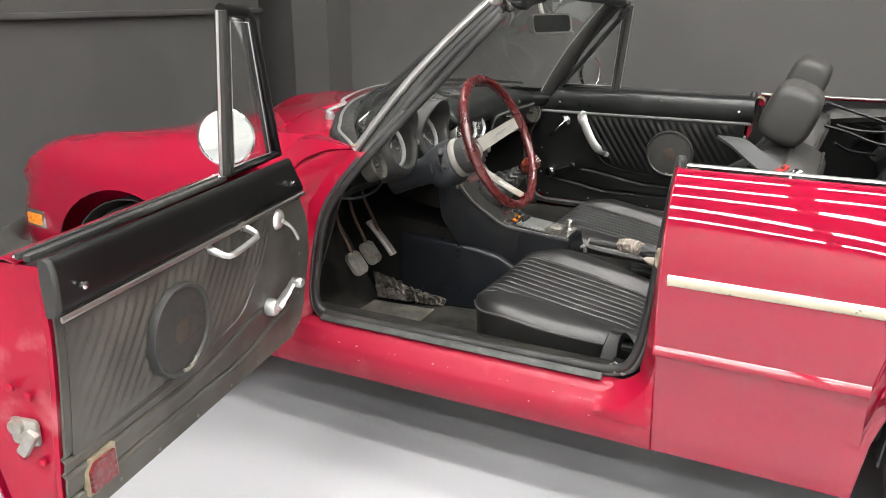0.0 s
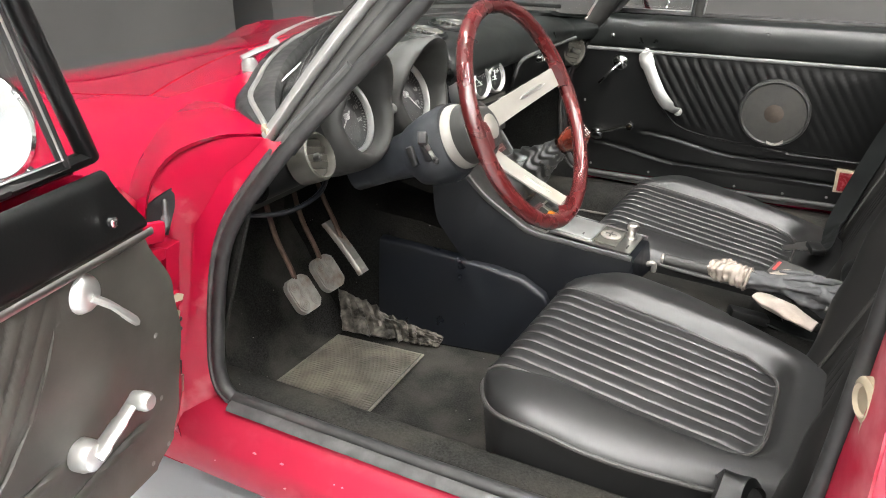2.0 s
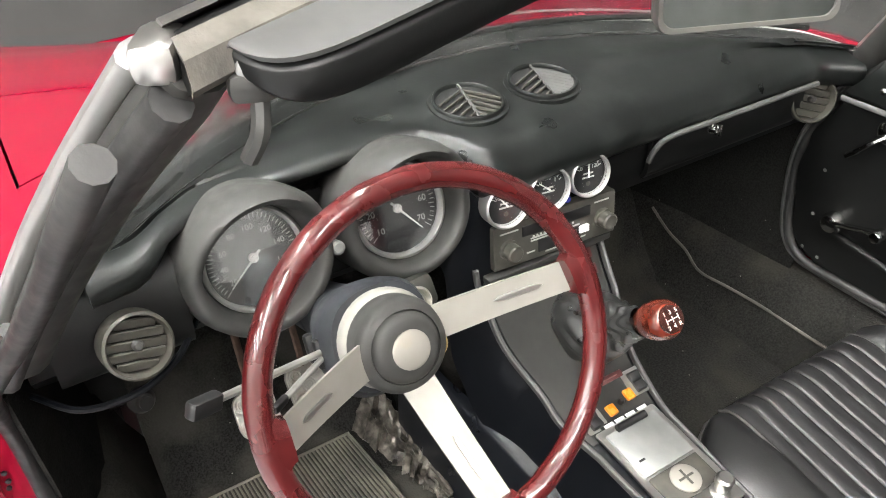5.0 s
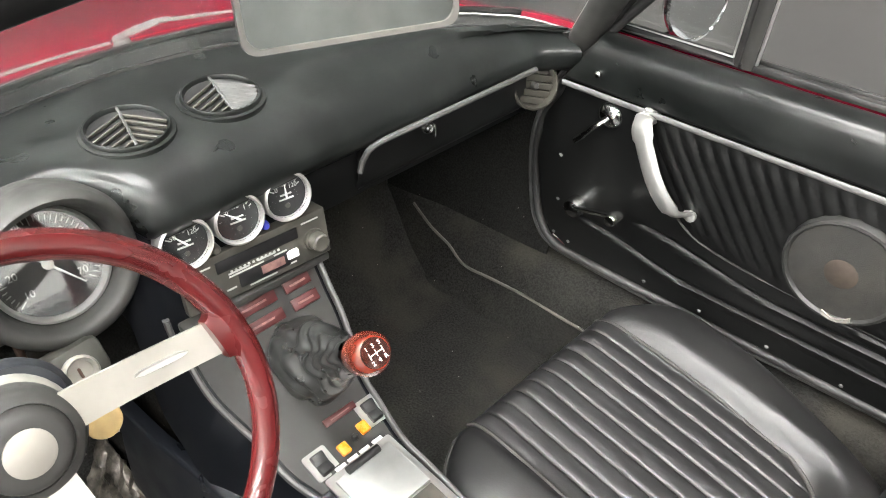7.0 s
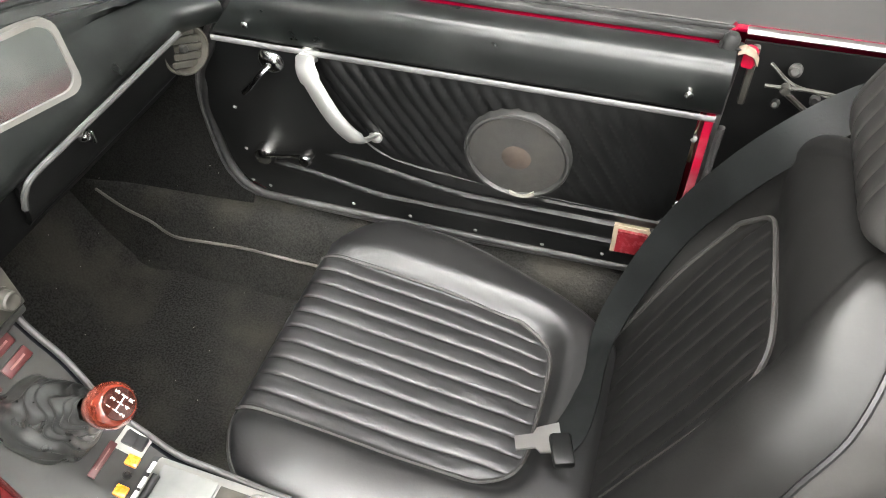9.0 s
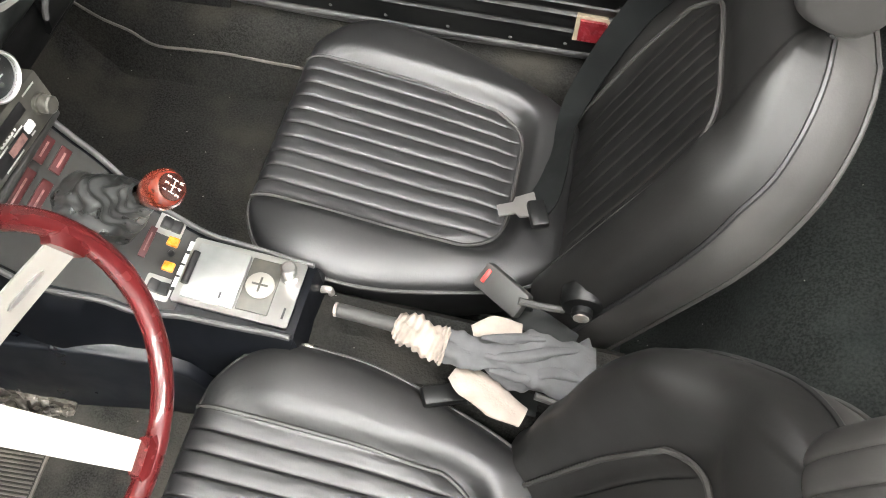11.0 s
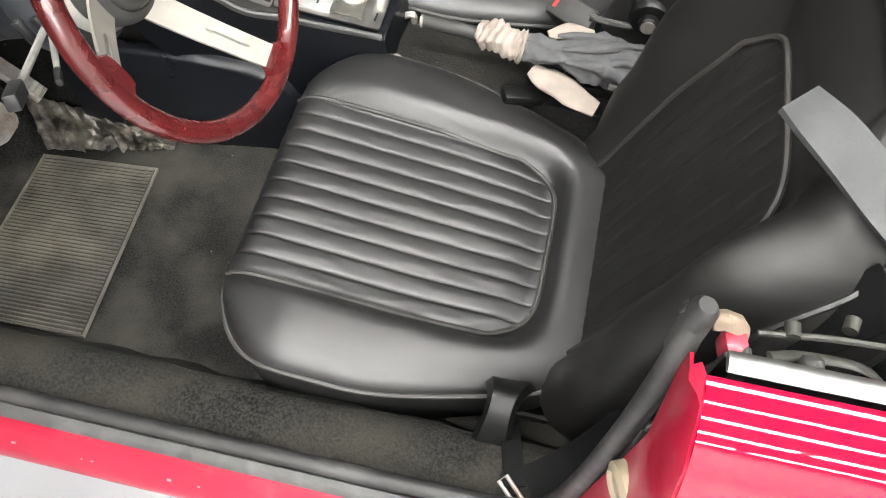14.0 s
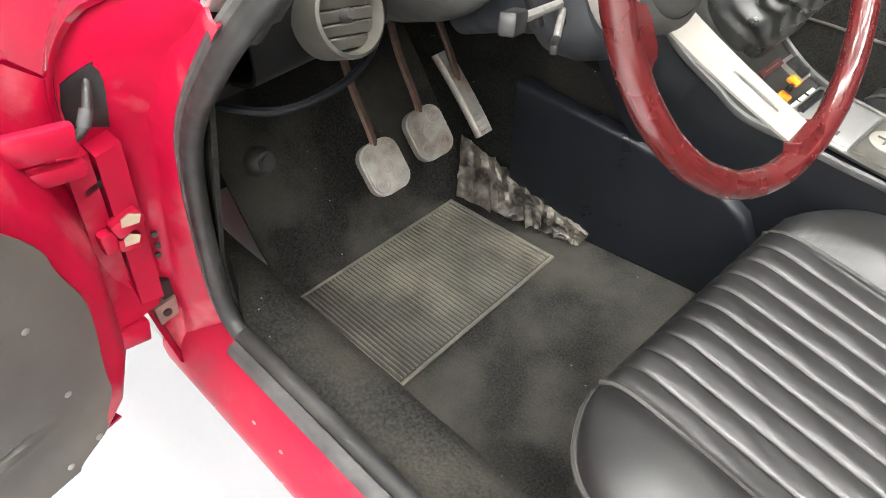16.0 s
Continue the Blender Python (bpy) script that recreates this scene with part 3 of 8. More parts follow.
    part("sill_strip", bm, STRIP, car, "worn grey rubber strip along the sill", m=m)
    # rear end of the front wing: it flares to a rolled lip that curves down from the windscreen post
    lip = spline([(-0.160, -0.678, 0.814), (-0.195, -0.697, 0.814), (-0.235, -0.713, 0.810), (-0.284, -0.742, 0.790), (-0.310, -0.764, 0.758), (-0.314, -0.784, 0.720), (-0.320, -0.790, 0.660), (-0.328, -0.790, 0.55), (-0.338, -0.780, 0.42), (-0.345, -0.765, 0.30)], 6)
    lip = even(lip, 33)
    end = even([p for p in spline([Vector((-0.374, *q)) for q in fender_profile(-0.374)], 12) if p.z > 0.30], 33)
    end[0] = Vector((-0.374, -0.608, shoulder(-0.374) + 0.0005))
    bm = bm_()
    rows = [end]
    for t in (0.25, 0.5, 0.75, 0.92, 1.0):
        row = [p.lerp(q, t) + Vector((0, 0, 0.006 * math.sin(math.pi * t))) for p, q in zip(end, lip)]
        row[0] = Vector((-0.374, -0.600, 0.830)).lerp(Vector((-0.160, -0.668, 0.812)), t) + Vector((-0.012, 0.012, 0)) * math.sin(math.pi * t)
        rows.append(row)
    rows.append([p + Vector((-0.002, 0.004, -0.006)) for p in lip])
    rows.append([p + Vector((-0.014, 0.010, -0.006)) for p in lip])
    loft(bm, rows)
    part("wing_end", bm, RED, car, "rolled red wing edge at the door opening", m=m, sharp=60)
    # hinge pillar: a hollow behind the lip, a crease, and the flange that carries the seal
    bm = bm_()
    rows = []
    for k in range(19):
        z = 0.29 + 0.52 * k / 18
        q = min(lip, key=lambda p: abs(p.z - z))
        xc = ramp(z, [(0.30, -0.356), (0.375, -0.346), (0.65, -0.304), (0.73, -0.258), (0.79, -0.195), (0.81, -0.168)])
        yc = ramp(z, [(0.30, -0.742), (0.40, -0.735), (0.65, -0.716), (0.81, -0.692)])
        xs = ramp(z, [(0.30, -0.322), (0.40, -0.309), (0.45, -0.306), (0.58, -0.284), (0.67, -0.248), (0.78, -0.160), (0.82, -0.125)])
        c = Vector((xc, yc, z))
        o = Vector((q.x - 0.014, q.y + 0.010, z - 0.003))
        deep = ramp(z, [(0.40, 0.006), (0.70, 0.010), (0.80, 0.002)])
        rows.append([o] + [o.lerp(c, t) + Vector((-deep * math.sin(math.pi * t) ** 0.7, 0, 0)) for t in (0.15, 0.35, 0.6, 0.8, 0.93)] + [c, c.lerp(Vector((xs, -0.703, z)), 0.5) + Vector((0.002, -0.003, 0)), Vector((xs, -0.703, z)), Vector((xs - 0.01, -0.685, z))])
    loft(bm, rows)
    solid(bm, 0.003)
    pillar = part("hinge_pillar", bm, RED_WORN if side < 0 else VINYL, car, "worn red door hinge pillar" if side < 0 else "dark door pillar", m=m, sharp=25)
    if side < 0:
        pillar_details(pillar, lip)
    return quarter


def jamb_x(z):
    return -0.285 - (0.73 - z) * 0.16


def pillar_details(pillar, lip):
    """Openings, hinges, holes and the loom on the open side's hinge pillar; black pieces stand for the shade in the
    openings and holes.
    """

    def plate(name, pts, material, thick, label, off=0.0):
        bm = bm_()
        back = [Vector((jamb_x(z) - 0.030 + off, y, z)) for y, z in pts]
        loft(bm, [back, [p + Vector((0.018 + thick, 0, 0)) for p in back]], closed=True, caps=True)
        return part(name, bm, material, pillar, label, sharp=30)

    def hollow(pts, label):
        """A black sheet on the pillar's sloping face, coloured as the shade inside an opening."""
        bm = bm_()
        top = []
        for y, z in pts:
            q = min(lip, key=lambda p: abs(p.z - z))
            xc = ramp(z, [(0.30, -0.356), (0.375, -0.346), (0.65, -0.304), (0.73, -0.258), (0.79, -0.195), (0.81, -0.168)])
            yc = ramp(z, [(0.30, -0.742), (0.40, -0.735), (0.65, -0.716), (0.81, -0.692)])
            t = clamp((y - q.y - 0.010) / (yc - q.y - 0.010), 0.04, 1.0)
            top.append(Vector((q.x - 0.014, q.y + 0.010, z)).lerp(Vector((xc, yc, z)), t) + Vector((-0.009 * math.sin(math.pi * t) ** 0.7 + 0.0015, 0, 0)))
        loft(bm, [[p + Vector((-0.006, 0, 0)) for p in top], top], closed=True, caps=True)
        return part("opening", bm, BLACK_FACE, pillar, label, sharp=30)

    hollow([(-0.738, 0.735), (-0.741, 0.700), (-0.744, 0.655), (-0.760, 0.660), (-0.782, 0.664), (-0.782, 0.690), (-0.770, 0.712)], "dark opening in the pillar")
    # nothing is cut: black plates carry the openings' shade
    plate("opening", [(-0.770, 0.618), (-0.790, 0.612), (-0.792, 0.603), (-0.772, 0.608)], BLACK_FACE, 0.004, "dark slot in the pillar")
    plate("opening", [(-0.742, 0.435), (-0.752, 0.440), (-0.756, 0.410), (-0.742, 0.385)], BLACK_FACE, 0.004, "dark opening in the pillar")
    plate("opening", [(-0.768, 0.425), (-0.784, 0.432), (-0.788, 0.412), (-0.772, 0.405)], BLACK_FACE, 0.005, "dark opening in the pillar")
    for y0, y1, w, th in ((-0.760, -0.768, 0.026, 0.010), (-0.788, -0.796, 0.024, 0.004)):
        pl = plate("hinge_plate", [(y0 + w / 2, 0.652), (y1 + w / 2, 0.420), (y1 - w / 2, 0.428), (y0 - w / 2, 0.648)], RED_WORN, th, "red hinge reinforcement strip with chipped paint")
    plate("brown_plate", [(-0.742, 0.408), (-0.744, 0.376), (-0.768, 0.372), (-0.770, 0.405)], BROWN_PLATE, 0.008, "square brown primed plate")
    bm = bm_()
    lathe(bm, [(0.0055, 0), (0.0055, 0.002), (0, 0.002)], facing((jamb_x(0.388) - 0.0035, -0.757, 0.390), (1, 0, 0)), seg=12)
    part("plate_hole", bm, BLACK_FACE, pillar)
    for y, z in ((-0.741, 0.512), (-0.741, 0.494), (-0.744, 0.480)):
        bm = bm_()
        lathe(bm, [(0.0035, 0), (0.0035, 0.003), (0, 0.003)], facing((jamb_x(z) - 0.012, y, z), (1, -0.3, 0)), seg=10)
        part("bolt_hole", bm, BLACK_FACE, pillar)
    # chipped check strap bracket in the middle
    bm = bm_()
    box(bm, (jamb_x(0.555) + 0.002, -0.768, 0.560), (0.016, 0.034, 0.022), Matrix.Rotation(radians(15), 3, "X"), bevel=0.005)
    box(bm, (jamb_x(0.535) + 0.004, -0.772, 0.535), (0.014, 0.026, 0.016), Matrix.Rotation(radians(-12), 3, "X"), bevel=0.004)
    box(bm, (jamb_x(0.545), -0.790, 0.545), (0.016, 0.018, 0.026), bevel=0.005)
    br = part("bracket", bm, RED_WORN, pillar, "red bracket with paint worn to pale metal")
    for y, z, w in ((-0.765, 0.566, 0.022), (-0.770, 0.540, 0.018)):
        bm = bm_()
        prism(bm, [(-w / 2, -0.004), (w * 0.3, -0.006), (w / 2, 0.002), (0, 0.008), (-w * 0.4, 0.005)], facing((jamb_x(z) + 0.0095, y, z), (1, -0.1, 0.1)), 0.0016)
        part("bare_patch", bm, CREAM, br, "bare pale metal patch")
    # hinge arms reaching out to the door
    for z, h in ((0.690, 0.030), (0.655, 0.018), (0.400, 0.030)):
        bm = bm_()
        box(bm, (jamb_x(z) + 0.004, -0.815, z), (0.014, 0.062, h), Matrix.Rotation(radians(-12), 3, "X"), bevel=0.004)
        part("hinge", bm, RED_WORN, pillar, "red painted door hinge with chipped paint")
    bm = bm_()
    tube(bm, spline([(-0.322, -0.744, 0.724), (-0.308, -0.757, 0.702), (-0.297, -0.771, 0.684), (-0.296, -0.790, 0.675), (-0.306, -0.825, 0.669), (-0.320, -0.87, 0.664)], 6), 0.0046, seg=10)
    loom = part("wiring_loom", bm, RUBBER, pillar, "black taped wiring loom")
    bm = bm_()
    tube(bm, [(-0.303, -0.763, 0.694), (-0.297, -0.773, 0.682)], 0.0062, seg=10)
    part("tape_wrap", bm, GREY_CLOTH, loom, "grey tape wrap")


fenders(-1)
fenders(1)

# bonnet, scuttle and nose
def bonnet_edge(y):
    return -0.60 + 0.12 * (y / 0.6) ** 2


bm = bm_()
rows = []
for i in range(25):
    t = i / 24
    row = []
    for k in range(41):
        y = 0.608 * (k / 20 - 1)
        x = -1.54 + 0.06 * abs(y) + (bonnet_edge(y) + 1.54 - 0.06 * abs(y)) * t
        row.append(Vector((x, y, body_top(x, y))))
    rows.append(row)
loft(bm, rows)
solid(bm, 0.004)
part("bonnet", bm, RED, car, "glossy red bonnet with thin shut lines")
bm = bm_()
rows = []
for k in range(49):
    y = 0.612 * (k / 24 - 1)
    b = ws_base(y) + Vector((-0.008, 0, -0.016))
    x0 = bonnet_edge(y) + 0.005
    row = []
    for j in range(6):
        x = x0 + (b.x - x0) * j / 5
        z0 = body_top(x, y)
        row.append(Vector((x, y, z0 + (b.z - z0) * (j / 5) ** 3)))
    rows.append(row)
loft(bm, rows)
solid(bm, 0.003)
scuttle = part("scuttle", bm, RED, car, "red scuttle panel below the windscreen")
for y0 in (-0.30, 0.22):
    for k in range(13):
        bm = bm_()
        box(bm, (-0.515, y0 + 0.011 * k, body_top(-0.515, y0 + 0.011 * k) + 0.002), (0.042, 0.0045, 0.004), bevel=0.001, seg=1)
        part("louvre", bm, RED_WORN, scuttle)
bm = bm_()
rows = []
for k in range(25):
    a = math.pi * (k / 24 - 0.5)
    rows.append([Vector((-1.42 - 0.16 * math.cos(a), 0.69 * math.sin(a), z)) for z in (0.62, 0.58, 0.50, 0.40, 0.28)])
loft(bm, rows)
solid(bm, 0.004)
part("nose", bm, RED, car, "red rounded nose panel")
bm = bm_()
tube(bm, spline([(-1.28, -0.815, 0.40), (-1.42, -0.80, 0.40), (-1.56, -0.68, 0.40), (-1.66, -0.3, 0.40), (-1.68, 0, 0.40), (-1.66, 0.3, 0.40), (-1.56, 0.68, 0.40), (-1.42, 0.80, 0.40), (-1.28, 0.815, 0.40)], 6), 0.038, seg=12, flat=1.2)
part("front_bumper", bm, CHROME_DULL, car, "chrome front bumper")

# tail deck behind the cockpit
bm = bm_()
rows = []
for i in range(15):
    x = 1.42 + 0.9 * i / 14
    z = 0.845 + ramp(x, [(0.6, 0.0), (1.4, 0.0), (2.1, -0.05), (2.32, -0.14)])
    rows.append([Vector((x, 0.69 * v, z + 0.03 * (1 - v * v))) for v in [k / 10 - 1 for k in range(21)]])
loft(bm, rows)
solid(bm, 0.004)
part("boot_lid", bm, RED, car, "red boot lid")
bm = bm_()
rows = []
for i in range(11):
    y = 0.74 * (i / 5 - 1)
    rows.append([Vector((2.31 - 0.1 * (y / 0.74) ** 2, y, z)) for z in (0.72, 0.60, 0.45, 0.30)])
loft(bm, rows)
solid(bm, 0.004)
part("tail_panel", bm, RED, car, "red tail panel")

# windscreen
N_WS = 28
bm = bm_()
rows = []
for i in range(N_WS + 1):
    y = 0.655 * (2 * i / N_WS - 1)
    a, b = ws_base(y), ws_top(y)
    rows.append([a.lerp(b, t) + Vector((-0.018 * math.sin(math.pi * t), 0, 0.012 * math.sin(math.pi * t))) for t in (0.03, 0.25, 0.5, 0.75, 0.97)])
loft(bm, rows)
solid(bm, 0.004)
screen = part("windscreen", bm, GLASS, car, "clear curved windscreen glass")
screen.visible_shadow = False
bm = bm_()
st = ws_base(-0.565).lerp(ws_top(-0.565), 0.10)
prism(bm, rounded(0.030, 0.034, 0.003), facing(st + Vector((-0.012, 0, 0.016)), Vector((-0.55, -0.35, 0.76)), (0.7, 0.2, 0.6)), 0.001)
part("sticker", bm, WHITE_INK, screen, "small white paper sticker")
def screen_edge(y, out, up):
    """A point of the rubber round the screen's foot, out from the glass; it turns round the corner to the post."""
    turn = radians(75) * ramp(abs(y), [(0.50, 0.0), (0.655, 1.0)])
    wide = 1 - 0.55 * ramp(abs(y), [(0.54, 0.0), (0.655, 1.0)])
    return ws_base(y) + Vector((-out * wide * math.cos(turn), out * wide * math.sin(turn) * (1 if y > 0 else -1), up - 0.010 * ramp(abs(y), [(0.58, 0.0), (0.655, 1.0)])))


ys = [0.655 * math.sin(math.pi / 2 * (k / 36 - 1)) for k in range(73)]
bm = bm_()
loft(bm, [[screen_edge(y, o, u) for o, u in ((0.070, -0.012), (0.069, 0.004), (0.062, 0.012), (0.048, 0.013), (0.043, 0.009), (0.038, 0.014), (0.020, 0.021), (0.002, 0.022), (-0.004, 0.014), (-0.004, -0.006), (0.03, -0.014))] for y in ys], closed=True, caps=True)
part("screen_rubber", bm, RUBBER, car, "wide grey-black windscreen rubber seal", sharp=50)
bm = bm_()
tube(bm, [screen_edge(y, 0.043, 0.0135) for y in ys], 0.0045, seg=8)
part("screen_moulding", bm, SATIN, car, "thin bright moulding round the windscreen")
for s in (-1, 1):
    post = [ws_base(0.668 * s).lerp(ws_top(0.668 * s), t) + Vector((-0.012 * math.sin(math.pi * t), 0, 0.01 * math.sin(math.pi * t))) for t in [k / 12 for k in range(13)]]
    bm = bm_()
    tube(bm, [p + Vector((0.008, -0.012 * s, 0)) for p in post], [0.026] * 12 + [0.022], seg=12, flat=0.75)
    p0 = part("windscreen_post", bm, PLASTIC, car, "scuffed grey-black windscreen post")
    bm = bm_()
    tube(bm, [p + Vector((-0.014, 0.010 * s, 0.004)) for p in post], 0.0165, seg=12, flat=0.6)
    part("post_moulding", bm, SATIN, p0, "chrome strip up the windscreen post")
    bm = bm_()
    tube(bm, [p + Vector((0.018, 0.008 * s, -0.012)) for p in post], 0.012, seg=10)
    part("post_seal", bm, RUBBER, p0, "grey rubber seal on the post")
    bm = bm_()
    box(bm, (-0.172, 0.678 * s, 0.817), (0.030, 0.016, 0.014), Matrix.Rotation(radians(35 * s), 3, "Z"), bevel=0.005)
    part("post_foot", bm, CREAM, p0, "pale worn sealant at the post's foot")
bm = bm_()
head = [ws_top(0.668 * (k / 16 - 1)) for k in range(33)]
loft(bm, [[p + Vector(o) for o in ((-0.022, 0, -0.004), (-0.016, 0, 0.012), (0.004, 0, 0.016), (0.026, 0, 0.008), (0.03, 0, -0.006), (0.012, 0, -0.014), (-0.012, 0, -0.014))] for p in head], closed=True, caps=True)
header = part("windscreen_header", bm, VINYL, car, "black vinyl-covered windscreen header rail")
bm = bm_()
loft(bm, [[p + Vector(o) for o in ((-0.026, 0, -0.008), (-0.024, 0, 0.012), (-0.010, 0, 0.021), (0.000, 0, 0.020), (-0.012, 0, 0.013), (-0.02, 0, 0.002))] for p in head], closed=True, caps=True)
part("header_moulding", bm, CHROME_DULL, header, "dull chrome strip along the header")
bm = bm_()
loft(bm, [[p + Vector(o) for o in ((0.010, 0, 0.0165), (0.027, 0, 0.0100), (0.0325, 0, -0.004), (0.028, 0, -0.009), (0.026, 0, 0.004), (0.010, 0, 0.012))] for p in head], closed=True, caps=True)
part("header_lining", bm, LINING, header, "stained beige lining along the header")
for s in (-1, 1):
    bm = bm_()
    c = ws_top(0.66 * s)
    box(bm, c + Vector((0.016, -0.03 * s, -0.012)), (0.036, 0.026, 0.018), Matrix.Rotation(radians(20 * s), 3, "Z"), bevel=0.006)
    tube(bm, spline([c + Vector((0.024, -0.03 * s, -0.016)), c + Vector((0.034, -0.024 * s, -0.034)), c + Vector((0.026, -0.018 * s, -0.052))], 5), 0.0055, seg=8)
    part("header_latch", bm, PLASTIC, header, "dark metal roof latch")
    # cast cap over the corner of header and post
    bm = bm_()
    c = ws_top(0.668 * s)
    box(bm, c + Vector((-0.002, 0.004 * s, 0.006)), (0.042, 0.026, 0.024), Matrix.Rotation(radians(28 * s), 3, "Z"), bevel=0.008)
    part("corner_cap", bm, CHROME_DULL, header, "dull chrome cap on the header's corner")
    bm = bm_()
    box(bm, c + Vector((0.024, -0.050 * s, -0.006)), (0.026, 0.050, 0.026), Matrix.Rotation(radians(22 * s), 3, "Z"), bevel=0.008)
    part("latch_casting", bm, WIPER, header, "worn grey metal latch casting")
    # sun visor folded up against the header
    bm = bm_()
    rows, lid = [], []
    for k in range(33):
        u = -math.cos(math.pi * k / 32)
        y = s * (0.30 + 0.20 * u)
        e = max(0.22, (1 - abs(u) ** 9) ** 0.5)
        c = ws_top(y / 0.785) + Vector((0.016, 0, 0.004))
        d = Vector((0.98, 0, -0.10)).normalized() * 0.063 * e
        h = Vector((0.15, 0, -0.98)).normalized() * 0.024 * e
        rows.append(spline([c, c + d * 0.5 + Vector((0, 0, 0.003)), c + d * 0.94, c + d + h * 0.15, c + d + h * 0.6, c + d * 0.9 + h, c + d * 0.5 + h * 0.9, c + h * 0.4], 3))
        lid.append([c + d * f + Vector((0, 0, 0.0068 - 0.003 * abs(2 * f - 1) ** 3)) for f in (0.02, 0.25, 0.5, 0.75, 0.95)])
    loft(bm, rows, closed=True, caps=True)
    visor = part("sun_visor", bm, VINYL, header, "black padded sun visor, its top coloured as lit from above")
    # pale sheet over the black visor stands for light falling on its top
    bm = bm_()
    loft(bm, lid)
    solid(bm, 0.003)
    part("visor_top", bm, VISOR_LIT, visor, "pale grey visor top, coloured as lit from above")

# wipers parked along the foot of the screen
for y0, y1 in ((-0.425, 0.02), (0.06, 0.48)):
    piv = Vector((ws_base(y0).x - 0.085, y0, body_top(-0.48, y0) + 0.004))
    run = [ws_base(y0 + (y1 - y0) * k / 6) + Vector((-0.058 + 0.03 * k / 6, 0, 0.036 - 0.004 * k / 6)) for k in range(1, 7)]
    bm = bm_()
    lathe(bm, [(0.015, -0.02), (0.014, 0.008), (0.010, 0.016), (0, 0.018)], Matrix.Translation(piv), seg=16)
    tube(bm, spline([piv + Vector((-0.012, -0.006, 0.014)), piv + Vector((0.006, 0.022, 0.026)), piv + Vector((0.012, 0.055, 0.032))] + run, 4), [0.0125] * 5 + [0.010] * 6 + [0.006] * 5 + [0.0042] * 17, seg=8, flat=0.4, up=(0, 0, 1))
    arm = part("wiper_arm", bm, WIPER, car, "dull grey flat wiper arm")
    bm = bm_()
    blade = [ws_base(y).lerp(ws_top(y), 0.07) + Vector((-0.020, 0, 0.014)) for y in [y0 + 0.06 + (y1 - y0 + 0.05) * k / 12 for k in range(13)]]
    tube(bm, blade, 0.0038, seg=6, flat=1.5)
    part("wiper_blade", bm, RUBBER, arm, "black rubber wiper blade")


# door opening seal: round the foot of the screen post, down the pillar, along the sill, up the rear post
def seal_path(s):
    pts = [(0.172, 0.578, 1.135), (0.105, 0.600, 1.062), (0.030, 0.624, 0.978), (-0.040, 0.650, 0.902), (-0.100, 0.678, 0.834), (-0.155, 0.698, 0.770), (-0.235, 0.703, 0.672), (-0.272, 0.704, 0.58), (-0.296, 0.705, 0.45), (-0.297, 0.705, 0.395), (-0.28, 0.705, 0.368),
           (-0.235, 0.704, 0.362), (0.1, 0.703, 0.363), (0.42, 0.702, 0.367), (0.515, 0.70, 0.372), (0.556, 0.698, 0.405), (0.577, 0.694, 0.50), (0.592, 0.685, 0.65), (0.603, 0.668, 0.78), (0.61, 0.645, 0.842)]
    if s > 0:
        pts = [(0.172, 0.578, 1.135), (0.105, 0.600, 1.062), (0.030, 0.624, 0.978), (-0.040, 0.645, 0.902), (-0.095, 0.652, 0.840), (-0.158, 0.648, 0.752), (-0.205, 0.648, 0.66), (-0.221, 0.650, 0.58), (-0.212, 0.651, 0.47), (-0.195, 0.652, 0.42), (-0.165, 0.653, 0.393),
               (-0.11, 0.654, 0.386), (0.1, 0.654, 0.386), (0.42, 0.654, 0.388), (0.56, 0.655, 0.392), (0.60, 0.658, 0.42), (0.612, 0.662, 0.50), (0.617, 0.662, 0.65), (0.620, 0.655, 0.78), (0.622, 0.645, 0.842)]
    return spline([(x, s * y, z) for x, y, z in pts], 6)


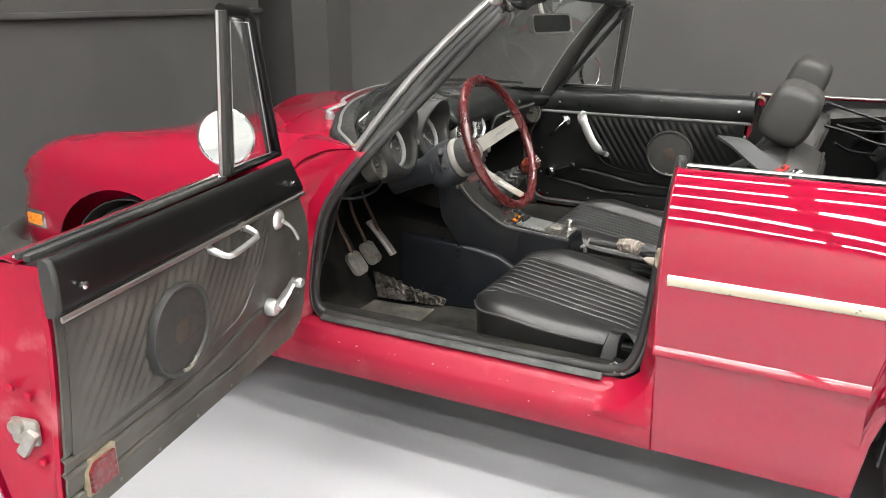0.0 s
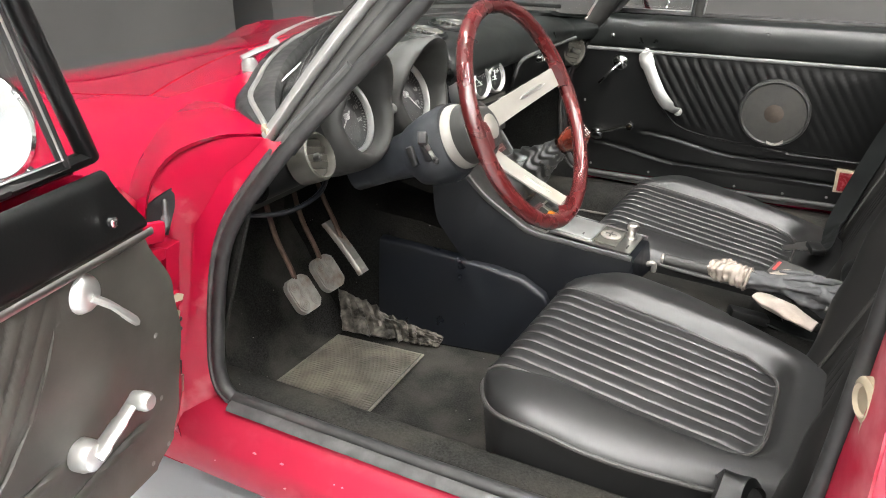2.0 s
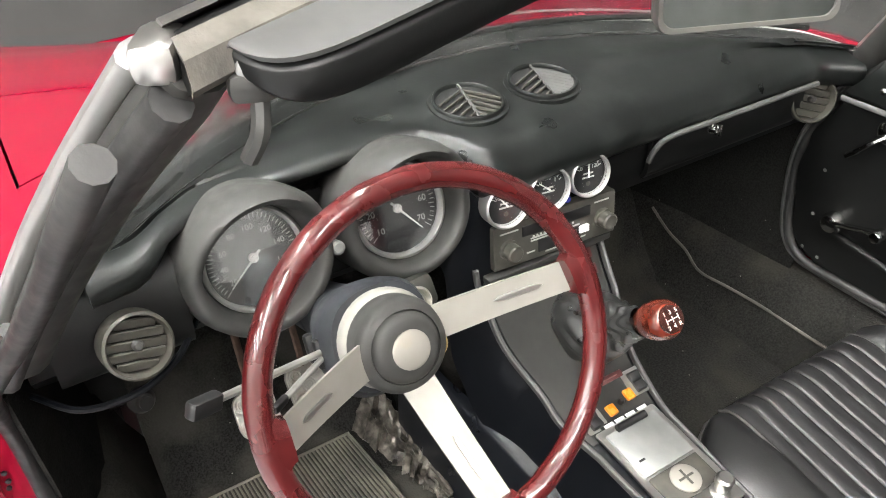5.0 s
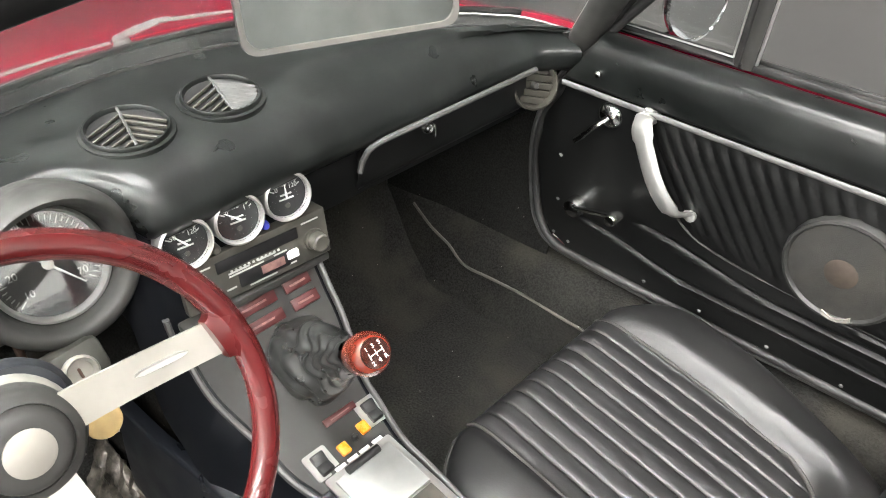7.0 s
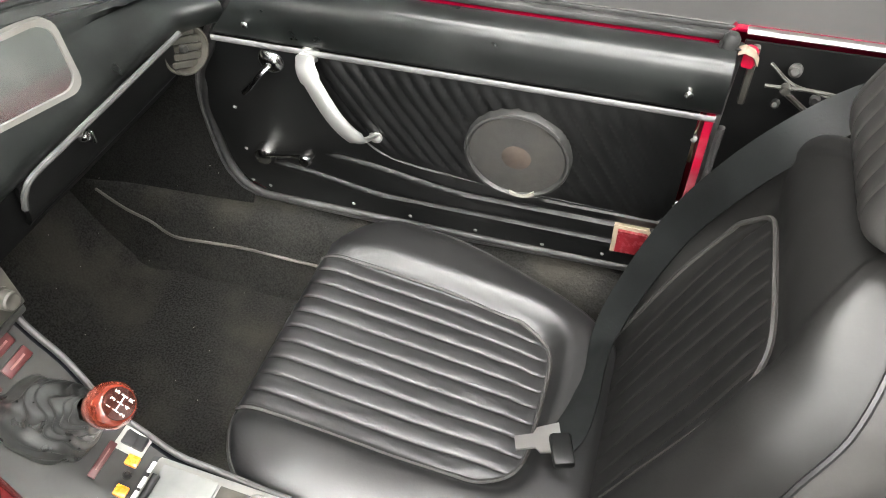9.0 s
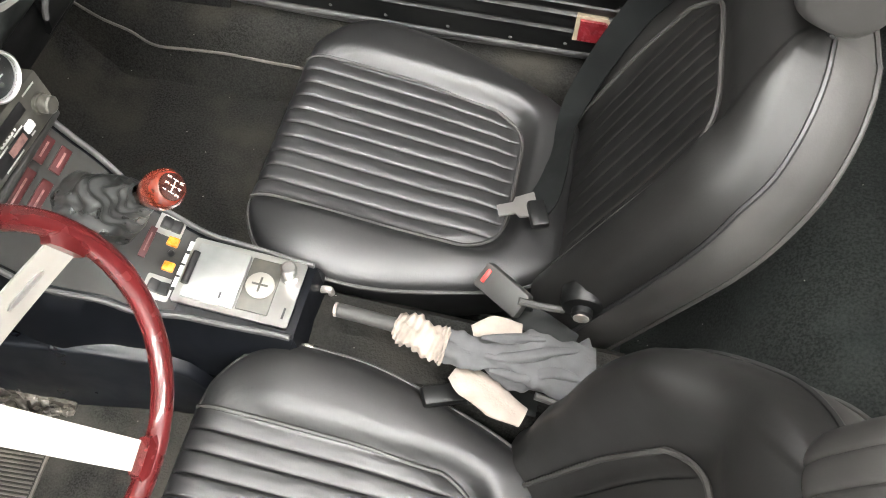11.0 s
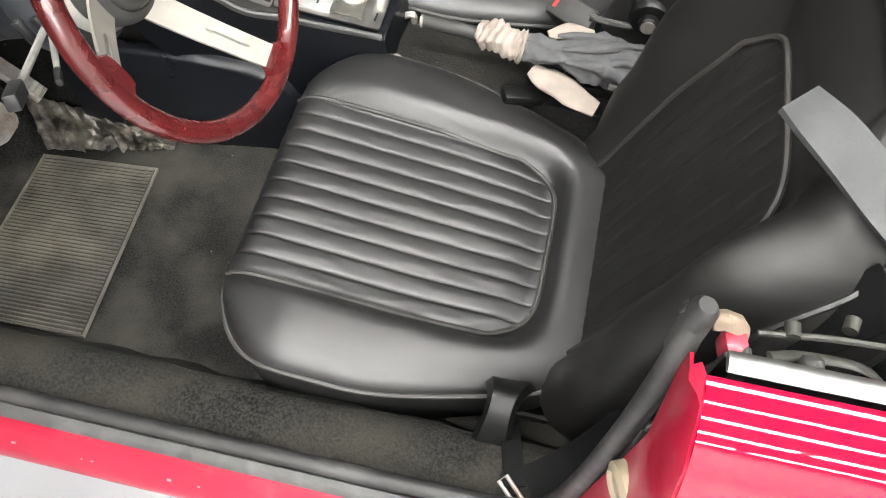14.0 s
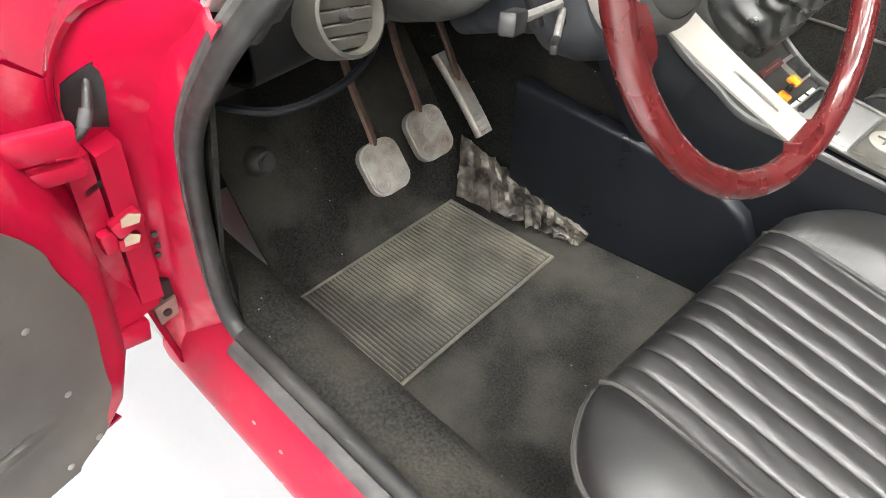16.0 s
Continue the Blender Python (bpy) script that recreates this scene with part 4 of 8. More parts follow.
for s in (-1, 1):
    bm = bm_()
    tube(bm, seal_path(s), 0.0110 if s < 0 else 0.0085, seg=10)
    seal = part("door_seal", bm, RUBBER, car, "worn grey-black rubber door seal")
    bm = bm_()
    mid = Vector((0.15, 0, 0.60))
    tube(bm, [p + ((p - mid) * Vector((1, 0, 1))).normalized() * 0.013 + Vector((0, s * 0.003, 0)) for p in seal_path(s)[18:-10]], 0.0065, seg=8)
    part("seal_lip", bm, STRIP, seal, "scuffed grey outer lip of the seal")
    # cap on the rear door post
    bm = bm_()
    box(bm, (0.640, 0.656 * s, 0.822), (0.018, 0.024, 0.026), Matrix.Rotation(radians(-12 * s), 3, "Z"), bevel=0.005)
    cap = part("post_cap", bm, RED_WORN, car, "chipped red cap on the rear door post")
    bm = bm_()
    loft(bm, [[Vector((x, s * (0.634 + 0.018 * k / 6), 0.832 + h + 0.008 * math.sin(math.pi * k / 6))) for k in range(7)] for x, h in ((0.622, 0.002), (0.630, 0.006), (0.642, 0.002), (0.650, -0.010))])
    solid(bm, 0.002)
    part("cap_liner", bm, TORN, cap, "beige torn liner on the post")
    bm = bm_()
    tube(bm, [(0.606, 0.654 * s, 0.800), (0.609, 0.648 * s, 0.830), (0.611, 0.645 * s, 0.852), (0.612, 0.645 * s, 0.858)], [0.0112, 0.0118, 0.0112, 0.007], seg=12)
    lathe(bm, [(0.005, 0.0), (0.006, 0.002), (0.003, 0.003), (0.0, 0.001)], facing((0.600, 0.642 * s, 0.843), (-1, -0.3 * s, 0.2)), seg=12)
    part("seal_end", bm, RUBBER, cap, "grey moulded rubber end of the seal")
    bm = bm_()
    box(bm, (0.646, 0.668 * s, 0.79), (0.010, 0.020, 0.09), bevel=0.003)
    part("post_flange", bm, OLIVE, cap, "grey primed post flange")
    bm = bm_()
    lathe(bm, [(0.024, 0), (0.024, 0.016), (0.017, 0.020), (0.014, 0.016), (0, 0.016)], facing((0.612, 0.722 * s, 0.655), (-0.9, 0.4 * s, 0)), seg=20)
    box(bm, (0.606, 0.724 * s, 0.615), (0.014, 0.034, 0.045), bevel=0.004)
    part("door_striker", bm, CREAM, car, "cream plastic door striker")


def board_front(z):
    """Front edge of the door's inner trim."""
    return ramp(z, [(0.398, -0.135), (0.425, -0.178), (0.47, -0.197), (0.58, -0.208), (0.65, -0.195), (0.745, -0.150), (0.83, -0.098)])


def skin_front(z):
    """Front edge of the door's outer skin; it leans back with the windscreen post."""
    return ramp(z, [(0.31, -0.19), (0.36, -0.26), (0.42, -0.325), (0.48, -0.342), (0.60, -0.337), (0.68, -0.325), (0.72, -0.310), (0.75, -0.270), (0.78, -0.215), (0.81, -0.15), (0.835, -0.10)])


def door(m, side):
    """A door, built closed on the passenger's side; m brings it into place."""
    bm = bm_()
    rows = []
    for i in range(21):
        prof = [(0.672, 0.826), (0.70, 0.832), (0.738, 0.806), (0.775, 0.735), (0.79, 0.64), (0.79, 0.55), (0.785, 0.47), (0.772, 0.40), (0.758, 0.335), (0.725, 0.330)]
        rows.append([Vector((skin_front(p.z) + (0.613 - skin_front(p.z)) * i / 20, p.y, p.z)) for p in spline([(0, y, z) for y, z in prof], 3)])
    loft(bm, rows)
    solid(bm, 0.003)
    skin = part("door", bm, RED, car, "red door with a black ribbed inner panel" if side > 0 else "red door standing wide open", m=m)
    bm = bm_()
    loft(bm, [spline([(x, y, z) for x, y in ((board_front(z) + 0.02, 0.657), (board_front(z) - 0.018, 0.660), (board_front(z) - 0.032, 0.672), (board_front(z) - 0.050, 0.705), (board_front(z) - 0.060, 0.735), (board_front(z) - 0.085, 0.752), (min(skin_front(z), board_front(z) - 0.10), 0.754))], 3) for z in (0.41, 0.43, 0.47, 0.52, 0.58, 0.64, 0.70, 0.75)])
    solid(bm, 0.003)
    part("door_end", bm, RED_WORN if side < 0 else VINYL, skin, "red door front edge" if side < 0 else "black door front edge", m=m)
    for x, s in ((0.612, 1),):
        bm = bm_()
        edge = [0.34, 0.40, 0.47, 0.55, 0.64, 0.72, 0.822]
        inner = [Vector((x + 0.004, 0.630 + 0.03 * ramp(0.76 - z, [(0.0, 0.0), (0.36, 1.0)]), z)) for z in edge]
        outer = [Vector((x - 0.004, ramp(z, [(0.34, 0.752), (0.55, 0.787), (0.64, 0.787), (0.822, 0.728)]), z)) for z in edge]
        loft(bm, [[p + Vector((-0.012, 0.0, 0)) for p in inner], inner, [p + Vector((0.001, 0.008, 0)) for p in inner], [p + Vector((-0.005, 0.014, 0)) for p in inner],
                  [p.lerp(q, 0.55) + Vector((-0.004, 0, 0)) for p, q in zip(inner, outer)], [p + Vector((0, -0.006, 0)) for p in outer], outer])
        solid(bm, 0.003)
        part("door_end", bm, RED_WORN, skin, "dull red door end plate", m=m)
    # inner trim: upper roll, chrome line, panel with slanted ribs, lower panel with long grooves
    bm = bm_()
    if side > 0:
        roll = [(0.664, 0.824), (0.654, 0.836), (0.634, 0.838), (0.613, 0.829), (0.605, 0.813), (0.603, 0.788), (0.607, 0.763), (0.618, 0.753), (0.66, 0.752)]
    else:
        roll = [(0.627, 0.815), (0.626, 0.832), (0.620, 0.838), (0.611, 0.834), (0.607, 0.822), (0.606, 0.788), (0.608, 0.763), (0.616, 0.753), (0.627, 0.752)]
    loft(bm, [spline([(board_front(z) + (0.62 - board_front(z)) * i / 12, y, z) for y, z in roll], 3) for i in range(13)], caps=False)
    solid(bm, 0.004)
    upper = part("door_top_pad", bm, DASH if side > 0 else VINYL, skin, "smooth black vinyl door top pad", m=m)
    bm = bm_()
    tube(bm, [(-0.150 + 0.765 * k / 12, 0.608, 0.7490) for k in range(13)], 0.0050, seg=8, flat=0.5, up=(0, 1, 0))
    part("chrome_line", bm, PALE_STRIP if side > 0 else CHROME_DULL, skin, "thin bright line below the pad", m=m)
    # same trim on both doors; the open one's colour also carries its light
    face_mat = VINYL if side > 0 else VINYL_DUSTY_LIT
    board_end = 0.594 if side > 0 else 0.615
    bm = bm_()
    rows = []
    for i in range(61):
        zb = 0.398
        row = []
        for k in range(91):
            z = 0.752 + (zb - 0.752) * k / 90
            x = board_front(z) + (board_end - board_front(z)) * i / 60
            y = 0.624 + 0.03 * ramp(0.76 - z, [(0.0, 0.0), (0.36, 1.0)])
            for g, start in ((0.520, 0.16), (0.492, 0.02), (0.448, -0.12)):
                if x > start:
                    lift = 0.10 * ramp(x, [(start, 1.0), (start + 0.25, 0.0)]) * (0.35 if g < 0.5 else 0.55)
                    y += 0.007 * math.exp(-((z - g - lift) / 0.0040) ** 2) - 0.002 * math.exp(-((z - g - lift + 0.008) / 0.0035) ** 2)
            row.append(Vector((x, y, z)))
        rows.append(row)
    loft(bm, rows)
    solid(bm, 0.004)
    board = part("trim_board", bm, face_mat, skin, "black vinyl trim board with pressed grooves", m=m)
    # ribbed insert: slanted pleats over the middle
    bm = bm_()
    pleat = 0.0262
    rows = []
    nx, nz = 240, 26
    for i in range(nx + 1):
        x = -0.005 + (board_end - 0.010) * i / nx
        low = ramp(x, [(0.0, 0.70), (0.06, 0.60), (0.13, 0.548), (0.30, 0.528), (0.6, 0.522)])
        row = []
        for k in range(nz + 1):
            z = 0.747 + (low - 0.747) * k / nz
            ph = ((x + (z - 0.75) * 0.62) / pleat) % 1.0
            edge = min(1.0, 6 * min(k, nz - k) / nz, 8 * (i / nx), 8 * (1 - i / nx))
            yb = 0.624 + 0.03 * ramp(0.76 - z, [(0.0, 0.0), (0.36, 1.0)])
            row.append(Vector((x, yb - 0.0035 - 0.0065 * edge * math.sqrt(max(0.0, math.sin(math.pi * ph))), z)))
        rows.append(row)
    loft(bm, rows)
    solid(bm, 0.002)
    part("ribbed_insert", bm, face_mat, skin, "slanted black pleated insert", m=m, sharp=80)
    # thin seam lines, paler than the passenger door's pleats
    bm = bm_()
    for k in range(-4, 24):
        run = []
        for q in range(9):
            z = 0.744 - 0.026 * q
            x = k * pleat - (z - 0.75) * 0.62
            low = ramp(x, [(0.0, 0.70), (0.06, 0.60), (0.13, 0.548), (0.30, 0.528), (0.6, 0.522)])
            if 0.0 < x < board_end - 0.018 and z > low + 0.006:
                run.append((x, 0.6195 + 0.03 * ramp(0.76 - z, [(0.0, 0.0), (0.36, 1.0)]), z))
        if len(run) > 1:
            tube(bm, run, 0.0011, seg=5)
    part("insert_seams", bm, VINYL_DUSTY_LIT, skin, "thin pale seams between the pleats", m=m)
    bm = bm_()
    outline = spline([(0.0, 0.622, 0.745), (0.012, 0.624, 0.68), (0.062, 0.632, 0.60), (0.13, 0.638, 0.546), (0.30, 0.642, 0.526), (board_end - 0.018, 0.644, 0.520)], 6)
    tube(bm, outline, 0.0032, seg=6)
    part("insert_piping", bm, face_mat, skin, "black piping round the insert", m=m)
    # speaker
    bm = bm_()
    sp = facing((0.346, 0.626, 0.622), (0, -1, -0.06))
    lathe(bm, [(0.085, -0.006), (0.085, 0.014), (0.083, 0.019), (0.079, 0.020), (0.076, 0.017), (0.075, 0.010)], sp, seg=56, caps=False)
    spk = part("speaker", bm, SPEAKER_RING, skin, "round dark grey loudspeaker surround", m=m)
    bm = bm_()
    lathe(bm, [(0.0765, 0.006), (0.0760, 0.0145), (0.06, 0.0165), (0.03, 0.018), (0.0, 0.0185)], sp, seg=48)
    part("speaker_grille", bm, GRILLE, spk, "dark grey mesh grille", m=m)
    bm = bm_()
    lathe(bm, [(0.025, 0.0172), (0.022, 0.0188), (0.0, 0.0195)], sp, seg=24)
    part("speaker_cone", bm, CONE, spk, "brown speaker centre", m=m)
    bm = bm_()
    prism(bm, [(x * 0.02, -0.076 - 0.0 * abs(x) + 0.006 * (1 - x * x) * -1 + h) for x, h in ((-1, 0), (-0.5, 0), (0, 0), (0.5, 0), (1, 0), (1, 0.008), (0.5, 0.006), (0, 0.005), (-0.5, 0.006), (-1, 0.008))], sp @ Matrix.Rotation(radians(10 * side), 4, "Z") @ Matrix.Translation((0, 0, 0.0175)), 0.003)
    part("speaker_badge", bm, ALU, spk, "small silver badge", m=m)
    # lock lever in a round escutcheon
    bm = bm_()
    lx = -0.060 if side > 0 else -0.042
    lk = facing((lx, 0.628, 0.715), (0, -1, 0.0))
    lathe(bm, [(0.024, 0), (0.024, 0.004), (0.020, 0.012), (0.010, 0.017), (0, 0.018)], lk, seg=24)
    tube(bm, spline([(lx, 0.612, 0.712), (lx - 0.015, 0.602, 0.697), (lx - 0.032, 0.600, 0.677), (lx - 0.049, 0.604, 0.660)], 5), [0.008] * 5 + [0.0075] * 5 + [0.009] * 6, seg=8, flat=0.6)
    part("door_release", bm, CHROME if side > 0 else SATIN, skin, "chrome door release lever", m=m)
    # window winder
    bm = bm_()
    wc = (-0.112, 0.640, 0.510) if side > 0 else (-0.007, 0.640, 0.523)
    wk = facing(wc, (0, -1, 0))
    lathe(bm, [(0.020, 0), (0.020, 0.012), (0.016, 0.022), (0.008, 0.026), (0, 0.026)], wk, seg=20)
    if side > 0:
        tube(bm, spline([(-0.112, 0.624, 0.512), (-0.08, 0.618, 0.524), (-0.04, 0.608, 0.540), (-0.010, 0.602, 0.550)], 5), [0.0085] * 6 + [0.010] * 5 + [0.012] * 5, seg=10, flat=0.55)
        kn = facing((-0.010, 0.606, 0.550), (0, -1, 0))
    else:
        tube(bm, spline([(-0.007, 0.620, 0.523), (-0.028, 0.616, 0.534), (-0.052, 0.612, 0.548), (-0.076, 0.610, 0.561)], 5), [0.0165] * 4 + [0.013] * 6 + [0.0105] * 6, seg=12, flat=0.5)
        kn = facing((-0.075, 0.612, 0.560), (0, -1, 0))
    lathe(bm, [(0.011, 0.0), (0.012, 0.010), (0.012, 0.020), (0.009, 0.025), (0, 0.026)], kn, seg=16)
    part("window_winder", bm, CHROME if side > 0 else SATIN, skin, "chrome window winder handle", m=m)
    # pull handle
    bm = bm_()
    if side > 0:
        tube(bm, spline([(0.014, 0.628, 0.742), (0.014, 0.595, 0.738), (0.028, 0.582, 0.715), (0.062, 0.580, 0.652), (0.092, 0.592, 0.612), (0.104, 0.625, 0.598)], 6), [0.0195] * 12 + [0.016] * 12 + [0.011] * 7, seg=12, flat=0.42, up=(0, 1, 0.05))
        lathe(bm, [(0.017, 0), (0.015, 0.008), (0, 0.010)], facing((0.014, 0.625, 0.742), (0, -1, 0)), seg=16)
        lathe(bm, [(0.013, 0), (0.011, 0.008), (0, 0.010)], facing((0.106, 0.632, 0.596), (0, -1, 0)), seg=16)
    else:
        tube(bm, [(0.112, 0.622, 0.743), (0.111, 0.602, 0.737), (0.113, 0.588, 0.731), (0.121, 0.582, 0.726), (0.155, 0.580, 0.723), (0.205, 0.580, 0.719), (0.222, 0.583, 0.719), (0.229, 0.590, 0.722), (0.232, 0.602, 0.727), (0.232, 0.622, 0.733)], [0.0085, 0.0075] + [0.0062] * 6 + [0.0075, 0.0085], seg=10)
        for x, z in ((0.112, 0.743), (0.232, 0.733)):
            lathe(bm, [(0.014, 0), (0.013, 0.007), (0, 0.009)], facing((x, 0.625, z), (0, -1, 0)), seg=16)
    part("pull_handle", bm, SATIN, skin, "chrome door pull handle", m=m)
    # screws
    for x, y, z in ((-0.079, 0.598, 0.787), (0.573, 0.599, 0.787)):
        bm = bm_()
        lathe(bm, [(0.006, -0.004), (0.006, 0.002), (0.003, 0.004), (0, 0.004)], facing((x, y, z), (0, -1, 0)), seg=10)
        part("screw", bm, CHROME, skin, m=m)
    for x, z in ((-0.16, 0.50), (-0.155, 0.60), (-0.165, 0.42), (-0.13, 0.413), (0.039, 0.410), (0.15, 0.408), (0.273, 0.406), (0.395, 0.405), (0.50, 0.412), (0.595, 0.56), (0.595, 0.70)):
        bm = bm_()
        lathe(bm, [(0.006, -0.003), (0.006, 0.002), (0.003, 0.004), (0, 0.004)], facing((x, 0.6235 + 0.03 * ramp(0.76 - z, [(0.0, 0.0), (0.36, 1.0)]), z), (0, -1, 0)), seg=10)
        part("screw", bm, WIPER, skin, m=m)
    # courtesy reflector low at the rear of the board
    bm = bm_()
    prism(bm, [(-0.034, -0.03), (0.034, -0.03), (0.034, 0.012), (0.022, 0.03), (-0.034, 0.03)], facing((0.545, 0.652, 0.462), (0, -1, 0), (0.0, 0, 1)), 0.010)
    lampb = part("reflector_frame", bm, CREAM, skin, "cream reflector frame", m=m)
    bm = bm_()
    prism(bm, [(-0.026, -0.024), (0.03, -0.024), (0.03, 0.012), (0.02, 0.023), (-0.026, 0.023)], facing((0.545, 0.650, 0.462), (0, -1, 0), (0.0, 0, 1)), 0.014)
    part("reflector_lens", bm, REFLECTOR, lampb, "dark red reflector lens", m=m)
    # glass slot rubbers on top of the door
    ledge = 0.0 if side > 0 else -0.022
    bm = bm_()
    box(bm, (0.36, 0.674 + ledge, 0.838 + ledge * 0.15), (0.51, 0.014, 0.012), bevel=0.004)
    part("glass_slot_rubber", bm, RUBBER, skin, "grey rubber along the window slot", m=m)
    bm = bm_()
    box(bm, (0.36, 0.690 + ledge, 0.840 + ledge * 0.2), (0.51, 0.006, 0.010), bevel=0.002)
    part("glass_slot_rubber", bm, RUBBER, skin, "grey rubber along the window slot", m=m)
    bm = bm_()
    box(bm, (0.36, 0.701 + ledge, 0.838 + ledge * 0.2), (0.50, 0.008, 0.008), bevel=0.003)
    part("belt_moulding", bm, CHROME, skin, "bright strip along the door top", m=m)
    # fixed quarter light
    bm = bm_()
    q = [Vector(v) for v in ((-0.150, 0.675, 0.838), (0.118, 0.672, 0.838), (0.160, 0.628, 1.142), (0.066, 0.628, 1.142))] if side > 0 else \
        [Vector(v) for v in ((-0.130, 0.662, 0.838), (0.085, 0.662, 0.838), (0.100, 0.632, 1.150), (0.000, 0.632, 1.146))]
    tube(bm, [q[0], q[0].lerp(q[3], 0.94), q[3].lerp(q[2], 0.18), q[3].lerp(q[2], 0.85), q[2]], 0.0125, seg=10)
    part("quarter_frame", bm, VINYL, skin, "black quarter light frame", m=m)
    bm = bm_()
    tube(bm, [q[1], q[2]], 0.014, seg=10, flat=0.8)
    qp = part("quarter_post", bm, PLASTIC, skin, "black channel post of the quarter light", m=m)
    bm = bm_()
    tube(bm, [q[1] + Vector((0.014, 0, 0)), q[2] + Vector((0.014, 0, 0))], 0.0028, seg=8)
    part("quarter_post_edge", bm, SATIN, qp, "bright edge on the post", m=m)
    # inner frame of the pane, with a rubber foot
    mid = (q[0] + q[1] + q[2] + q[3]) / 4
    loop = [v.lerp(mid, 0.16) for v in q]
    loop = [loop[0] + Vector((0.020, 0, -0.022)), loop[1] + Vector((0, 0, -0.022)), loop[2] + Vector((0, 0, 0.014)), loop[3] + Vector((0.012, 0, 0.014))]
    loop = [v + Vector((0, -0.004, 0)) for v in loop]
    bm = bm_()
    tube(bm, [loop[0].lerp(loop[1], 0.5), loop[1], loop[2], loop[3], loop[0], loop[0].lerp(loop[1], 0.5)], 0.0065, seg=8)
    inner = part("pane_frame", bm, RUBBER, skin, "worn black frame round the pane", m=m)
    bm = bm_()
    tube(bm, [v.lerp(mid, 0.07) + Vector((0, -0.005, 0)) for v in (loop[1], loop[2], loop[3], loop[0], loop[1])], 0.0016, seg=6)
    part("frame_line", bm, SATIN, inner, "thin bright line round the pane", m=m)
    bm = bm_()
    tube(bm, [q[0] + Vector((0.004, 0, 0.002)), q[1] + Vector((0, 0, 0.002))], 0.012, seg=8, flat=0.8)
    part("frame_foot", bm, VINYL, skin, "black foot of the quarter light frame", m=m)
    bm = bm_()
    loft(bm, [[q[0], q[1]], [q[3], q[2]]])
    solid(bm, 0.004)
    pane = part("quarter_glass", bm, GLASS, skin, "clear triangular quarter light glass", m=m)
    pane.visible_shadow = False
    # round chrome mirror outside
    mc = Vector((-0.005, 0.735, 0.888)) if side > 0 else Vector((-0.082, 0.755, 0.880))
    bm = bm_()
    mm = facing(mc, (1, -0.30, 0.05) if side > 0 else (1, -0.22, 0.05))
    lathe(bm, [(0.0, -0.035), (0.03, -0.032), (0.052, -0.02), (0.063, -0.004), (0.064, 0.004), (0.060, 0.006), (0.058, 0.002)], mm, seg=40, caps=False)
    mir = part("door_mirror", bm, CHROME, skin, "round chrome door mirror", m=m)
    bm = bm_()
    tube(bm, spline([mc + Vector((-0.015, -0.005, -0.045)), mc + Vector((-0.03, -0.012, -0.058)), Vector((mc.x - 0.035, 0.735, 0.806))], 5), [0.008] * 6 + [0.010] * 4 + [0.016], seg=10)
    part("mirror_stem", bm, CHROME, mir, "chrome mirror stem", m=m)
    bm = bm_()
    lathe(bm, [(0.0595, 0.0), (0.0595, 0.0035), (0.0, 0.0045)], mm, seg=40)
    part("mirror_glass", bm, MIRROR, mir, "mirror glass", m=m)
    return skin


door(None, 1)
open_door = door(DOOR_OPEN, -1)
bm = bm_()
box(bm, (0.616, 0.705, 0.560), (0.012, 0.05, 0.045), bevel=0.008)
box(bm, (0.622, 0.698, 0.545), (0.014, 0.02, 0.05), Matrix.Rotation(radians(35), 3, "X"), bevel=0.005)
lathe(bm, [(0.012, 0), (0.012, 0.01), (0, 0.012)], facing((0.62, 0.712, 0.572), (1, 0, 0)), seg=14)
part("door_latch", bm, STEEL, open_door, "bare metal rotary door latch", m=DOOR_OPEN)
for y, z in ((0.69, 0.62), (0.72, 0.63), (0.685, 0.51), (0.722, 0.515)):
    bm = bm_()
    lathe(bm, [(0.007, 0), (0.007, 0.004), (0, 0.006)], facing((0.614, y, z), (1, 0, 0)), seg=10)
    part("latch_screw", bm, RED_WORN, open_door, m=DOOR_OPEN)
bm = bm_()
cap = [(0.610, 0.754), (0.604, 0.765), (0.603, 0.800), (0.604, 0.824), (0.610, 0.836), (0.618, 0.840), (0.625, 0.836), (0.627, 0.80), (0.625, 0.754)]
loft(bm, [[Vector((x, 0.622 + (y - 0.622) * k, z)) for y, z in cap] for x, k in ((0.615, 1.0), (0.621, 1.0), (0.624, 0.85))], closed=True, caps=True)
part("pad_end", bm, PLASTIC, open_door, "grey end cap of the door pad", m=DOOR_OPEN)

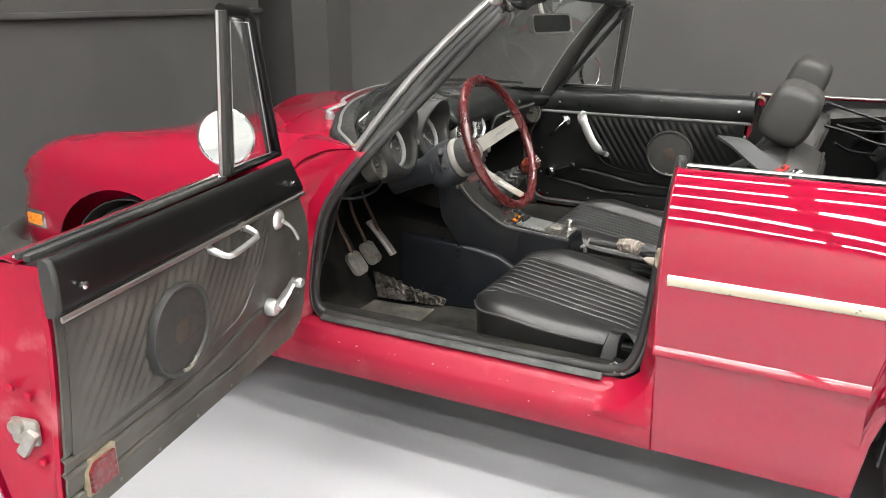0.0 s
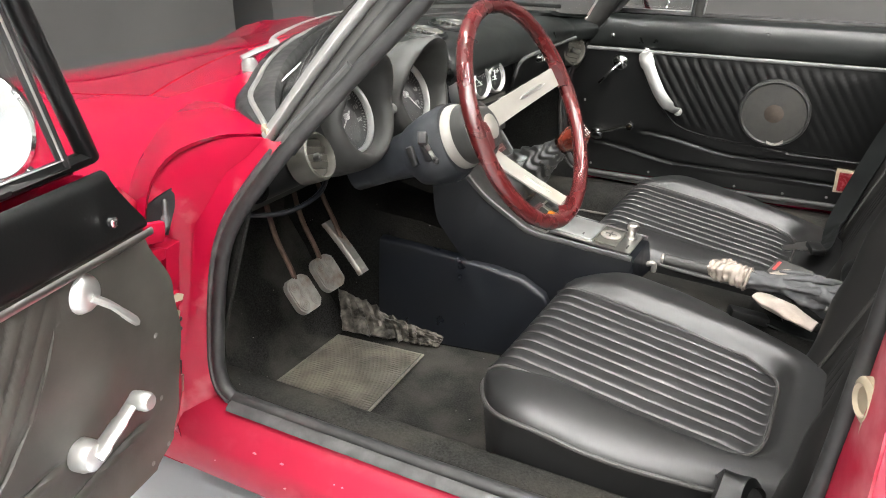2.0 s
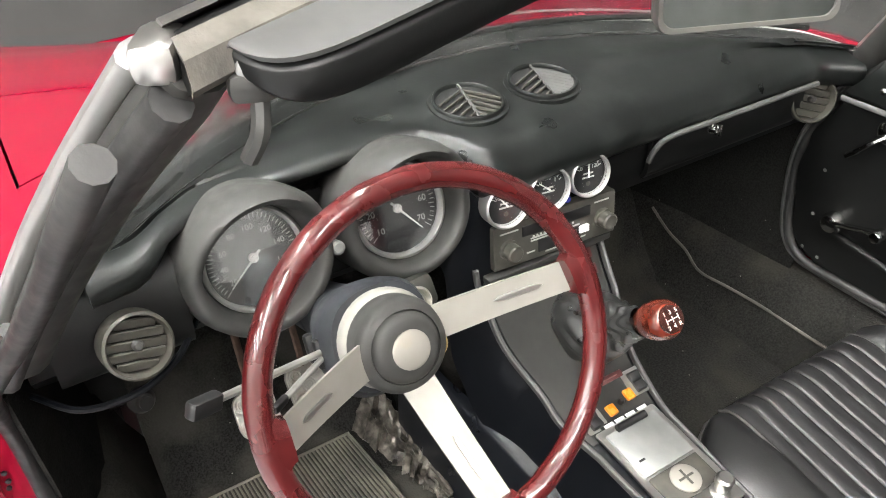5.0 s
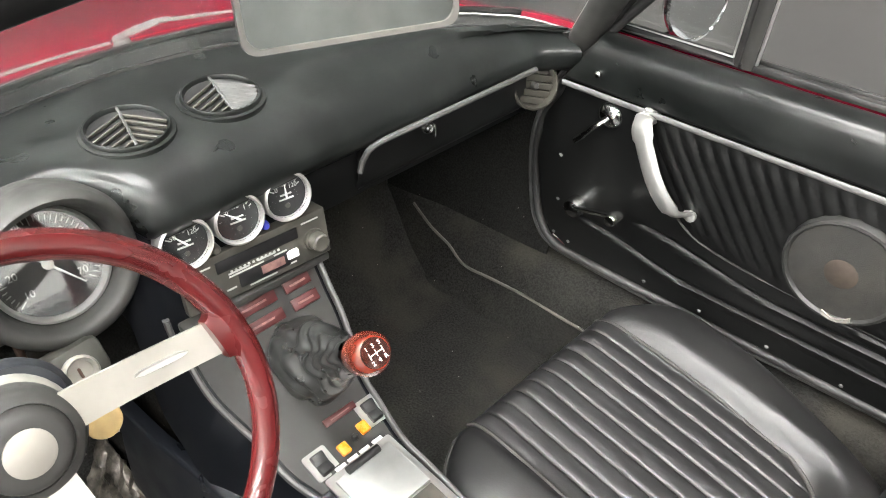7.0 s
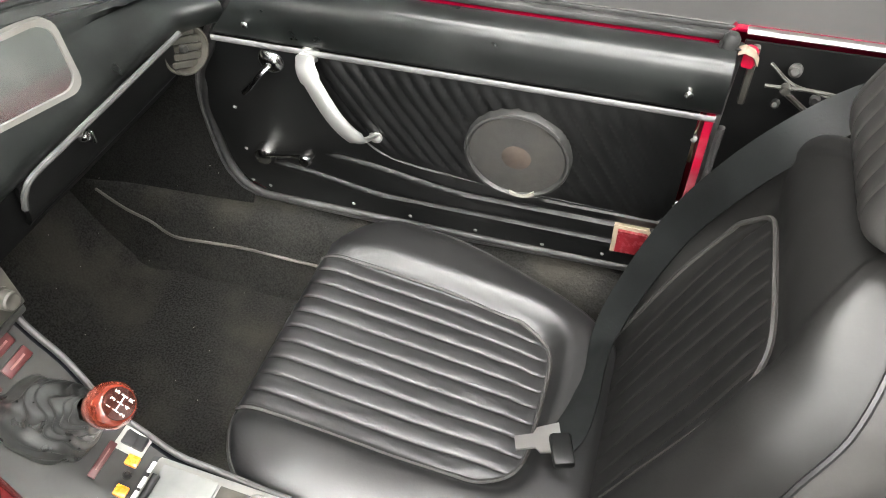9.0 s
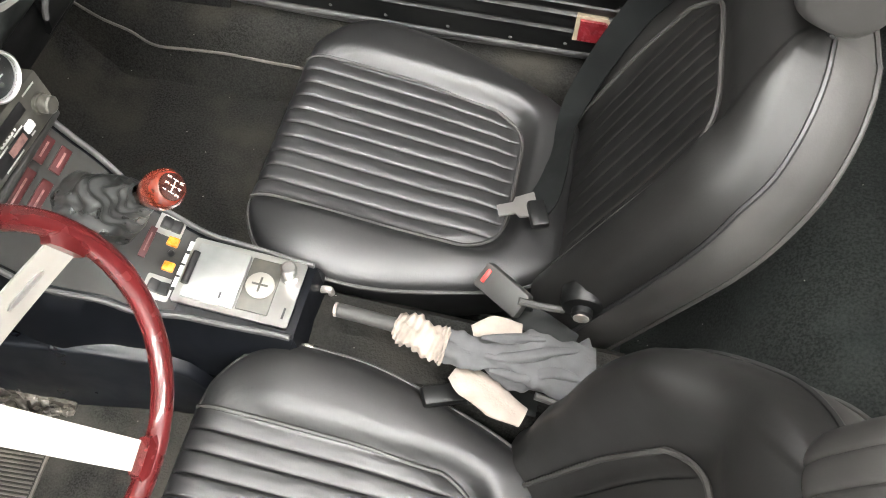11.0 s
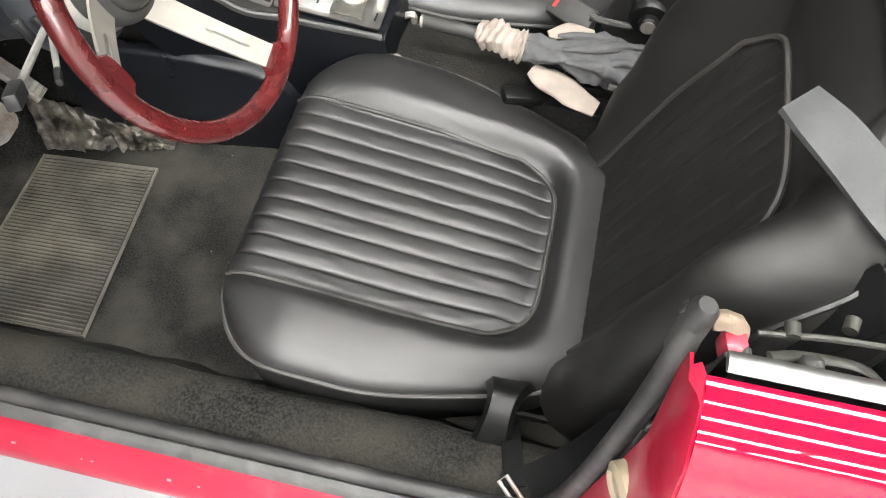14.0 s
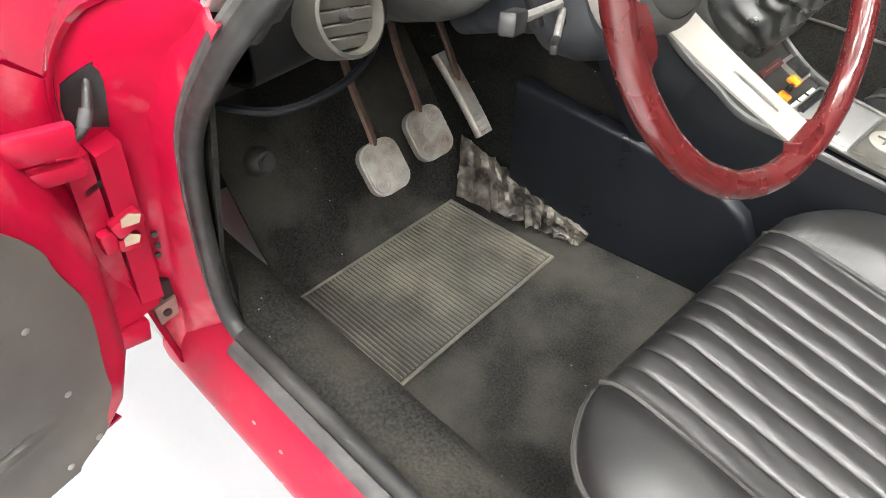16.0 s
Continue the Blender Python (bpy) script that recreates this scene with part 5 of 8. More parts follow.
# ---- the car: floor, tunnel, bulkheads ----
def tray(s):
    """Carpeted footwell and inner sill of one side."""
    bm = bm_()
    rows = []
    for x in (-0.64, -0.60, -0.54, -0.48, -0.43, -0.40, -0.3, -0.1, 0.1, 0.3, 0.5, 0.62, 0.66, 0.70):
        z = ramp(x, [(-0.64, 0.50), (-0.41, 0.20)]) if x < -0.41 else ramp(x, [(0.60, 0.20), (0.70, 0.40)])
        rows.append([Vector((x, s * y, max(z, zz))) for y, zz in ((0.10, 0.0), (0.2, 0.0), (0.35, 0.0), (0.5, 0.0), (0.565, 0.0))])
    loft(bm, rows)
    solid(bm, 0.006)
    part("floor_carpet", bm, CARPET_DUSTY if s < 0 else CARPET_FLOOR, car, "dusty black footwell carpet")
    bm = bm_()
    rows = []
    for i in range(34):
        x = -0.62 + 1.30 * i / 33
        w = 0.004 * math.sin(i * 1.9) + 0.003 * math.sin(i * 0.7 + 1)
        rows.append([Vector((x, s * y, z)) for y, z in ((0.555 + w, 0.19), (0.580 + w, 0.25), (0.600 + w * 0.6, 0.315), (0.612, 0.345), (0.630, 0.358), (0.66, 0.361), (0.700, 0.352))])
    loft(bm, rows)
    solid(bm, 0.005)
    part("sill_carpet", bm, CARPET_FLOOR, car, "black carpet over the inner sill")
    bm = bm_()
    rows = [[(-0.66, s * 0.60, 0.19), (-0.66, s * 0.64, 0.5), (-0.60, s * 0.64, 0.74)], [(-0.45, s * 0.61, 0.19), (-0.42, s * 0.66, 0.5), (-0.38, s * 0.66, 0.765)]]
    if s < 0:
        rows += [[(-0.36, -0.660, 0.19), (-0.34, -0.676, 0.48), (-0.28, -0.678, 0.75)], [(-0.305, -0.694, 0.19), (-0.296, -0.694, 0.46), (-0.195, -0.694, 0.735)]]
    else:
        rows += [[(-0.18, 0.640, 0.30), (-0.17, 0.668, 0.45), (-0.10, 0.668, 0.76)]]
    loft(bm, rows)
    solid(bm, 0.005)
    part("kick_panel", bm, CARPET, car, "black carpeted footwell side")


tray(-1)
tray(1)
bm = bm_()
loft(bm, [[(-0.60, y, 0.44), (-0.66, y, 0.60), (-0.60, y, 0.74), (-0.47, y, 0.77)] for y in (-0.66, -0.3, 0.0, 0.3, 0.66)])
solid(bm, 0.006)
part("bulkhead", bm, CARPET, car, "black carpeted bulkhead")
bm = bm_()
rows = []
for x in [-0.66 + 1.5 * i / 20 for i in range(21)]:
    h = ramp(x, [(-0.66, 0.52), (-0.35, 0.46), (0.1, 0.385), (0.7, 0.36), (0.85, 0.42)])
    w = ramp(x, [(-0.66, 0.20), (-0.3, 0.135), (0.1, 0.095), (0.9, 0.10)])
    rows.append([Vector((x, y, z)) for y, z in ((-w - 0.03, 0.19), (-w, 0.27), (-w * 0.9, h - 0.05), (-w * 0.6, h), (0, h + 0.008), (w * 0.6, h), (w * 0.9, h - 0.05), (w, 0.27), (w + 0.03, 0.19))])
loft(bm, rows)
solid(bm, 0.005)
part("tunnel_carpet", bm, CARPET, car, "black carpeted transmission tunnel")
# dark moulded panel along the driver's side of the tunnel
bm = bm_()
rows = []
for x, zt in ((-0.34, 0.430), (-0.24, 0.422), (-0.12, 0.406), (-0.02, 0.384), (0.030, 0.355), (0.055, 0.305), (0.066, 0.24)):
    rows.append([Vector((x, y - ramp(x, [(-0.34, 0.045), (0.05, 0.0)]), z)) for y, z in ((-0.128, 0.205), (-0.124, 0.205 + (zt - 0.205) * 0.5), (-0.116, zt - 0.02), (-0.112, zt), (-0.095, zt + 0.004))])
loft(bm, [spline(r, 3) for r in rows])
solid(bm, 0.004)
part("tunnel_panel", bm, PANEL, car, "blue-black plastic panel beside the tunnel")
# torn insulation at the foot of the tunnel
bm = bm_()
rows = []
for i in range(41):
    t = i / 40
    hi = Vector((-0.455, -0.168, 0.285)).lerp(Vector((-0.18, -0.160, 0.225)), t) + Vector((0, 0, 0.010 * noise.noise((i * 0.5, 3, 7))))
    lo = Vector((-0.395, -0.240, 0.226)).lerp(Vector((-0.185, -0.178, 0.208)), t ** 0.8) + Vector((0.014 * noise.noise((i * 0.8, 1, 2)), -0.014 * noise.noise((i * 0.6, 4, 2)), 0))
    row = []
    for k in range(13):
        p = hi.lerp(lo, k / 12)
        h = noise.noise((i * 0.37, k * 0.9, 5)) + 0.7 * noise.noise((i * 0.9 + k * 0.6, k * 1.1, 9))
        row.append(p + Vector((0.25, -0.6, 0.7)) * (0.008 * h * math.sin(math.pi * k / 12) ** 0.5))
    rows.append(row)
loft(bm, rows)
solid(bm, 0.005)
part("torn_insulation", bm, INSULATION, car, "torn and frayed insulation mat by the tunnel")
# rear bulkhead, shelf and folded roof
bm = bm_()
loft(bm, [[(0.70, y, 0.22), (0.80, y, 0.34), (0.84, y, 0.46), (0.94, y, 0.56), (1.02, y, 0.58), (1.34, y, 0.60), (1.40, y, 0.72), (1.44, y, 0.83)] for y in (-0.69, -0.4, 0, 0.4, 0.69)])
solid(bm, 0.006)
part("rear_shelf", bm, CARPET_REAR, car, "black carpeted shelf behind the seats")
for s in (-1, 1):
    bm = bm_()
    loft(bm, [[(0.62, s * 0.672, 0.20), (0.62, s * 0.672, 0.5), (0.63, s * 0.672, 0.838)], [(1.0, s * 0.672, 0.3), (1.0, s * 0.672, 0.6), (1.0, s * 0.672, 0.838)], [(1.45, s * 0.68, 0.5), (1.45, s * 0.68, 0.7), (1.45, s * 0.68, 0.838)]])
    solid(bm, 0.004)
    part("rear_side_trim", bm, VINYL, car, "black rear side trim")
    for x, y, z, r in ((0.700, 0.655, 0.812, 0.009), (0.735, 0.650, 0.775, 0.007), (0.690, 0.660, 0.755, 0.006)):
        bm = bm_()
        lathe(bm, [(r, -0.012), (r, 0.006), (r * 0.6, 0.010), (0, 0.010)], facing((x, s * y, z), (-0.2, -s, 0.4)), seg=16)
        part("trim_bolt", bm, PLASTIC, car, "dull metal bolt")
    bm = bm_()
    tube(bm, spline([(0.668, s * 0.655, 0.818), (0.700, s * 0.640, 0.800), (0.745, s * 0.636, 0.792), (0.775, s * 0.640, 0.770)], 5), 0.0048, seg=8, flat=0.5)
    tube(bm, [(0.690, s * 0.650, 0.785), (0.725, s * 0.645, 0.762), (0.760, s * 0.648, 0.745)], 0.004, seg=8)
    part("roof_hinge", bm, OLIVE, car, "grey metal roof hinge link")
# folded roof: cloth roll and its bows
bm = bm_()
rows = []
for i in range(30):
    y = 0.60 * (2 * i / 29 - 1)
    row = []
    for k in range(16):
        a = 2 * math.pi * k / 16
        f = 1 + 0.16 * noise.noise((y * 4, math.cos(a) * 1.5, math.sin(a) * 1.5))
        row.append(Vector((1.20 + 0.20 * f * math.cos(a), y, 0.73 + 0.105 * f * math.sin(a))))
    rows.append(row)
loft(bm, rows, closed=True, caps=True)
roof = thing("folded_roof", (1.20, 0.0, 0.60), "black cloth roof folded in a heap behind the seats", "folded roof")
part("roof_cloth", bm, VINYL, roof, "crumpled black roof cloth")
for k, (x, z) in enumerate(((1.00, 0.79), (1.06, 0.845), (1.14, 0.87), (1.26, 0.86))):
    bm = bm_()
    tube(bm, spline([(x - 0.06, -0.63, 0.70 + 0.03 * k), (x, -0.56, z - 0.02), (x + 0.02, -0.3, z), (x + 0.02, 0.3, z), (x, 0.56, z - 0.02), (x - 0.06, 0.63, 0.70 + 0.03 * k)], 6), 0.010, seg=8)
    part("roof_bow", bm, VINYL, roof, "black metal roof bow")
for pts in ([(0.84, 0.05, 0.905), (0.92, 0.05, 0.882), (1.02, 0.06, 0.850), (1.10, 0.06, 0.82)], [(0.855, 0.04, 0.842), (0.91, 0.05, 0.828), (0.98, 0.05, 0.804), (1.06, 0.06, 0.79)], [(0.885, -0.05, 0.858), (0.93, -0.05, 0.848), (0.99, -0.04, 0.846), (1.08, -0.02, 0.85)], [(0.886, 0.05, 0.796), (0.925, 0.06, 0.776), (0.99, 0.06, 0.77)]):
    bm = bm_()
    tube(bm, spline(pts, 5), 0.0065, seg=8, flat=0.6)
    part("frame_rod", bm, VINYL, roof, "black metal roof frame rod")
for s in (-1, 1):
    bm = bm_()
    tube(bm, spline([(0.665, s * 0.628, 0.80), (0.74, s * 0.622, 0.805), (0.86, s * 0.615, 0.79), (1.04, s * 0.61, 0.75)], 5), 0.0028, seg=8)
    lathe(bm, [(0.0062, -0.006), (0.0062, 0.006)], facing((0.69, s * 0.622, 0.803), (0, 1, 0)), seg=12)
    lathe(bm, [(0.0062, -0.006), (0.0062, 0.006)], facing((0.74, s * 0.60, 0.79), (0.3, 1, 0)), seg=12)
    part("roof_link", bm, OLIVE, roof, "bare metal roof link rod")
    bm = bm_()
    rows = []
    for i in range(9):
        t = i / 8
        rows.append([Vector((0.79 + 0.26 * t, s * (0.650 - 0.085 * u), 0.812 + 0.018 * math.sin(math.pi * u) - 0.03 * (1 - t) * u)) for u in (0, 0.2, 0.5, 0.8, 1.0)])
    loft(bm, rows)
    solid(bm, 0.02)
    part("side_cushion", bm, LEATHER_GREY, roof, "grey padded flap at the roof's side")

# ---- dashboard ----
dash = thing("dashboard", (-0.30, 0.0, 0.70), "black vinyl dashboard with two hooded dials and round vents", "dashboard")


def dash_front(y):
    """How far the dash top reaches towards the seats."""
    x = -0.178 - 0.0 * y
    x -= 0.085 * ramp(y, [(-0.16, 1.0), (-0.09, 0.0)])
    return x


bm = bm_()
rows = []
for i in range(81):
    y = -0.585 + 1.21 * i / 80
    b, f = ws_base(y) + Vector((0.012, 0, -0.004)), dash_front(y)
    zf = 0.800 - 0.03 * ramp(-y, [(0.50, 0.0), (0.62, 1.0)])
    end = ramp(-y, [(0.49, 0.0), (0.54, 1.0)])
    f = max(f, b.x + 0.055) * (1 - end) - 0.203 * end
    zt = 0.853 - 0.03 * (abs(y) / 0.66) ** 3
    m1 = b.lerp(Vector((f, y, zt)), 0.5)
    cut = ramp(y, [(-0.16, 1.0), (-0.09, 0.0)])
    roll = [(f - 0.055, y, zt - 0.006), (f - 0.018, y, zt - 0.022), (f, y, zf), (f - 0.004, y, zf - 0.018), (f - 0.02, y, zf - 0.03), (f - 0.06, y, zf - 0.034)]
    low = 0.014 * end
    edge = [(max(f - 0.030, b.x + 0.006), y, zt + 0.003), (max(f - 0.006, b.x + 0.010), y, zt - low * 0.4), (max(f, b.x + 0.014), y, zt - 0.005 - low), (f - 0.008, y, zt - 0.011 - low * 1.6), (f - 0.035, y, zt - 0.03 - low), (f - 0.06, y, zt - 0.05)]
    rows.append(spline([b, (m1.x, y, zt + 0.004)] + [Vector(p).lerp(Vector(q), cut) for p, q in zip(roll, edge)], 4))
loft(bm, rows)
solid(bm, 0.006)
part("dash_top", bm, DASH, dash, "padded black vinyl dash top, scuffed")
# lower face behind the wheel
bm = bm_()
loft(bm, [[(-0.295, y, 0.80), (-0.285, y, 0.74), (-0.275, y, 0.68), (-0.31, y, 0.645), (-0.42, y, 0.64)] for y in (-0.67, -0.5, -0.3, -0.12)])
solid(bm, 0.005)
part("dash_face", bm, VINYL, dash, "black lower dash face")
bm = bm_()
loft(bm, [spline([(-0.235, y, 0.785), (-0.200, y, 0.77), (-0.205, y, 0.70), (-0.235, y, 0.675), (-0.42, y, 0.67)], 4) for y in (0.115, 0.16, 0.3, 0.45, 0.58, 0.66)])
solid(bm, 0.005)
part("glovebox_body", bm, VINYL, dash, "black passenger side dash face")
bm = bm_()
loft(bm, [spline([(-0.196, y, 0.782), (-0.188, y, 0.765), (-0.190, y, 0.715), (-0.200, y, 0.698)], 4) for y in (0.205, 0.22, 0.4, 0.545, 0.56)])
solid(bm, 0.008)
lid = part("glovebox_lid", bm, VINYL, dash, "black vinyl glovebox lid")
bm = bm_()
tube(bm, spline([(-0.186, 0.200, 0.735), (-0.180, 0.205, 0.758), (-0.172, 0.222, 0.776), (-0.168, 0.30, 0.780), (-0.168, 0.42, 0.780), (-0.170, 0.56, 0.779)], 6), 0.0046, seg=8)
part("glovebox_piping", bm, TRIM_GREY, lid, "thin bright strip over the glovebox")
bm = bm_()
lathe(bm, [(0.011, 0), (0.011, 0.006), (0.007, 0.014), (0, 0.015)], facing((-0.182, 0.323, 0.762), (1, 0, 0.1)), seg=16)
box(bm, (-0.166, 0.323, 0.762), (0.012, 0.004, 0.02), bevel=0.002)
part("glovebox_knob", bm, CHROME, lid, "small chrome glovebox knob")


def ring_text(parent, face, items, radius, size):
    for text, deg in items:
        a = radians(deg)
        words("numeral", text, DIAL_INK, parent, face @ Matrix.Translation((radius * math.sin(a), radius * math.cos(a), 0.0008)), size, 0.0003)


def ticks(parent, face, r0, r1, a0, a1, n, w=0.0012, name="scale_marks"):
    bm = bm_()
    for k in range(n):
        a = radians(a0 + (a1 - a0) * k / (n - 1))
        long = r0 - (0.003 if k % 5 == 0 else 0)
        d, t = Vector((math.sin(a), math.cos(a), 0)), Vector((math.cos(a), -math.sin(a), 0)) * w / 2
        q = [face @ (d * r + t * s + Vector((0, 0, 0.0008))) for r, s in ((long, -1), (r1, -1), (r1, 1), (long, 1))]
        bm.faces.new([bm.verts.new(v) for v in q])
    solid(bm, 0.0003)
    part(name, bm, DIAL_INK, parent)


def big_dial(y, kind):
    ax = Vector((0.93, 0.03 * (-0.323 - y) * 10, 0.36)).normalized()
    face = facing(Vector((-0.242, y, 0.766)), ax)
    bm = bm_()
    rows = []
    for k in range(49):
        a = 2 * math.pi * k / 48
        up = math.sin(a)
        ln = 0.048 + 0.050 * max(0.0, up) + 0.010 * up
        c, s = math.cos(a), math.sin(a)
        prof = ((0.066, 0.004), (0.069, 0.6 * ln), (0.074, 0.97 * ln), (0.079, ln), (0.086, 0.95 * ln), (0.093, 0.6 * ln), (0.096, 0.0), (0.095, -0.05))
        rows.append([face @ Vector((r * c, r * s, z)) for r, z in prof])
    loft(bm, rows)
    pod = part("dial_hood", bm, PLASTIC, dash, "matt grey-black hooded dial housing", sharp=60)
    bm = bm_()
    lathe(bm, [(0.0655, 0.000), (0.0655, 0.012), (0.062, 0.014), (0.059, 0.010), (0.059, 0.000)], face, seg=48, caps=False)
    part("dial_bezel", bm, SATIN, pod, "chrome dial ring")
    bm = bm_()
    lathe(bm, [(0.062, -0.004), (0.062, 0.0), (0.0, 0.0002)], face, seg=40)
    part("dial_face", bm, BLACK_FACE, pod, "black dial face")
    bm = bm_()
    lathe(bm, [(0.0595, 0.006), (0.0595, 0.008), (0.0, 0.0085)], face, seg=40)
    g = part("dial_glass", bm, LENS, pod, "clear dial glass")
    g.visible_shadow = False
    if kind == "rev":
        ticks(pod, face, 0.049, 0.055, -130, 130, 41)
        ring_text(pod, face, [("10", -130), ("20", -90), ("30", -50), ("40", -5), ("50", 40), ("60", 85), ("70", 125)], 0.038, 0.012)
        needle = 140
    else:
        ticks(pod, face, 0.049, 0.055, -130, 130, 47)
        ring_text(pod, face, [("20", -125), ("40", -95), ("60", -65), ("80", -30), ("100", 5), ("120", 40), ("140", 75), ("160", 110)], 0.037, 0.010)
        needle = -128
    bm = bm_()
    a = radians(needle)
    d = Vector((math.sin(a), math.cos(a), 0))
    tube(bm, [face @ (d * -0.012 + Vector((0, 0, 0.004))), face @ (d * 0.045 + Vector((0, 0, 0.004)))], [0.0018, 0.0007], seg=6)
    lathe(bm, [(0.006, 0.0), (0.006, 0.005), (0.004, 0.006), (0, 0.006)], face, seg=16)
    part("needle", bm, WHITE_INK, pod, "white needle")


bm = bm_()
lathe(bm, [(0.009, -0.02), (0.009, 0.004), (0.006, 0.007), (0, 0.007)], facing((-0.205, -0.306, 0.765), (0.93, 0, 0.36)), seg=20)
part("trip_button", bm, WIPER, dash, "small grey reset button")
big_dial(-0.202, "rev")
big_dial(-0.400, "speed")


def slat_vent(c, ahead, r, name, label):
    f = facing(c, ahead)
    bm = bm_()
    lathe(bm, [(r, -0.03), (r * 1.02, 0.0), (r, 0.008), (r * 0.92, 0.010), (r * 0.86, 0.004), (r * 0.84, -0.03)], f, seg=40, caps=False)
    ring = part(name, bm, VENT_BEIGE, dash, label)
    bm = bm_()
    lathe(bm, [(r * 0.86, -0.026), (r * 0.86, -0.022), (0, -0.022)], f, seg=32)
    part("vent_back", bm, BLACK_FACE, ring)
    for k in range(5):
        u = (k - 2) * r * 0.31
        w = math.sqrt(max(0.0, (r * 0.85) ** 2 - u * u))
        bm = bm_()
        box(bm, (0, 0, 0), (2 * w, r * 0.29, 0.004), Matrix.Rotation(radians(20), 3, "X"), bevel=0.001, seg=1)
        part("vent_slat", bm, VENT_BEIGE, ring, "dusty beige-grey slat", m=f @ Matrix.Rotation(radians(-15), 4, "Z") @ Matrix.Translation((0, u, -0.004)))
    bm = bm_()
    lathe(bm, [(r * 0.16, -0.006), (r * 0.17, 0.004), (r * 0.1, 0.008), (0, 0.008)], f, seg=16)
    part("vent_knob", bm, PLASTIC, ring)


slat_vent((-0.188, -0.556, 0.744), (0.88, 0.10, 0.36), 0.038, "side_vent", "round swivelling air vent")
slat_vent((-0.180, 0.572, 0.744), (0.86, -0.42, 0.22), 0.040, "side_vent", "round swivelling air vent")
bm = bm_()
loft(bm, [spline([(-0.30, y, 0.80), (-0.250, y, 0.805), (-0.226, y, 0.780), (-0.214, y, 0.735), (-0.222, y, 0.695), (-0.27, y, 0.675)], 4) for y in (-0.640, -0.62, -0.57, -0.49)])
solid(bm, 0.005)
part("vent_housing", bm, VINYL, dash, "black vent housing at the dash end")
bm = bm_()
tube(bm, spline([(-0.255, -0.672, 0.675), (-0.205, -0.63, 0.672), (-0.188, -0.57, 0.680), (-0.20, -0.52, 0.695), (-0.24, -0.48, 0.71)], 5), 0.0042, seg=8)
part("under_dash_trim", bm, NAVY, dash, "thin black strip under the vent")
for c, y in ((Vector((-0.283, -0.0610, 0.8625)), -1), (Vector((-0.281, 0.0640, 0.8625)), 1)):
    f = facing(c, (0.10, 0, 1), (-1, 0, 0))
    bm = bm_()
    lathe(bm, [(0.0560, -0.014), (0.0550, 0.0004), (0.0530, 0.0010), (0.0505, 0.0010), (0.0500, 0.0012), (0.0500, 0.0045), (0.0488, 0.0065), (0.0466, 0.0065), (0.0452, 0.0045), (0.0447, -0.002)], f, seg=48, caps=False)
    ring = part("demister_vent", bm, DASH, dash, "round black slatted demister vent")
    bm = bm_()
    lathe(bm, [(0.0450, -0.006), (0.0450, 0.0004), (0, 0.0004)], f, seg=36)
    part("vent_back", bm, BLACK_FACE, ring)
    bm = bm_()
    box(bm, (0, 0, 0.0042), (0.0034, 0.089, 0.0042), bevel=0.0006, seg=1)
    part("vent_spine", bm, TRIM_GREY, ring, m=f @ Matrix.Rotation(radians(-14), 4, "Z"))
    # slats slope back from the spine on both halves; one half of the second vent is shut
    for half in (-1, 1):
        shut = y > 0 and half > 0
        for k in range(9 if shut else 6):
            v = 0.046 - (0.0105 if shut else 0.0155) * k
            d = Vector((half * 0.78, -0.63, 0))
            o = Vector((0, v, 0))
            reach = -o.dot(d) + math.sqrt(max(0.0, o.dot(d) ** 2 - o.dot(o) + 0.0446 ** 2))
            if abs(v) > 0.044 or reach < 0.006:
                continue
            bm = bm_()
            box(bm, (reach / 2, 0, 0.0036), (reach, 0.0088 if shut else 0.0030, 0.0022 if shut else 0.0042), bevel=0.0006, seg=1)
            part("vent_slat", bm, TRIM_GREY if shut else VENT_BEIGE, ring, m=f @ Matrix.Rotation(radians(-14), 4, "Z") @ Matrix.Translation(o) @ Matrix.Rotation(math.atan2(d.y, d.x), 4, "Z"))

# ---- centre console ----
console = thing("centre_console", (0.0, 0.0, 0.40), "black centre console with gauges, switches and an alloy plate", "centre console")
PROFILE = [(-0.24, 0.795), (-0.205, 0.785), (-0.195, 0.72), (-0.188, 0.645), (-0.165, 0.605), (-0.115, 0.545), (-0.06, 0.50), (-0.01, 0.474), (0.08, 0.462), (0.190, 0.452)]


def con_half(x):
    return ramp(x, [(-0.20, 0.112), (-0.15, 0.108), (-0.05, 0.082), (0.05, 0.066), (0.19, 0.060)])


prof = spline([(x, 0, z) for x, z in PROFILE], 5)
bm = bm_()
rows = []
for p in prof:
    w = con_half(p.x)
    foot = max(0.30, p.z - 0.14)
    rows.append([Vector((p.x - 0.02, -w - 0.03, foot)), Vector((p.x - 0.006, -w - 0.016, p.z - 0.05)), Vector((p.x, -w, p.z - 0.004)), Vector((p.x, -w + 0.008, p.z)), Vector((p.x, 0, p.z)),
                 Vector((p.x, w - 0.008, p.z)), Vector((p.x, w, p.z - 0.004)), Vector((p.x - 0.006, w + 0.016, p.z - 0.05)), Vector((p.x - 0.02, w + 0.03, foot))])
rows.append([v + Vector((0.006, 0, 0)) if abs(v.y) < 0.07 else v for v in rows[-1]])
rows.append([Vector((0.20, v.y, min(v.z, 0.40))) for v in rows[-1]])
rows.append([Vector((0.215, v.y, min(v.z, 0.33))) for v in rows[-1]])
loft(bm, rows)
solid(bm, 0.004)
part("console_shell", bm, NAVY, console, "black console shell")
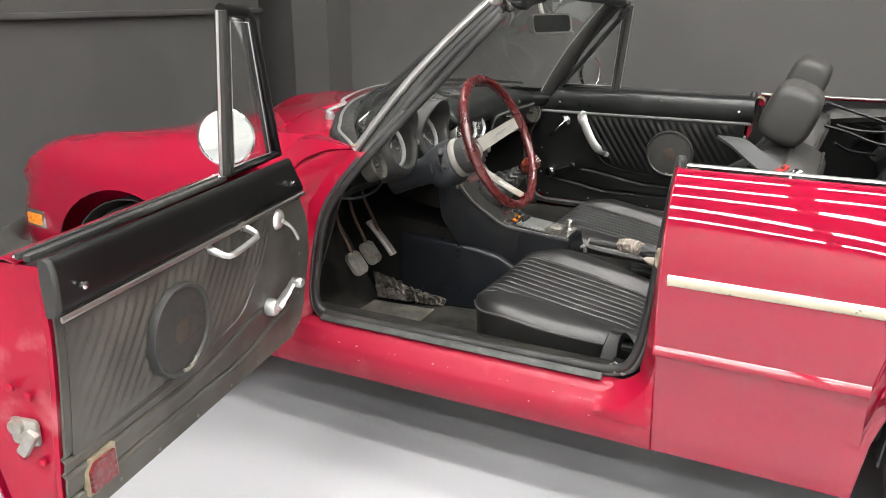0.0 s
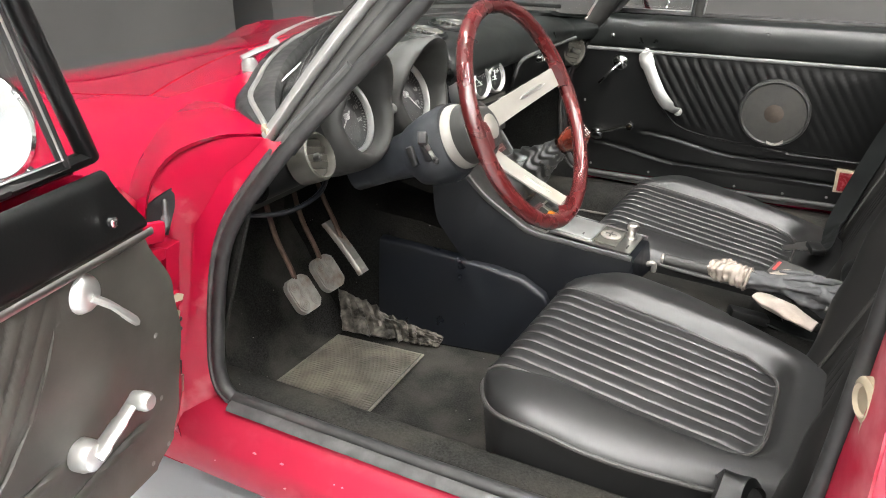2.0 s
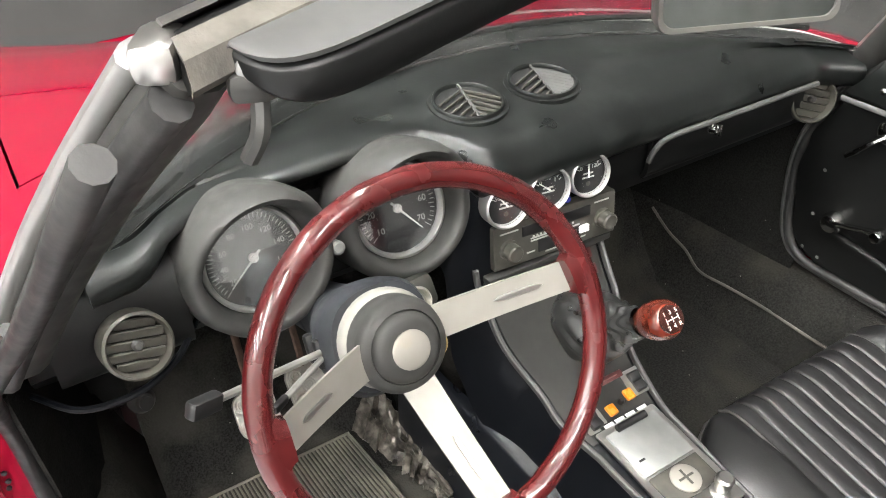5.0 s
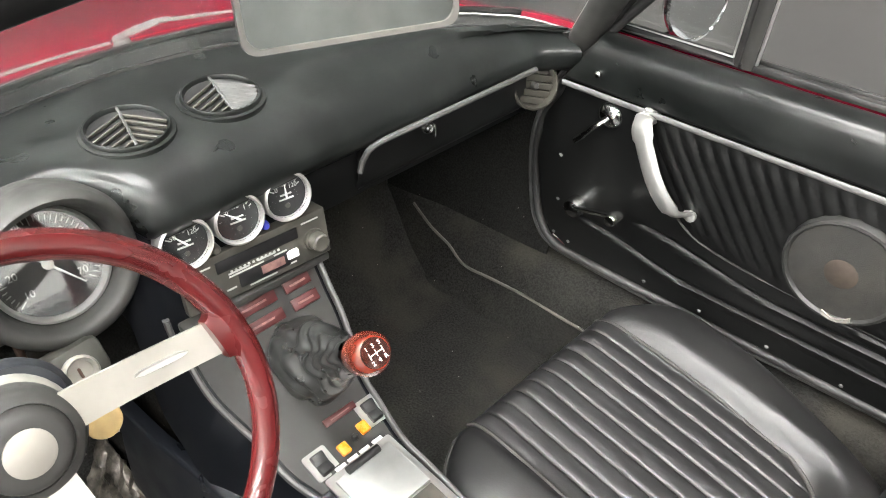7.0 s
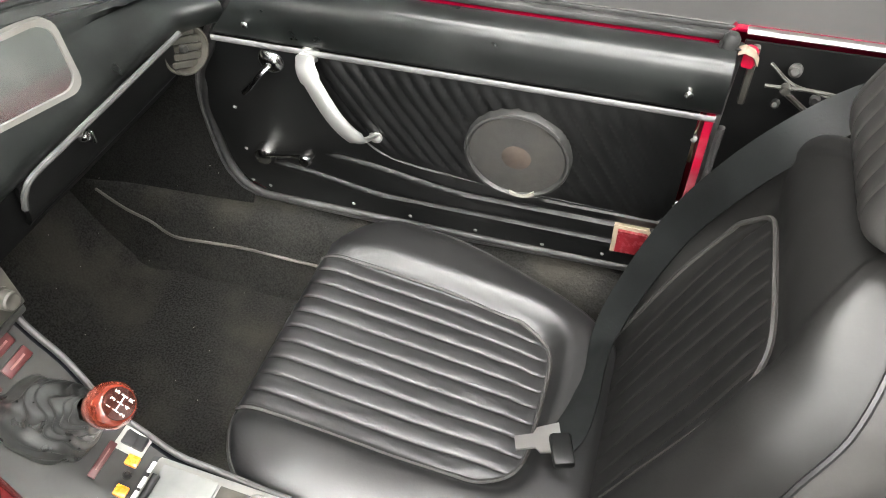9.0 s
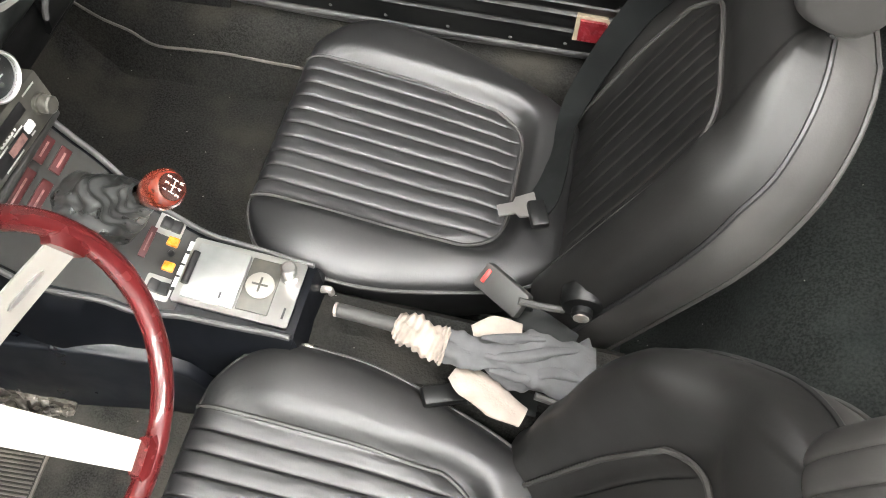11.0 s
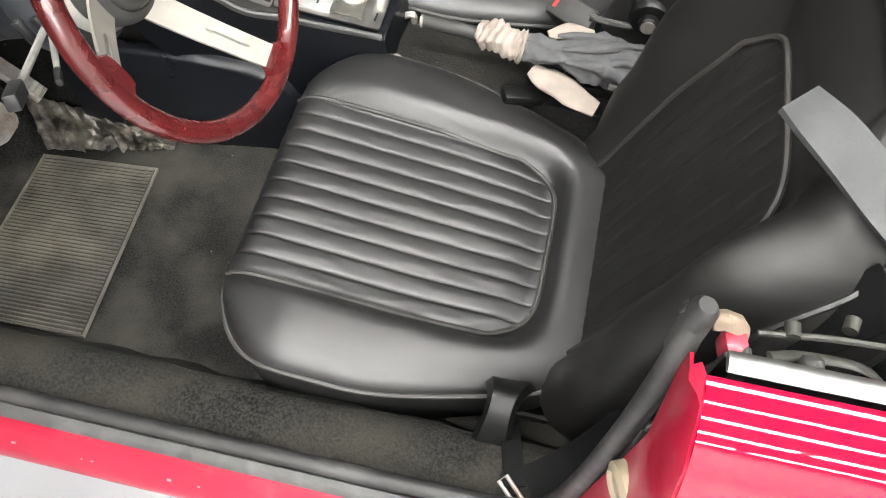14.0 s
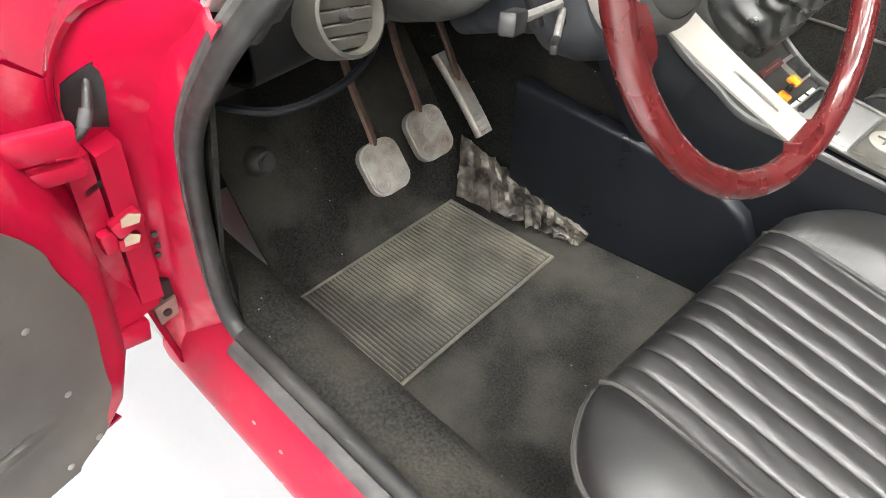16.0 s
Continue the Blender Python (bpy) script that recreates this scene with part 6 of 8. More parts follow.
for s in (-1, 1):
    bm = bm_()
    edge = [Vector((p.x + 0.002, s * (con_half(p.x) + 0.001), p.z + 0.002)) for p in prof if p.z < 0.66]
    tube(bm, edge, 0.0062, seg=8, flat=0.7, up=(0, 1, 0))
    part("console_piping", bm, TRIM_GREY, console, "grey edging along the console")


def con_at(x):
    """The console's top at x: its height and the slope along it."""
    best = min(range(len(prof) - 1), key=lambda i: abs(prof[i].x - x) + abs(prof[i + 1].x - x) if prof[i].z < 0.78 else 9)
    a, b = prof[best], prof[best + 1]
    t = clamp((x - a.x) / (b.x - a.x + 1e-9), 0, 1)
    d = (b - a).normalized()
    return a.lerp(b, t), Vector((-d.z, 0, d.x)) if d.x > 0 else Vector((1, 0, 0))


def con_pose(x, y, lift=0.0):
    """A pose on the console's top; its x axis runs to the passenger's side, its y axis forward."""
    p, n = con_at(x)
    return facing(Vector((p.x, y, p.z)) + n * lift, n, (-1, 0, 0.0))


for y, texts, needle in ((-0.070, ("50", "90", "120"), -40), (0.002, ("0", "1/2", "1"), -52), (0.074, ("0", "60", "120"), 0)):
    f = facing((-0.186, y, 0.757), (1.0, -0.12, 0.14))
    bm = bm_()
    lathe(bm, [(0.0335, -0.03), (0.0335, 0.010), (0.0330, 0.014), (0.0305, 0.016), (0.0285, 0.013), (0.0285, 0.004)], f, seg=40, caps=False)
    g = part("gauge", bm, SATIN, console, "small round black gauge with a chrome ring")
    bm = bm_()
    lathe(bm, [(0.029, 0.002), (0.029, 0.005), (0, 0.005)], f, seg=32)
    part("gauge_face", bm, BLACK_FACE, g, "black gauge face with white marks")
    ff = f @ Matrix.Translation((0, 0, 0.0055))
    ticks(g, ff, 0.020, 0.024, -60, 60, 9, 0.0014)
    for tx, a in zip(texts, (-48, 0, 48)):
        words("numeral", tx, DIAL_INK, g, ff @ Matrix.Translation((0.0155 * math.sin(radians(a)), 0.0155 * math.cos(radians(a)), 0)), 0.0082, 0.0003)
    for w, yy in ((0.016, 0.0015), (0.020, -0.0045)):
        bm = bm_()
        box(bm, (0, yy, 0.0004), (w, 0.0022, 0.0006))
        part("legend_bar", bm, DIAL_INK, g, m=ff)
    bm = bm_()
    lathe(bm, [(0.0035, 0), (0.0035, 0.001), (0, 0.001)], ff @ Matrix.Translation((0, -0.014, 0)), seg=14)
    part("gauge_badge", bm, RADIO_GREY, g)
    bm = bm_()
    a = radians(needle)
    tube(bm, [ff @ Vector((-0.004 * math.sin(a), -0.004 * math.cos(a), 0.002)), ff @ Vector((0.019 * math.sin(a), 0.019 * math.cos(a), 0.002))], [0.0014, 0.0006], seg=6)
    part("gauge_needle", bm, WHITE_INK, g, "white needle")
    bm = bm_()
    lathe(bm, [(0.0285, 0.009), (0.0285, 0.0105), (0, 0.011)], f, seg=32)
    gg = part("gauge_glass", bm, LENS_PLAIN, g, "clear gauge glass")
    gg.visible_shadow = False
for y in (-0.034, 0.038):
    bm = bm_()
    lathe(bm, [(0.0065, -0.008), (0.0065, 0.004), (0.004, 0.008), (0, 0.009)], facing((-0.184, y, 0.728), (1, -0.1, 0.1)), seg=14)
    part("warning_lamp", bm, BLUE_LENS if y > 0 else RADIO_GREY, console, "small jewelled warning lamp")

radio = thing("car_radio", (-0.20, 0.02, 0.645), "grey slot-in car radio with two knobs", "car radio")
RF = facing((-0.183, 0.020, 0.684), (1.0, -0.06, 0.12))
bm = bm_()
box(bm, (0, 0, -0.03), (0.212, 0.068, 0.074), bevel=0.003)
part("radio_case", bm, RADIO_GREY, radio, "grey metal radio fascia", m=RF)
for u in (-0.082, 0.082):
    bm = bm_()
    lathe(bm, [(0.015, 0.006), (0.015, 0.012), (0.0125, 0.013), (0.0125, 0.026), (0.010, 0.028), (0.006, 0.027), (0, 0.027)], RF @ Matrix.Translation((u, -0.004, 0)), seg=24)
    part("radio_knob", bm, RADIO_GREY, radio, "worn grey radio knob")
bm = bm_()
box(bm, (0, 0.016, 0.0075), (0.118, 0.016, 0.003), bevel=0.001)
part("tape_slot", bm, BLACK_FACE, radio, "black cassette slot", m=RF)
bm = bm_()
box(bm, (0.004, -0.014, 0.0080), (0.074, 0.020, 0.003), bevel=0.001)
scale = part("tuner_scale", bm, BLACK_FACE, radio, "black tuning scale window", m=RF)
bm = bm_()
box(bm, (0.016, -0.013, 0.0098), (0.034, 0.012, 0.001))
part("display", bm, DISPLAY, scale, "faded pink display", m=RF)
for k in range(12):
    bm = bm_()
    box(bm, (-0.040 + 0.0062 * k, 0.0035, 0.0075), (0.0032, 0.0032, 0.002), bevel=0.0005, seg=1)
    part("station_mark", bm, DIAL_INK, radio, m=RF)
bm = bm_()
box(bm, (0.046, -0.010, 0.0095), (0.017, 0.011, 0.006), bevel=0.0012)
part("push_button", bm, WHITE_INK, radio, "white push button", m=RF)
for u, v, w in ((-0.03, 0.001, 0.03), (0.01, 0.002, 0.025), (-0.02, -0.003, 0.05), (0.03, -0.002, 0.02), (-0.08, 0.022, 0.03), (0.08, 0.024, 0.026), (-0.045, -0.02, 0.014), (0.0, -0.027, 0.04), (0.045, -0.024, 0.012)):
    bm = bm_()
    box(bm, (u, v, 0.0072), (w, 0.0022, 0.0008))
    part("legend_bar", bm, DIAL_INK, radio, m=RF)
bm = bm_()
box(bm, (-0.186, 0.012, 0.640), (0.03, 0.225, 0.012), bevel=0.003)
part("radio_shelf", bm, PLASTIC, console, "black bar under the radio")

# face plate with switches, legends, alloy plate
bm = bm_()
rows = []
for p in prof:
    if p.z < 0.64 and p.x < 0.03:
        w = con_half(p.x) - 0.008
        rows.append([Vector((p.x, w * v, p.z)) + con_at(p.x)[1] * 0.0015 for v in (-1, -0.5, 0, 0.5, 1)])
loft(bm, rows)
solid(bm, 0.003)
part("face_plate", bm, FACE_GREY, console, "dusty grey console face plate")
for x, y, w, h in ((-0.177, -0.006, 0.078, 0.019), (-0.161, -0.007, 0.078, 0.019), (-0.177, 0.068, 0.042, 0.019), (-0.161, 0.068, 0.042, 0.019), (-0.048, 0.025, 0.052, 0.012)):
    bm = bm_()
    box(bm, (0, 0, 0.002), (w, h * 0.86, 0.005), bevel=0.001)
    leg = part("warning_legend", bm, RED_PLASTIC, console, "dull red warning legend", m=con_pose(x, y))
    bm = bm_()
    box(bm, (0, 0, 0.0048), (w * 0.6, h * 0.15, 0.001))
    part("legend_bar", bm, DISPLAY, leg, m=con_pose(x, y))
for x, y in ((-0.030, 0.064), (-0.012, -0.036)):
    bm = bm_()
    prism(bm, rounded(0.036, 0.040, 0.004), con_pose(x, y), 0.004)
    sw = part("rocker_switch", bm, CHROME_DULL, console, "black rocker switch in a bright frame")
    bm = bm_()
    box(bm, (0, 0.006, 0.006), (0.019, 0.016, 0.010), Matrix.Rotation(radians(18), 3, "X"), bevel=0.002)
    box(bm, (0, -0.009, 0.005), (0.019, 0.015, 0.010), Matrix.Rotation(radians(-14), 3, "X"), bevel=0.002)
    part("rocker", bm, BLACK_FACE, sw, "black rocker", m=con_pose(x, y))
for x, y in ((-0.018, 0.040), (-0.010, 0.000)):
    bm = bm_()
    box(bm, (0, 0, 0.003), (0.015, 0.017, 0.007), bevel=0.002)
    part("amber_lens", bm, ORANGE, console, "square amber tell-tale lens", m=con_pose(x, y))
bm = bm_()
lathe(bm, [(0.005, 0), (0.005, 0.006), (0.003, 0.010), (0, 0.010)], con_pose(-0.014, 0.021), seg=12)
part("small_button", bm, BLACK_FACE, console)
bm = bm_()
prism(bm, rounded(0.092, 0.013, 0.003), con_pose(0.008, 0.012), 0.003)
lg = part("legend_strip", bm, BLACK_FACE, console, "black strip with white legends")
for u in (-0.032, -0.012, 0.008, 0.030):
    bm = bm_()
    box(bm, (u, 0, 0.0034), (0.016, 0.006, 0.0008))
    part("legend_bar", bm, WHITE_INK, lg, m=con_pose(0.008, 0.012))
PLATE = con_pose(0.098, 0.003, 0.005)
bm = bm_()
prism(bm, rounded(0.108, 0.172, 0.004), PLATE, 0.004)
plate = part("alloy_plate", bm, CHROME_DULL, console, "bright metal plate over the console")
bm = bm_()
box(bm, (0, 0.036, 0.0055), (0.090, 0.078, 0.006), bevel=0.002)
part("ashtray_lid", bm, ASH, plate, "scuffed alloy ashtray lid", m=PLATE)
bm = bm_()
tube(bm, [(-0.026, 0.074, 0.012), (0.026, 0.074, 0.012)], 0.0055, seg=10)
part("ashtray_lip", bm, BLACK_FACE, plate, "black finger grip", m=PLATE)
bm = bm_()
box(bm, (0, -0.030, 0.0055), (0.086, 0.048, 0.005), bevel=0.002)
part("badge_panel", bm, RADIO_GREY, plate, "grey badge panel", m=PLATE)
bm = bm_()
lathe(bm, [(0.021, 0.007), (0.021, 0.010), (0.019, 0.0115), (0.0, 0.0115)], PLATE @ Matrix.Translation((0, -0.030, 0)), seg=32)
badge = part("round_badge", bm, ALU, plate, "round silver badge")
bm = bm_()
box(bm, (0, -0.030, 0.012), (0.003, 0.024, 0.001))
box(bm, (0, -0.030, 0.0121), (0.024, 0.003, 0.001))
part("badge_cross", bm, RADIO_GREY, badge, m=PLATE)
bm = bm_()
lathe(bm, [(0.013, 0.003), (0.013, 0.008), (0.009, 0.010), (0.009, 0.022), (0.012, 0.024), (0.012, 0.034), (0.009, 0.037), (0, 0.037)], PLATE @ Matrix.Translation((0.026, -0.066, 0)), seg=24)
part("cigar_lighter", bm, CHROME_DULL, plate, "chrome cigar lighter")
for u, v, w in ((-0.030, 0.02, 0.01), (-0.034, -0.076, 0.018)):
    bm = bm_()
    box(bm, (u, v, 0.009), (w, 0.003, 0.0008))
    part("legend_bar", bm, BLACK_FACE, plate, m=PLATE)
for y in (-0.05, 0.05):
    bm = bm_()
    tube(bm, spline([(0.198, y, 0.40), (0.213, y, 0.405), (0.213, y * 1.1, 0.385)], 4), 0.006, seg=8)
    part("console_screw", bm, STEEL, console, "bare metal bracket")

# gear lever in its leather gaiter
lever = thing("gear_lever", (-0.08, 0.02, 0.52), "gear lever with a varnished wooden knob and a black leather gaiter", "gear lever")
base, tipp = Vector((-0.116, 0.032, 0.540)), Vector((0.012, 0.018, 0.648))
axis = (tipp - base)
bm = bm_()
rows = []
gm = facing(base, axis.normalized(), (-1, 0, 0.3))
for i in range(50):
    t = i / 49
    rad = 0.043 * (1 - t) ** 1.2 + 0.0185
    row = []
    for k in range(72):
        a = 2 * math.pi * k / 72
        n = noise.noise((math.cos(a) * 1.3 + 3, math.sin(a) * 1.3, t * 2.6))
        rings = math.sin(2 * math.pi * (6.2 * t + 0.22 * math.sin(2 * a + 1) + 0.16 * math.sin(5 * a) + 0.9 * n)) * ramp(t, [(0.12, 0.0), (0.4, 1.0), (0.9, 1.0), (1.0, 0.3)])
        drape = (abs(math.sin(2.5 * a + 3 * n)) - 0.5) * ramp(t, [(0.0, 0.4), (0.15, 1.0), (0.5, 0.0)])
        fold = 1 + 0.12 * n + 0.09 * rings + 0.14 * drape
        row.append(gm @ Vector((rad * fold * 0.9 * math.cos(a), rad * fold * 1.05 * math.sin(a), axis.length * (t * 0.93 + 0.05 * n * math.sin(math.pi * t)))))
    rows.append(row)
loft(bm, rows, closed=True)
part("gaiter", bm, GAITER, lever, "creased black leather gaiter", sharp=80)
bm = bm_()
tube(bm, [base + axis * 0.3, tipp], 0.008, seg=10)
part("lever_rod", bm, STEEL, lever)
km = facing(tipp, axis.normalized(), (-1, 0, 0.4))
bm = bm_()
lathe(bm, [(0.012, -0.012), (0.019, -0.004), (0.0245, 0.012), (0.0265, 0.028), (0.025, 0.042), (0.0195, 0.050), (0.0185, 0.0505), (0.0, 0.0515)], km, seg=32)
knob = part("knob", bm, WOOD_KNOB, lever, "varnished reddish wooden knob")
bm = bm_()
lathe(bm, [(0.0182, 0.0500), (0.0175, 0.0530), (0.0, 0.0545)], km, seg=28)
part("knob_disc", bm, KNOB_TOP, knob, "dark varnished top with the white shift pattern")
kt = km @ Matrix.Translation((0, 0, 0.0545)) @ Matrix.Rotation(radians(0), 4, "Z")
bm = bm_()
box(bm, (0, 0, 0), (0.018, 0.0012, 0.0008))
for u in (-0.009, 0.0, 0.009):
    box(bm, (u, 0, 0), (0.0009, 0.008, 0.0008))
part("shift_lines", bm, WHITE_INK, knob, m=kt)
for tx, u, v in (("1", -0.009, 0.009), ("3", 0, 0.009), ("5", 0.009, 0.009), ("2", -0.009, -0.009), ("4", 0, -0.009), ("R", 0.009, -0.009)):
    words("numeral", tx, WHITE_INK, knob, kt @ Matrix.Translation((u, v, 0)), 0.0075, 0.0004)

# handbrake under a draped driving glove and cloth
brake = thing("handbrake", (0.45, 0.0, 0.37), "black handbrake lever between the seats", "handbrake")
bm = bm_()
tube(bm, spline([(0.244, 0.004, 0.440), (0.33, 0.0, 0.437), (0.42, -0.002, 0.425), (0.55, -0.004, 0.385), (0.62, -0.004, 0.37)], 5), [0.011] * 6 + [0.012] * 9 + [0.010] * 6, seg=12)
part("lever", bm, PLASTIC, brake, "dark grey lever grip")
bm = bm_()
lathe(bm, [(0.011, 0), (0.011, 0.004), (0.006, 0.006), (0, 0.006)], facing((0.243, 0.004, 0.440), (-1, 0, 0)), seg=12)
part("release_button", bm, STEEL, brake)
bm = bm_()
box(bm, (0.55, -0.004, 0.372), (0.14, 0.05, 0.03), bevel=0.01)
part("lever_base", bm, VINYL, brake)


def crumple(bm, path, radii, seed, amount=0.35, seg=36, flat=0.6, gather=0.0):
    """A crumpled sleeve of cloth along a path."""
    p = spline(path, 14)
    rows = []
    n = len(p)
    for i in range(n):
        t = i / (n - 1)
        d = (p[min(i + 1, n - 1)] - p[max(i - 1, 0)]).normalized()
        s = d.cross(Vector((0, 0, 1))).normalized()
        u = s.cross(d)
        j = t * (len(radii) - 1)
        r = radii[int(j)] + (radii[min(int(j) + 1, len(radii) - 1)] - radii[int(j)]) * (j - int(j))
        row = []
        for k in range(seg):
            a = 2 * math.pi * k / seg
            q = 1 + amount * noise.noise((seed + i * 0.07, math.cos(a) * 1.6, math.sin(a) * 1.6)) + 0.07 * math.sin(3 * a + i * 0.2 + seed) + gather * math.sin(i * 0.9 + 1.5 * math.sin(a + seed))
            row.append(p[i] + s * (r * q * math.cos(a)) + u * (r * flat * q * math.sin(a)))
        rows.append(row)
    loft(bm, rows, closed=True, caps=True)


glove = thing("driving_glove", (0.40, -0.02, 0.42), "pale suede and grey cloth cover bunched over the handbrake", "cover")
bm = bm_()
crumple(bm, [(0.338, -0.003, 0.443), (0.350, -0.006, 0.446), (0.372, -0.012, 0.446), (0.398, -0.018, 0.444), (0.412, -0.020, 0.442)], [0.017, 0.027, 0.024, 0.027, 0.026], 1.0, 0.42, flat=0.75, gather=0.09)
part("suede_cuff", bm, SKIN_CLOTH, glove, "crumpled pale suede cuff", sharp=70)
bm = bm_()
tube(bm, [(0.408 + 0.004 * math.sin(a), -0.020 + 0.027 * math.cos(a), 0.442 + 0.020 * math.sin(a)) for a in [2 * math.pi * k / 28 for k in range(28)]], 0.0028, seg=6, closed=True)
part("cuff_hem", bm, SKIN_CLOTH, glove, "stitched hem of the cuff")
bm = bm_()
crumple(bm, [(0.408, -0.020, 0.442), (0.45, -0.022, 0.444), (0.50, -0.020, 0.444), (0.55, -0.016, 0.434), (0.62, -0.010, 0.414)], [0.024, 0.027, 0.034, 0.042, 0.050], 4.0, 0.55, gather=0.05)
part("grey_sleeve", bm, GREY_CLOTH, glove, "creased dark grey cloth sleeve", sharp=70)
for k, (path, r) in enumerate(((((0.47, -0.030, 0.462), (0.51, -0.026, 0.468), (0.56, -0.004, 0.462), (0.60, 0.014, 0.448)), 0.0085), (((0.48, -0.046, 0.452), (0.53, -0.046, 0.456), (0.57, -0.030, 0.454), (0.61, -0.026, 0.440)), 0.0095), (((0.46, -0.004, 0.464), (0.50, 0.004, 0.464), (0.55, 0.018, 0.454)), 0.007))):
    bm = bm_()
    crumple(bm, path, [r * 0.4, r, r * 1.1, r * 0.5], 11.0 + k, 0.3, seg=16)
    part("cloth_fold", bm, GREY_CLOTH, glove, "raised crease in the cloth", sharp=70)
bm = bm_()
crumple(bm, [(0.430, -0.048, 0.426), (0.455, -0.060, 0.424), (0.495, -0.074, 0.416), (0.540, -0.086, 0.404)], [0.013, 0.022, 0.024, 0.016], 7.0, 0.22, flat=0.45)
part("suede_flap", bm, SKIN_CLOTH, glove, "pale suede flap", sharp=70)
bm = bm_()
crumple(bm, [(0.445, 0.012, 0.446), (0.475, 0.024, 0.448), (0.515, 0.026, 0.445)], [0.009, 0.017, 0.012], 9.0, 0.2, flat=0.5)
part("suede_tip", bm, SKIN_CLOTH, glove, "pale suede corner", sharp=70)

# ---- steering wheel and column ----
WHEEL_N = Vector((math.cos(radians(24)), 0, math.sin(radians(24))))
HUB = Vector((0.0, -0.323, 0.762))
wheel = thing("steering_wheel", HUB - WHEEL_N * 0.10, "three-spoke steering wheel with a varnished wooden rim", "steering wheel")
WF = facing(HUB, WHEEL_N)
RIM_C = WF @ Matrix.Translation((0, 0, 0.073))
R_RIM = 0.1805
SPOKES = (12.4, 180.0, -83.0)
bm = bm_()
ring, radii = [], []
for k in range(120):
    a = 2 * math.pi * k / 120
    ring.append(RIM_C @ Vector((R_RIM * math.cos(a), R_RIM * math.sin(a), 0)))
    radii.append(0.0128 + 0.0002 * math.sin(22 * a))
tube(bm, ring, radii, seg=14, closed=True)
rim = part("rim", bm, WOOD, wheel, "varnished mahogany rim")
for a in SPOKES:
    d = Vector((math.cos(radians(a)), math.sin(radians(a)), 0))
    t = Vector((-d.y, d.x, 0))
    bm = bm_()
    rows = []
    for i in range(9):
        f = i / 8
        r = 0.160 + 0.016 * f
        w = 0.020 + 0.020 * f ** 2
        rows.append([RIM_C @ (d * r + t * w * c + Vector((0, 0, 0.009 * s + 0.001))) for c, s in ((-1, -0.8), (-1, 0.8), (-0.5, 1.1), (0.5, 1.1), (1, 0.8), (1, -0.8), (0.5, -1.1), (-0.5, -1.1))])
    loft(bm, rows, closed=True, caps=True)
    part("rim_joint", bm, WOOD, rim, "wooden flare where a spoke enters the rim")
    bm = bm_()
    rows = []
    for i in range(13):
        f = i / 12
        r = 0.030 + 0.138 * f
        z = -0.030 + 0.103 * (f ** 1.15)
        w = 0.0205 - 0.004 * f
        rows.append([WF @ (d * r + t * w * c + Vector((0, 0, z + h))) for c, h in ((-1, 0.0), (1, 0.0), (1, 0.004), (-1, 0.004))])
    loft(bm, rows, closed=True, caps=True)
    spoke = part("spoke", bm, ALU, wheel, "flat brushed alloy spoke")
    bm = bm_()
    rows = []
    for i in range(9):
        f = 0.5 + 0.30 * i / 8
        r = 0.030 + 0.138 * f
        z = -0.030 + 0.103 * (f ** 1.15) + 0.0040
        w = 0.0038 * math.sqrt(max(0.02, 1 - (2 * i / 8 - 1) ** 6))
        rows.append([WF @ (d * r + t * w * c + Vector((0, 0, z + h))) for c, h in ((-1, -0.001), (-0.6, 0.0026), (0.6, 0.0026), (1, -0.001))])
    loft(bm, rows)
    part("spoke_rib", bm, CHROME_DULL, spoke, "raised pressing on the spoke")
bm = bm_()
lathe(bm, [(0.052, -0.048), (0.0528, -0.026), (0.0515, -0.018), (0.047, -0.0125), (0.0405, -0.010), (0.0395, -0.0125), (0.0385, -0.0095), (0.0365, -0.005), (0.031, -0.001), (0.0245, 0.0), (0.0, 0.001)], WF, seg=44)
hubp = part("hub", bm, PLASTIC, wheel, "black horn push")
bm = bm_()
lathe(bm, [(0.0215, -0.002), (0.0215, 0.002), (0.019, 0.0035), (0.0, 0.004)], WF, seg=32)
part("hub_badge", bm, ALU, hubp, "round silver hub badge")
bm = bm_()
lathe(bm, [(0.056, -0.068), (0.0565, -0.058), (0.054, -0.052), (0.05, -0.048)], WF, seg=40, caps=False)
part("hub_ring", bm, RING, wheel, "dull alloy ring behind the hub")
# column shroud
bm = bm_()
rows = []
for z, w, h, dz in ((-0.066, 0.060, 0.060, 0), (-0.085, 0.068, 0.066, -0.004), (-0.115, 0.066, 0.064, -0.006), (-0.145, 0.058, 0.056, -0.006), (-0.165, 0.042, 0.042, 0.0), (-0.23, 0.036, 0.036, 0.0), (-0.30, 0.034, 0.034, 0.0)):
    rows.append([WF @ Vector((w * (abs(math.cos(a)) ** 0.8) * (1 if math.cos(a) > 0 else -1), dz + h * (abs(math.sin(a)) ** 0.8) * (1 if math.sin(a) > 0 else -1), z)) for a in [2 * math.pi * k / 32 for k in range(32)]])
loft(bm, rows, closed=True, caps=True)
column = part("column_shroud", bm, SHROUD, wheel, "dark plastic column shroud")
for z in (-0.095, -0.125):
    bm = bm_()
    box(bm, (-0.066, 0.0, z), (0.012, 0.035, 0.014), bevel=0.004)
    part("stalk_slot", bm, BLACK_FACE, column, m=WF)
bm = bm_()
lathe(bm, [(0.019, -0.006), (0.020, 0.010), (0.017, 0.013), (0.015, 0.010), (0.0145, 0.004), (0, 0.004)], facing((-0.150, -0.232, 0.684), (0.85, 0.10, 0.5)), seg=28)
lock = part("ignition_lock", bm, ALU, column, "worn round ignition lock")
bm = bm_()
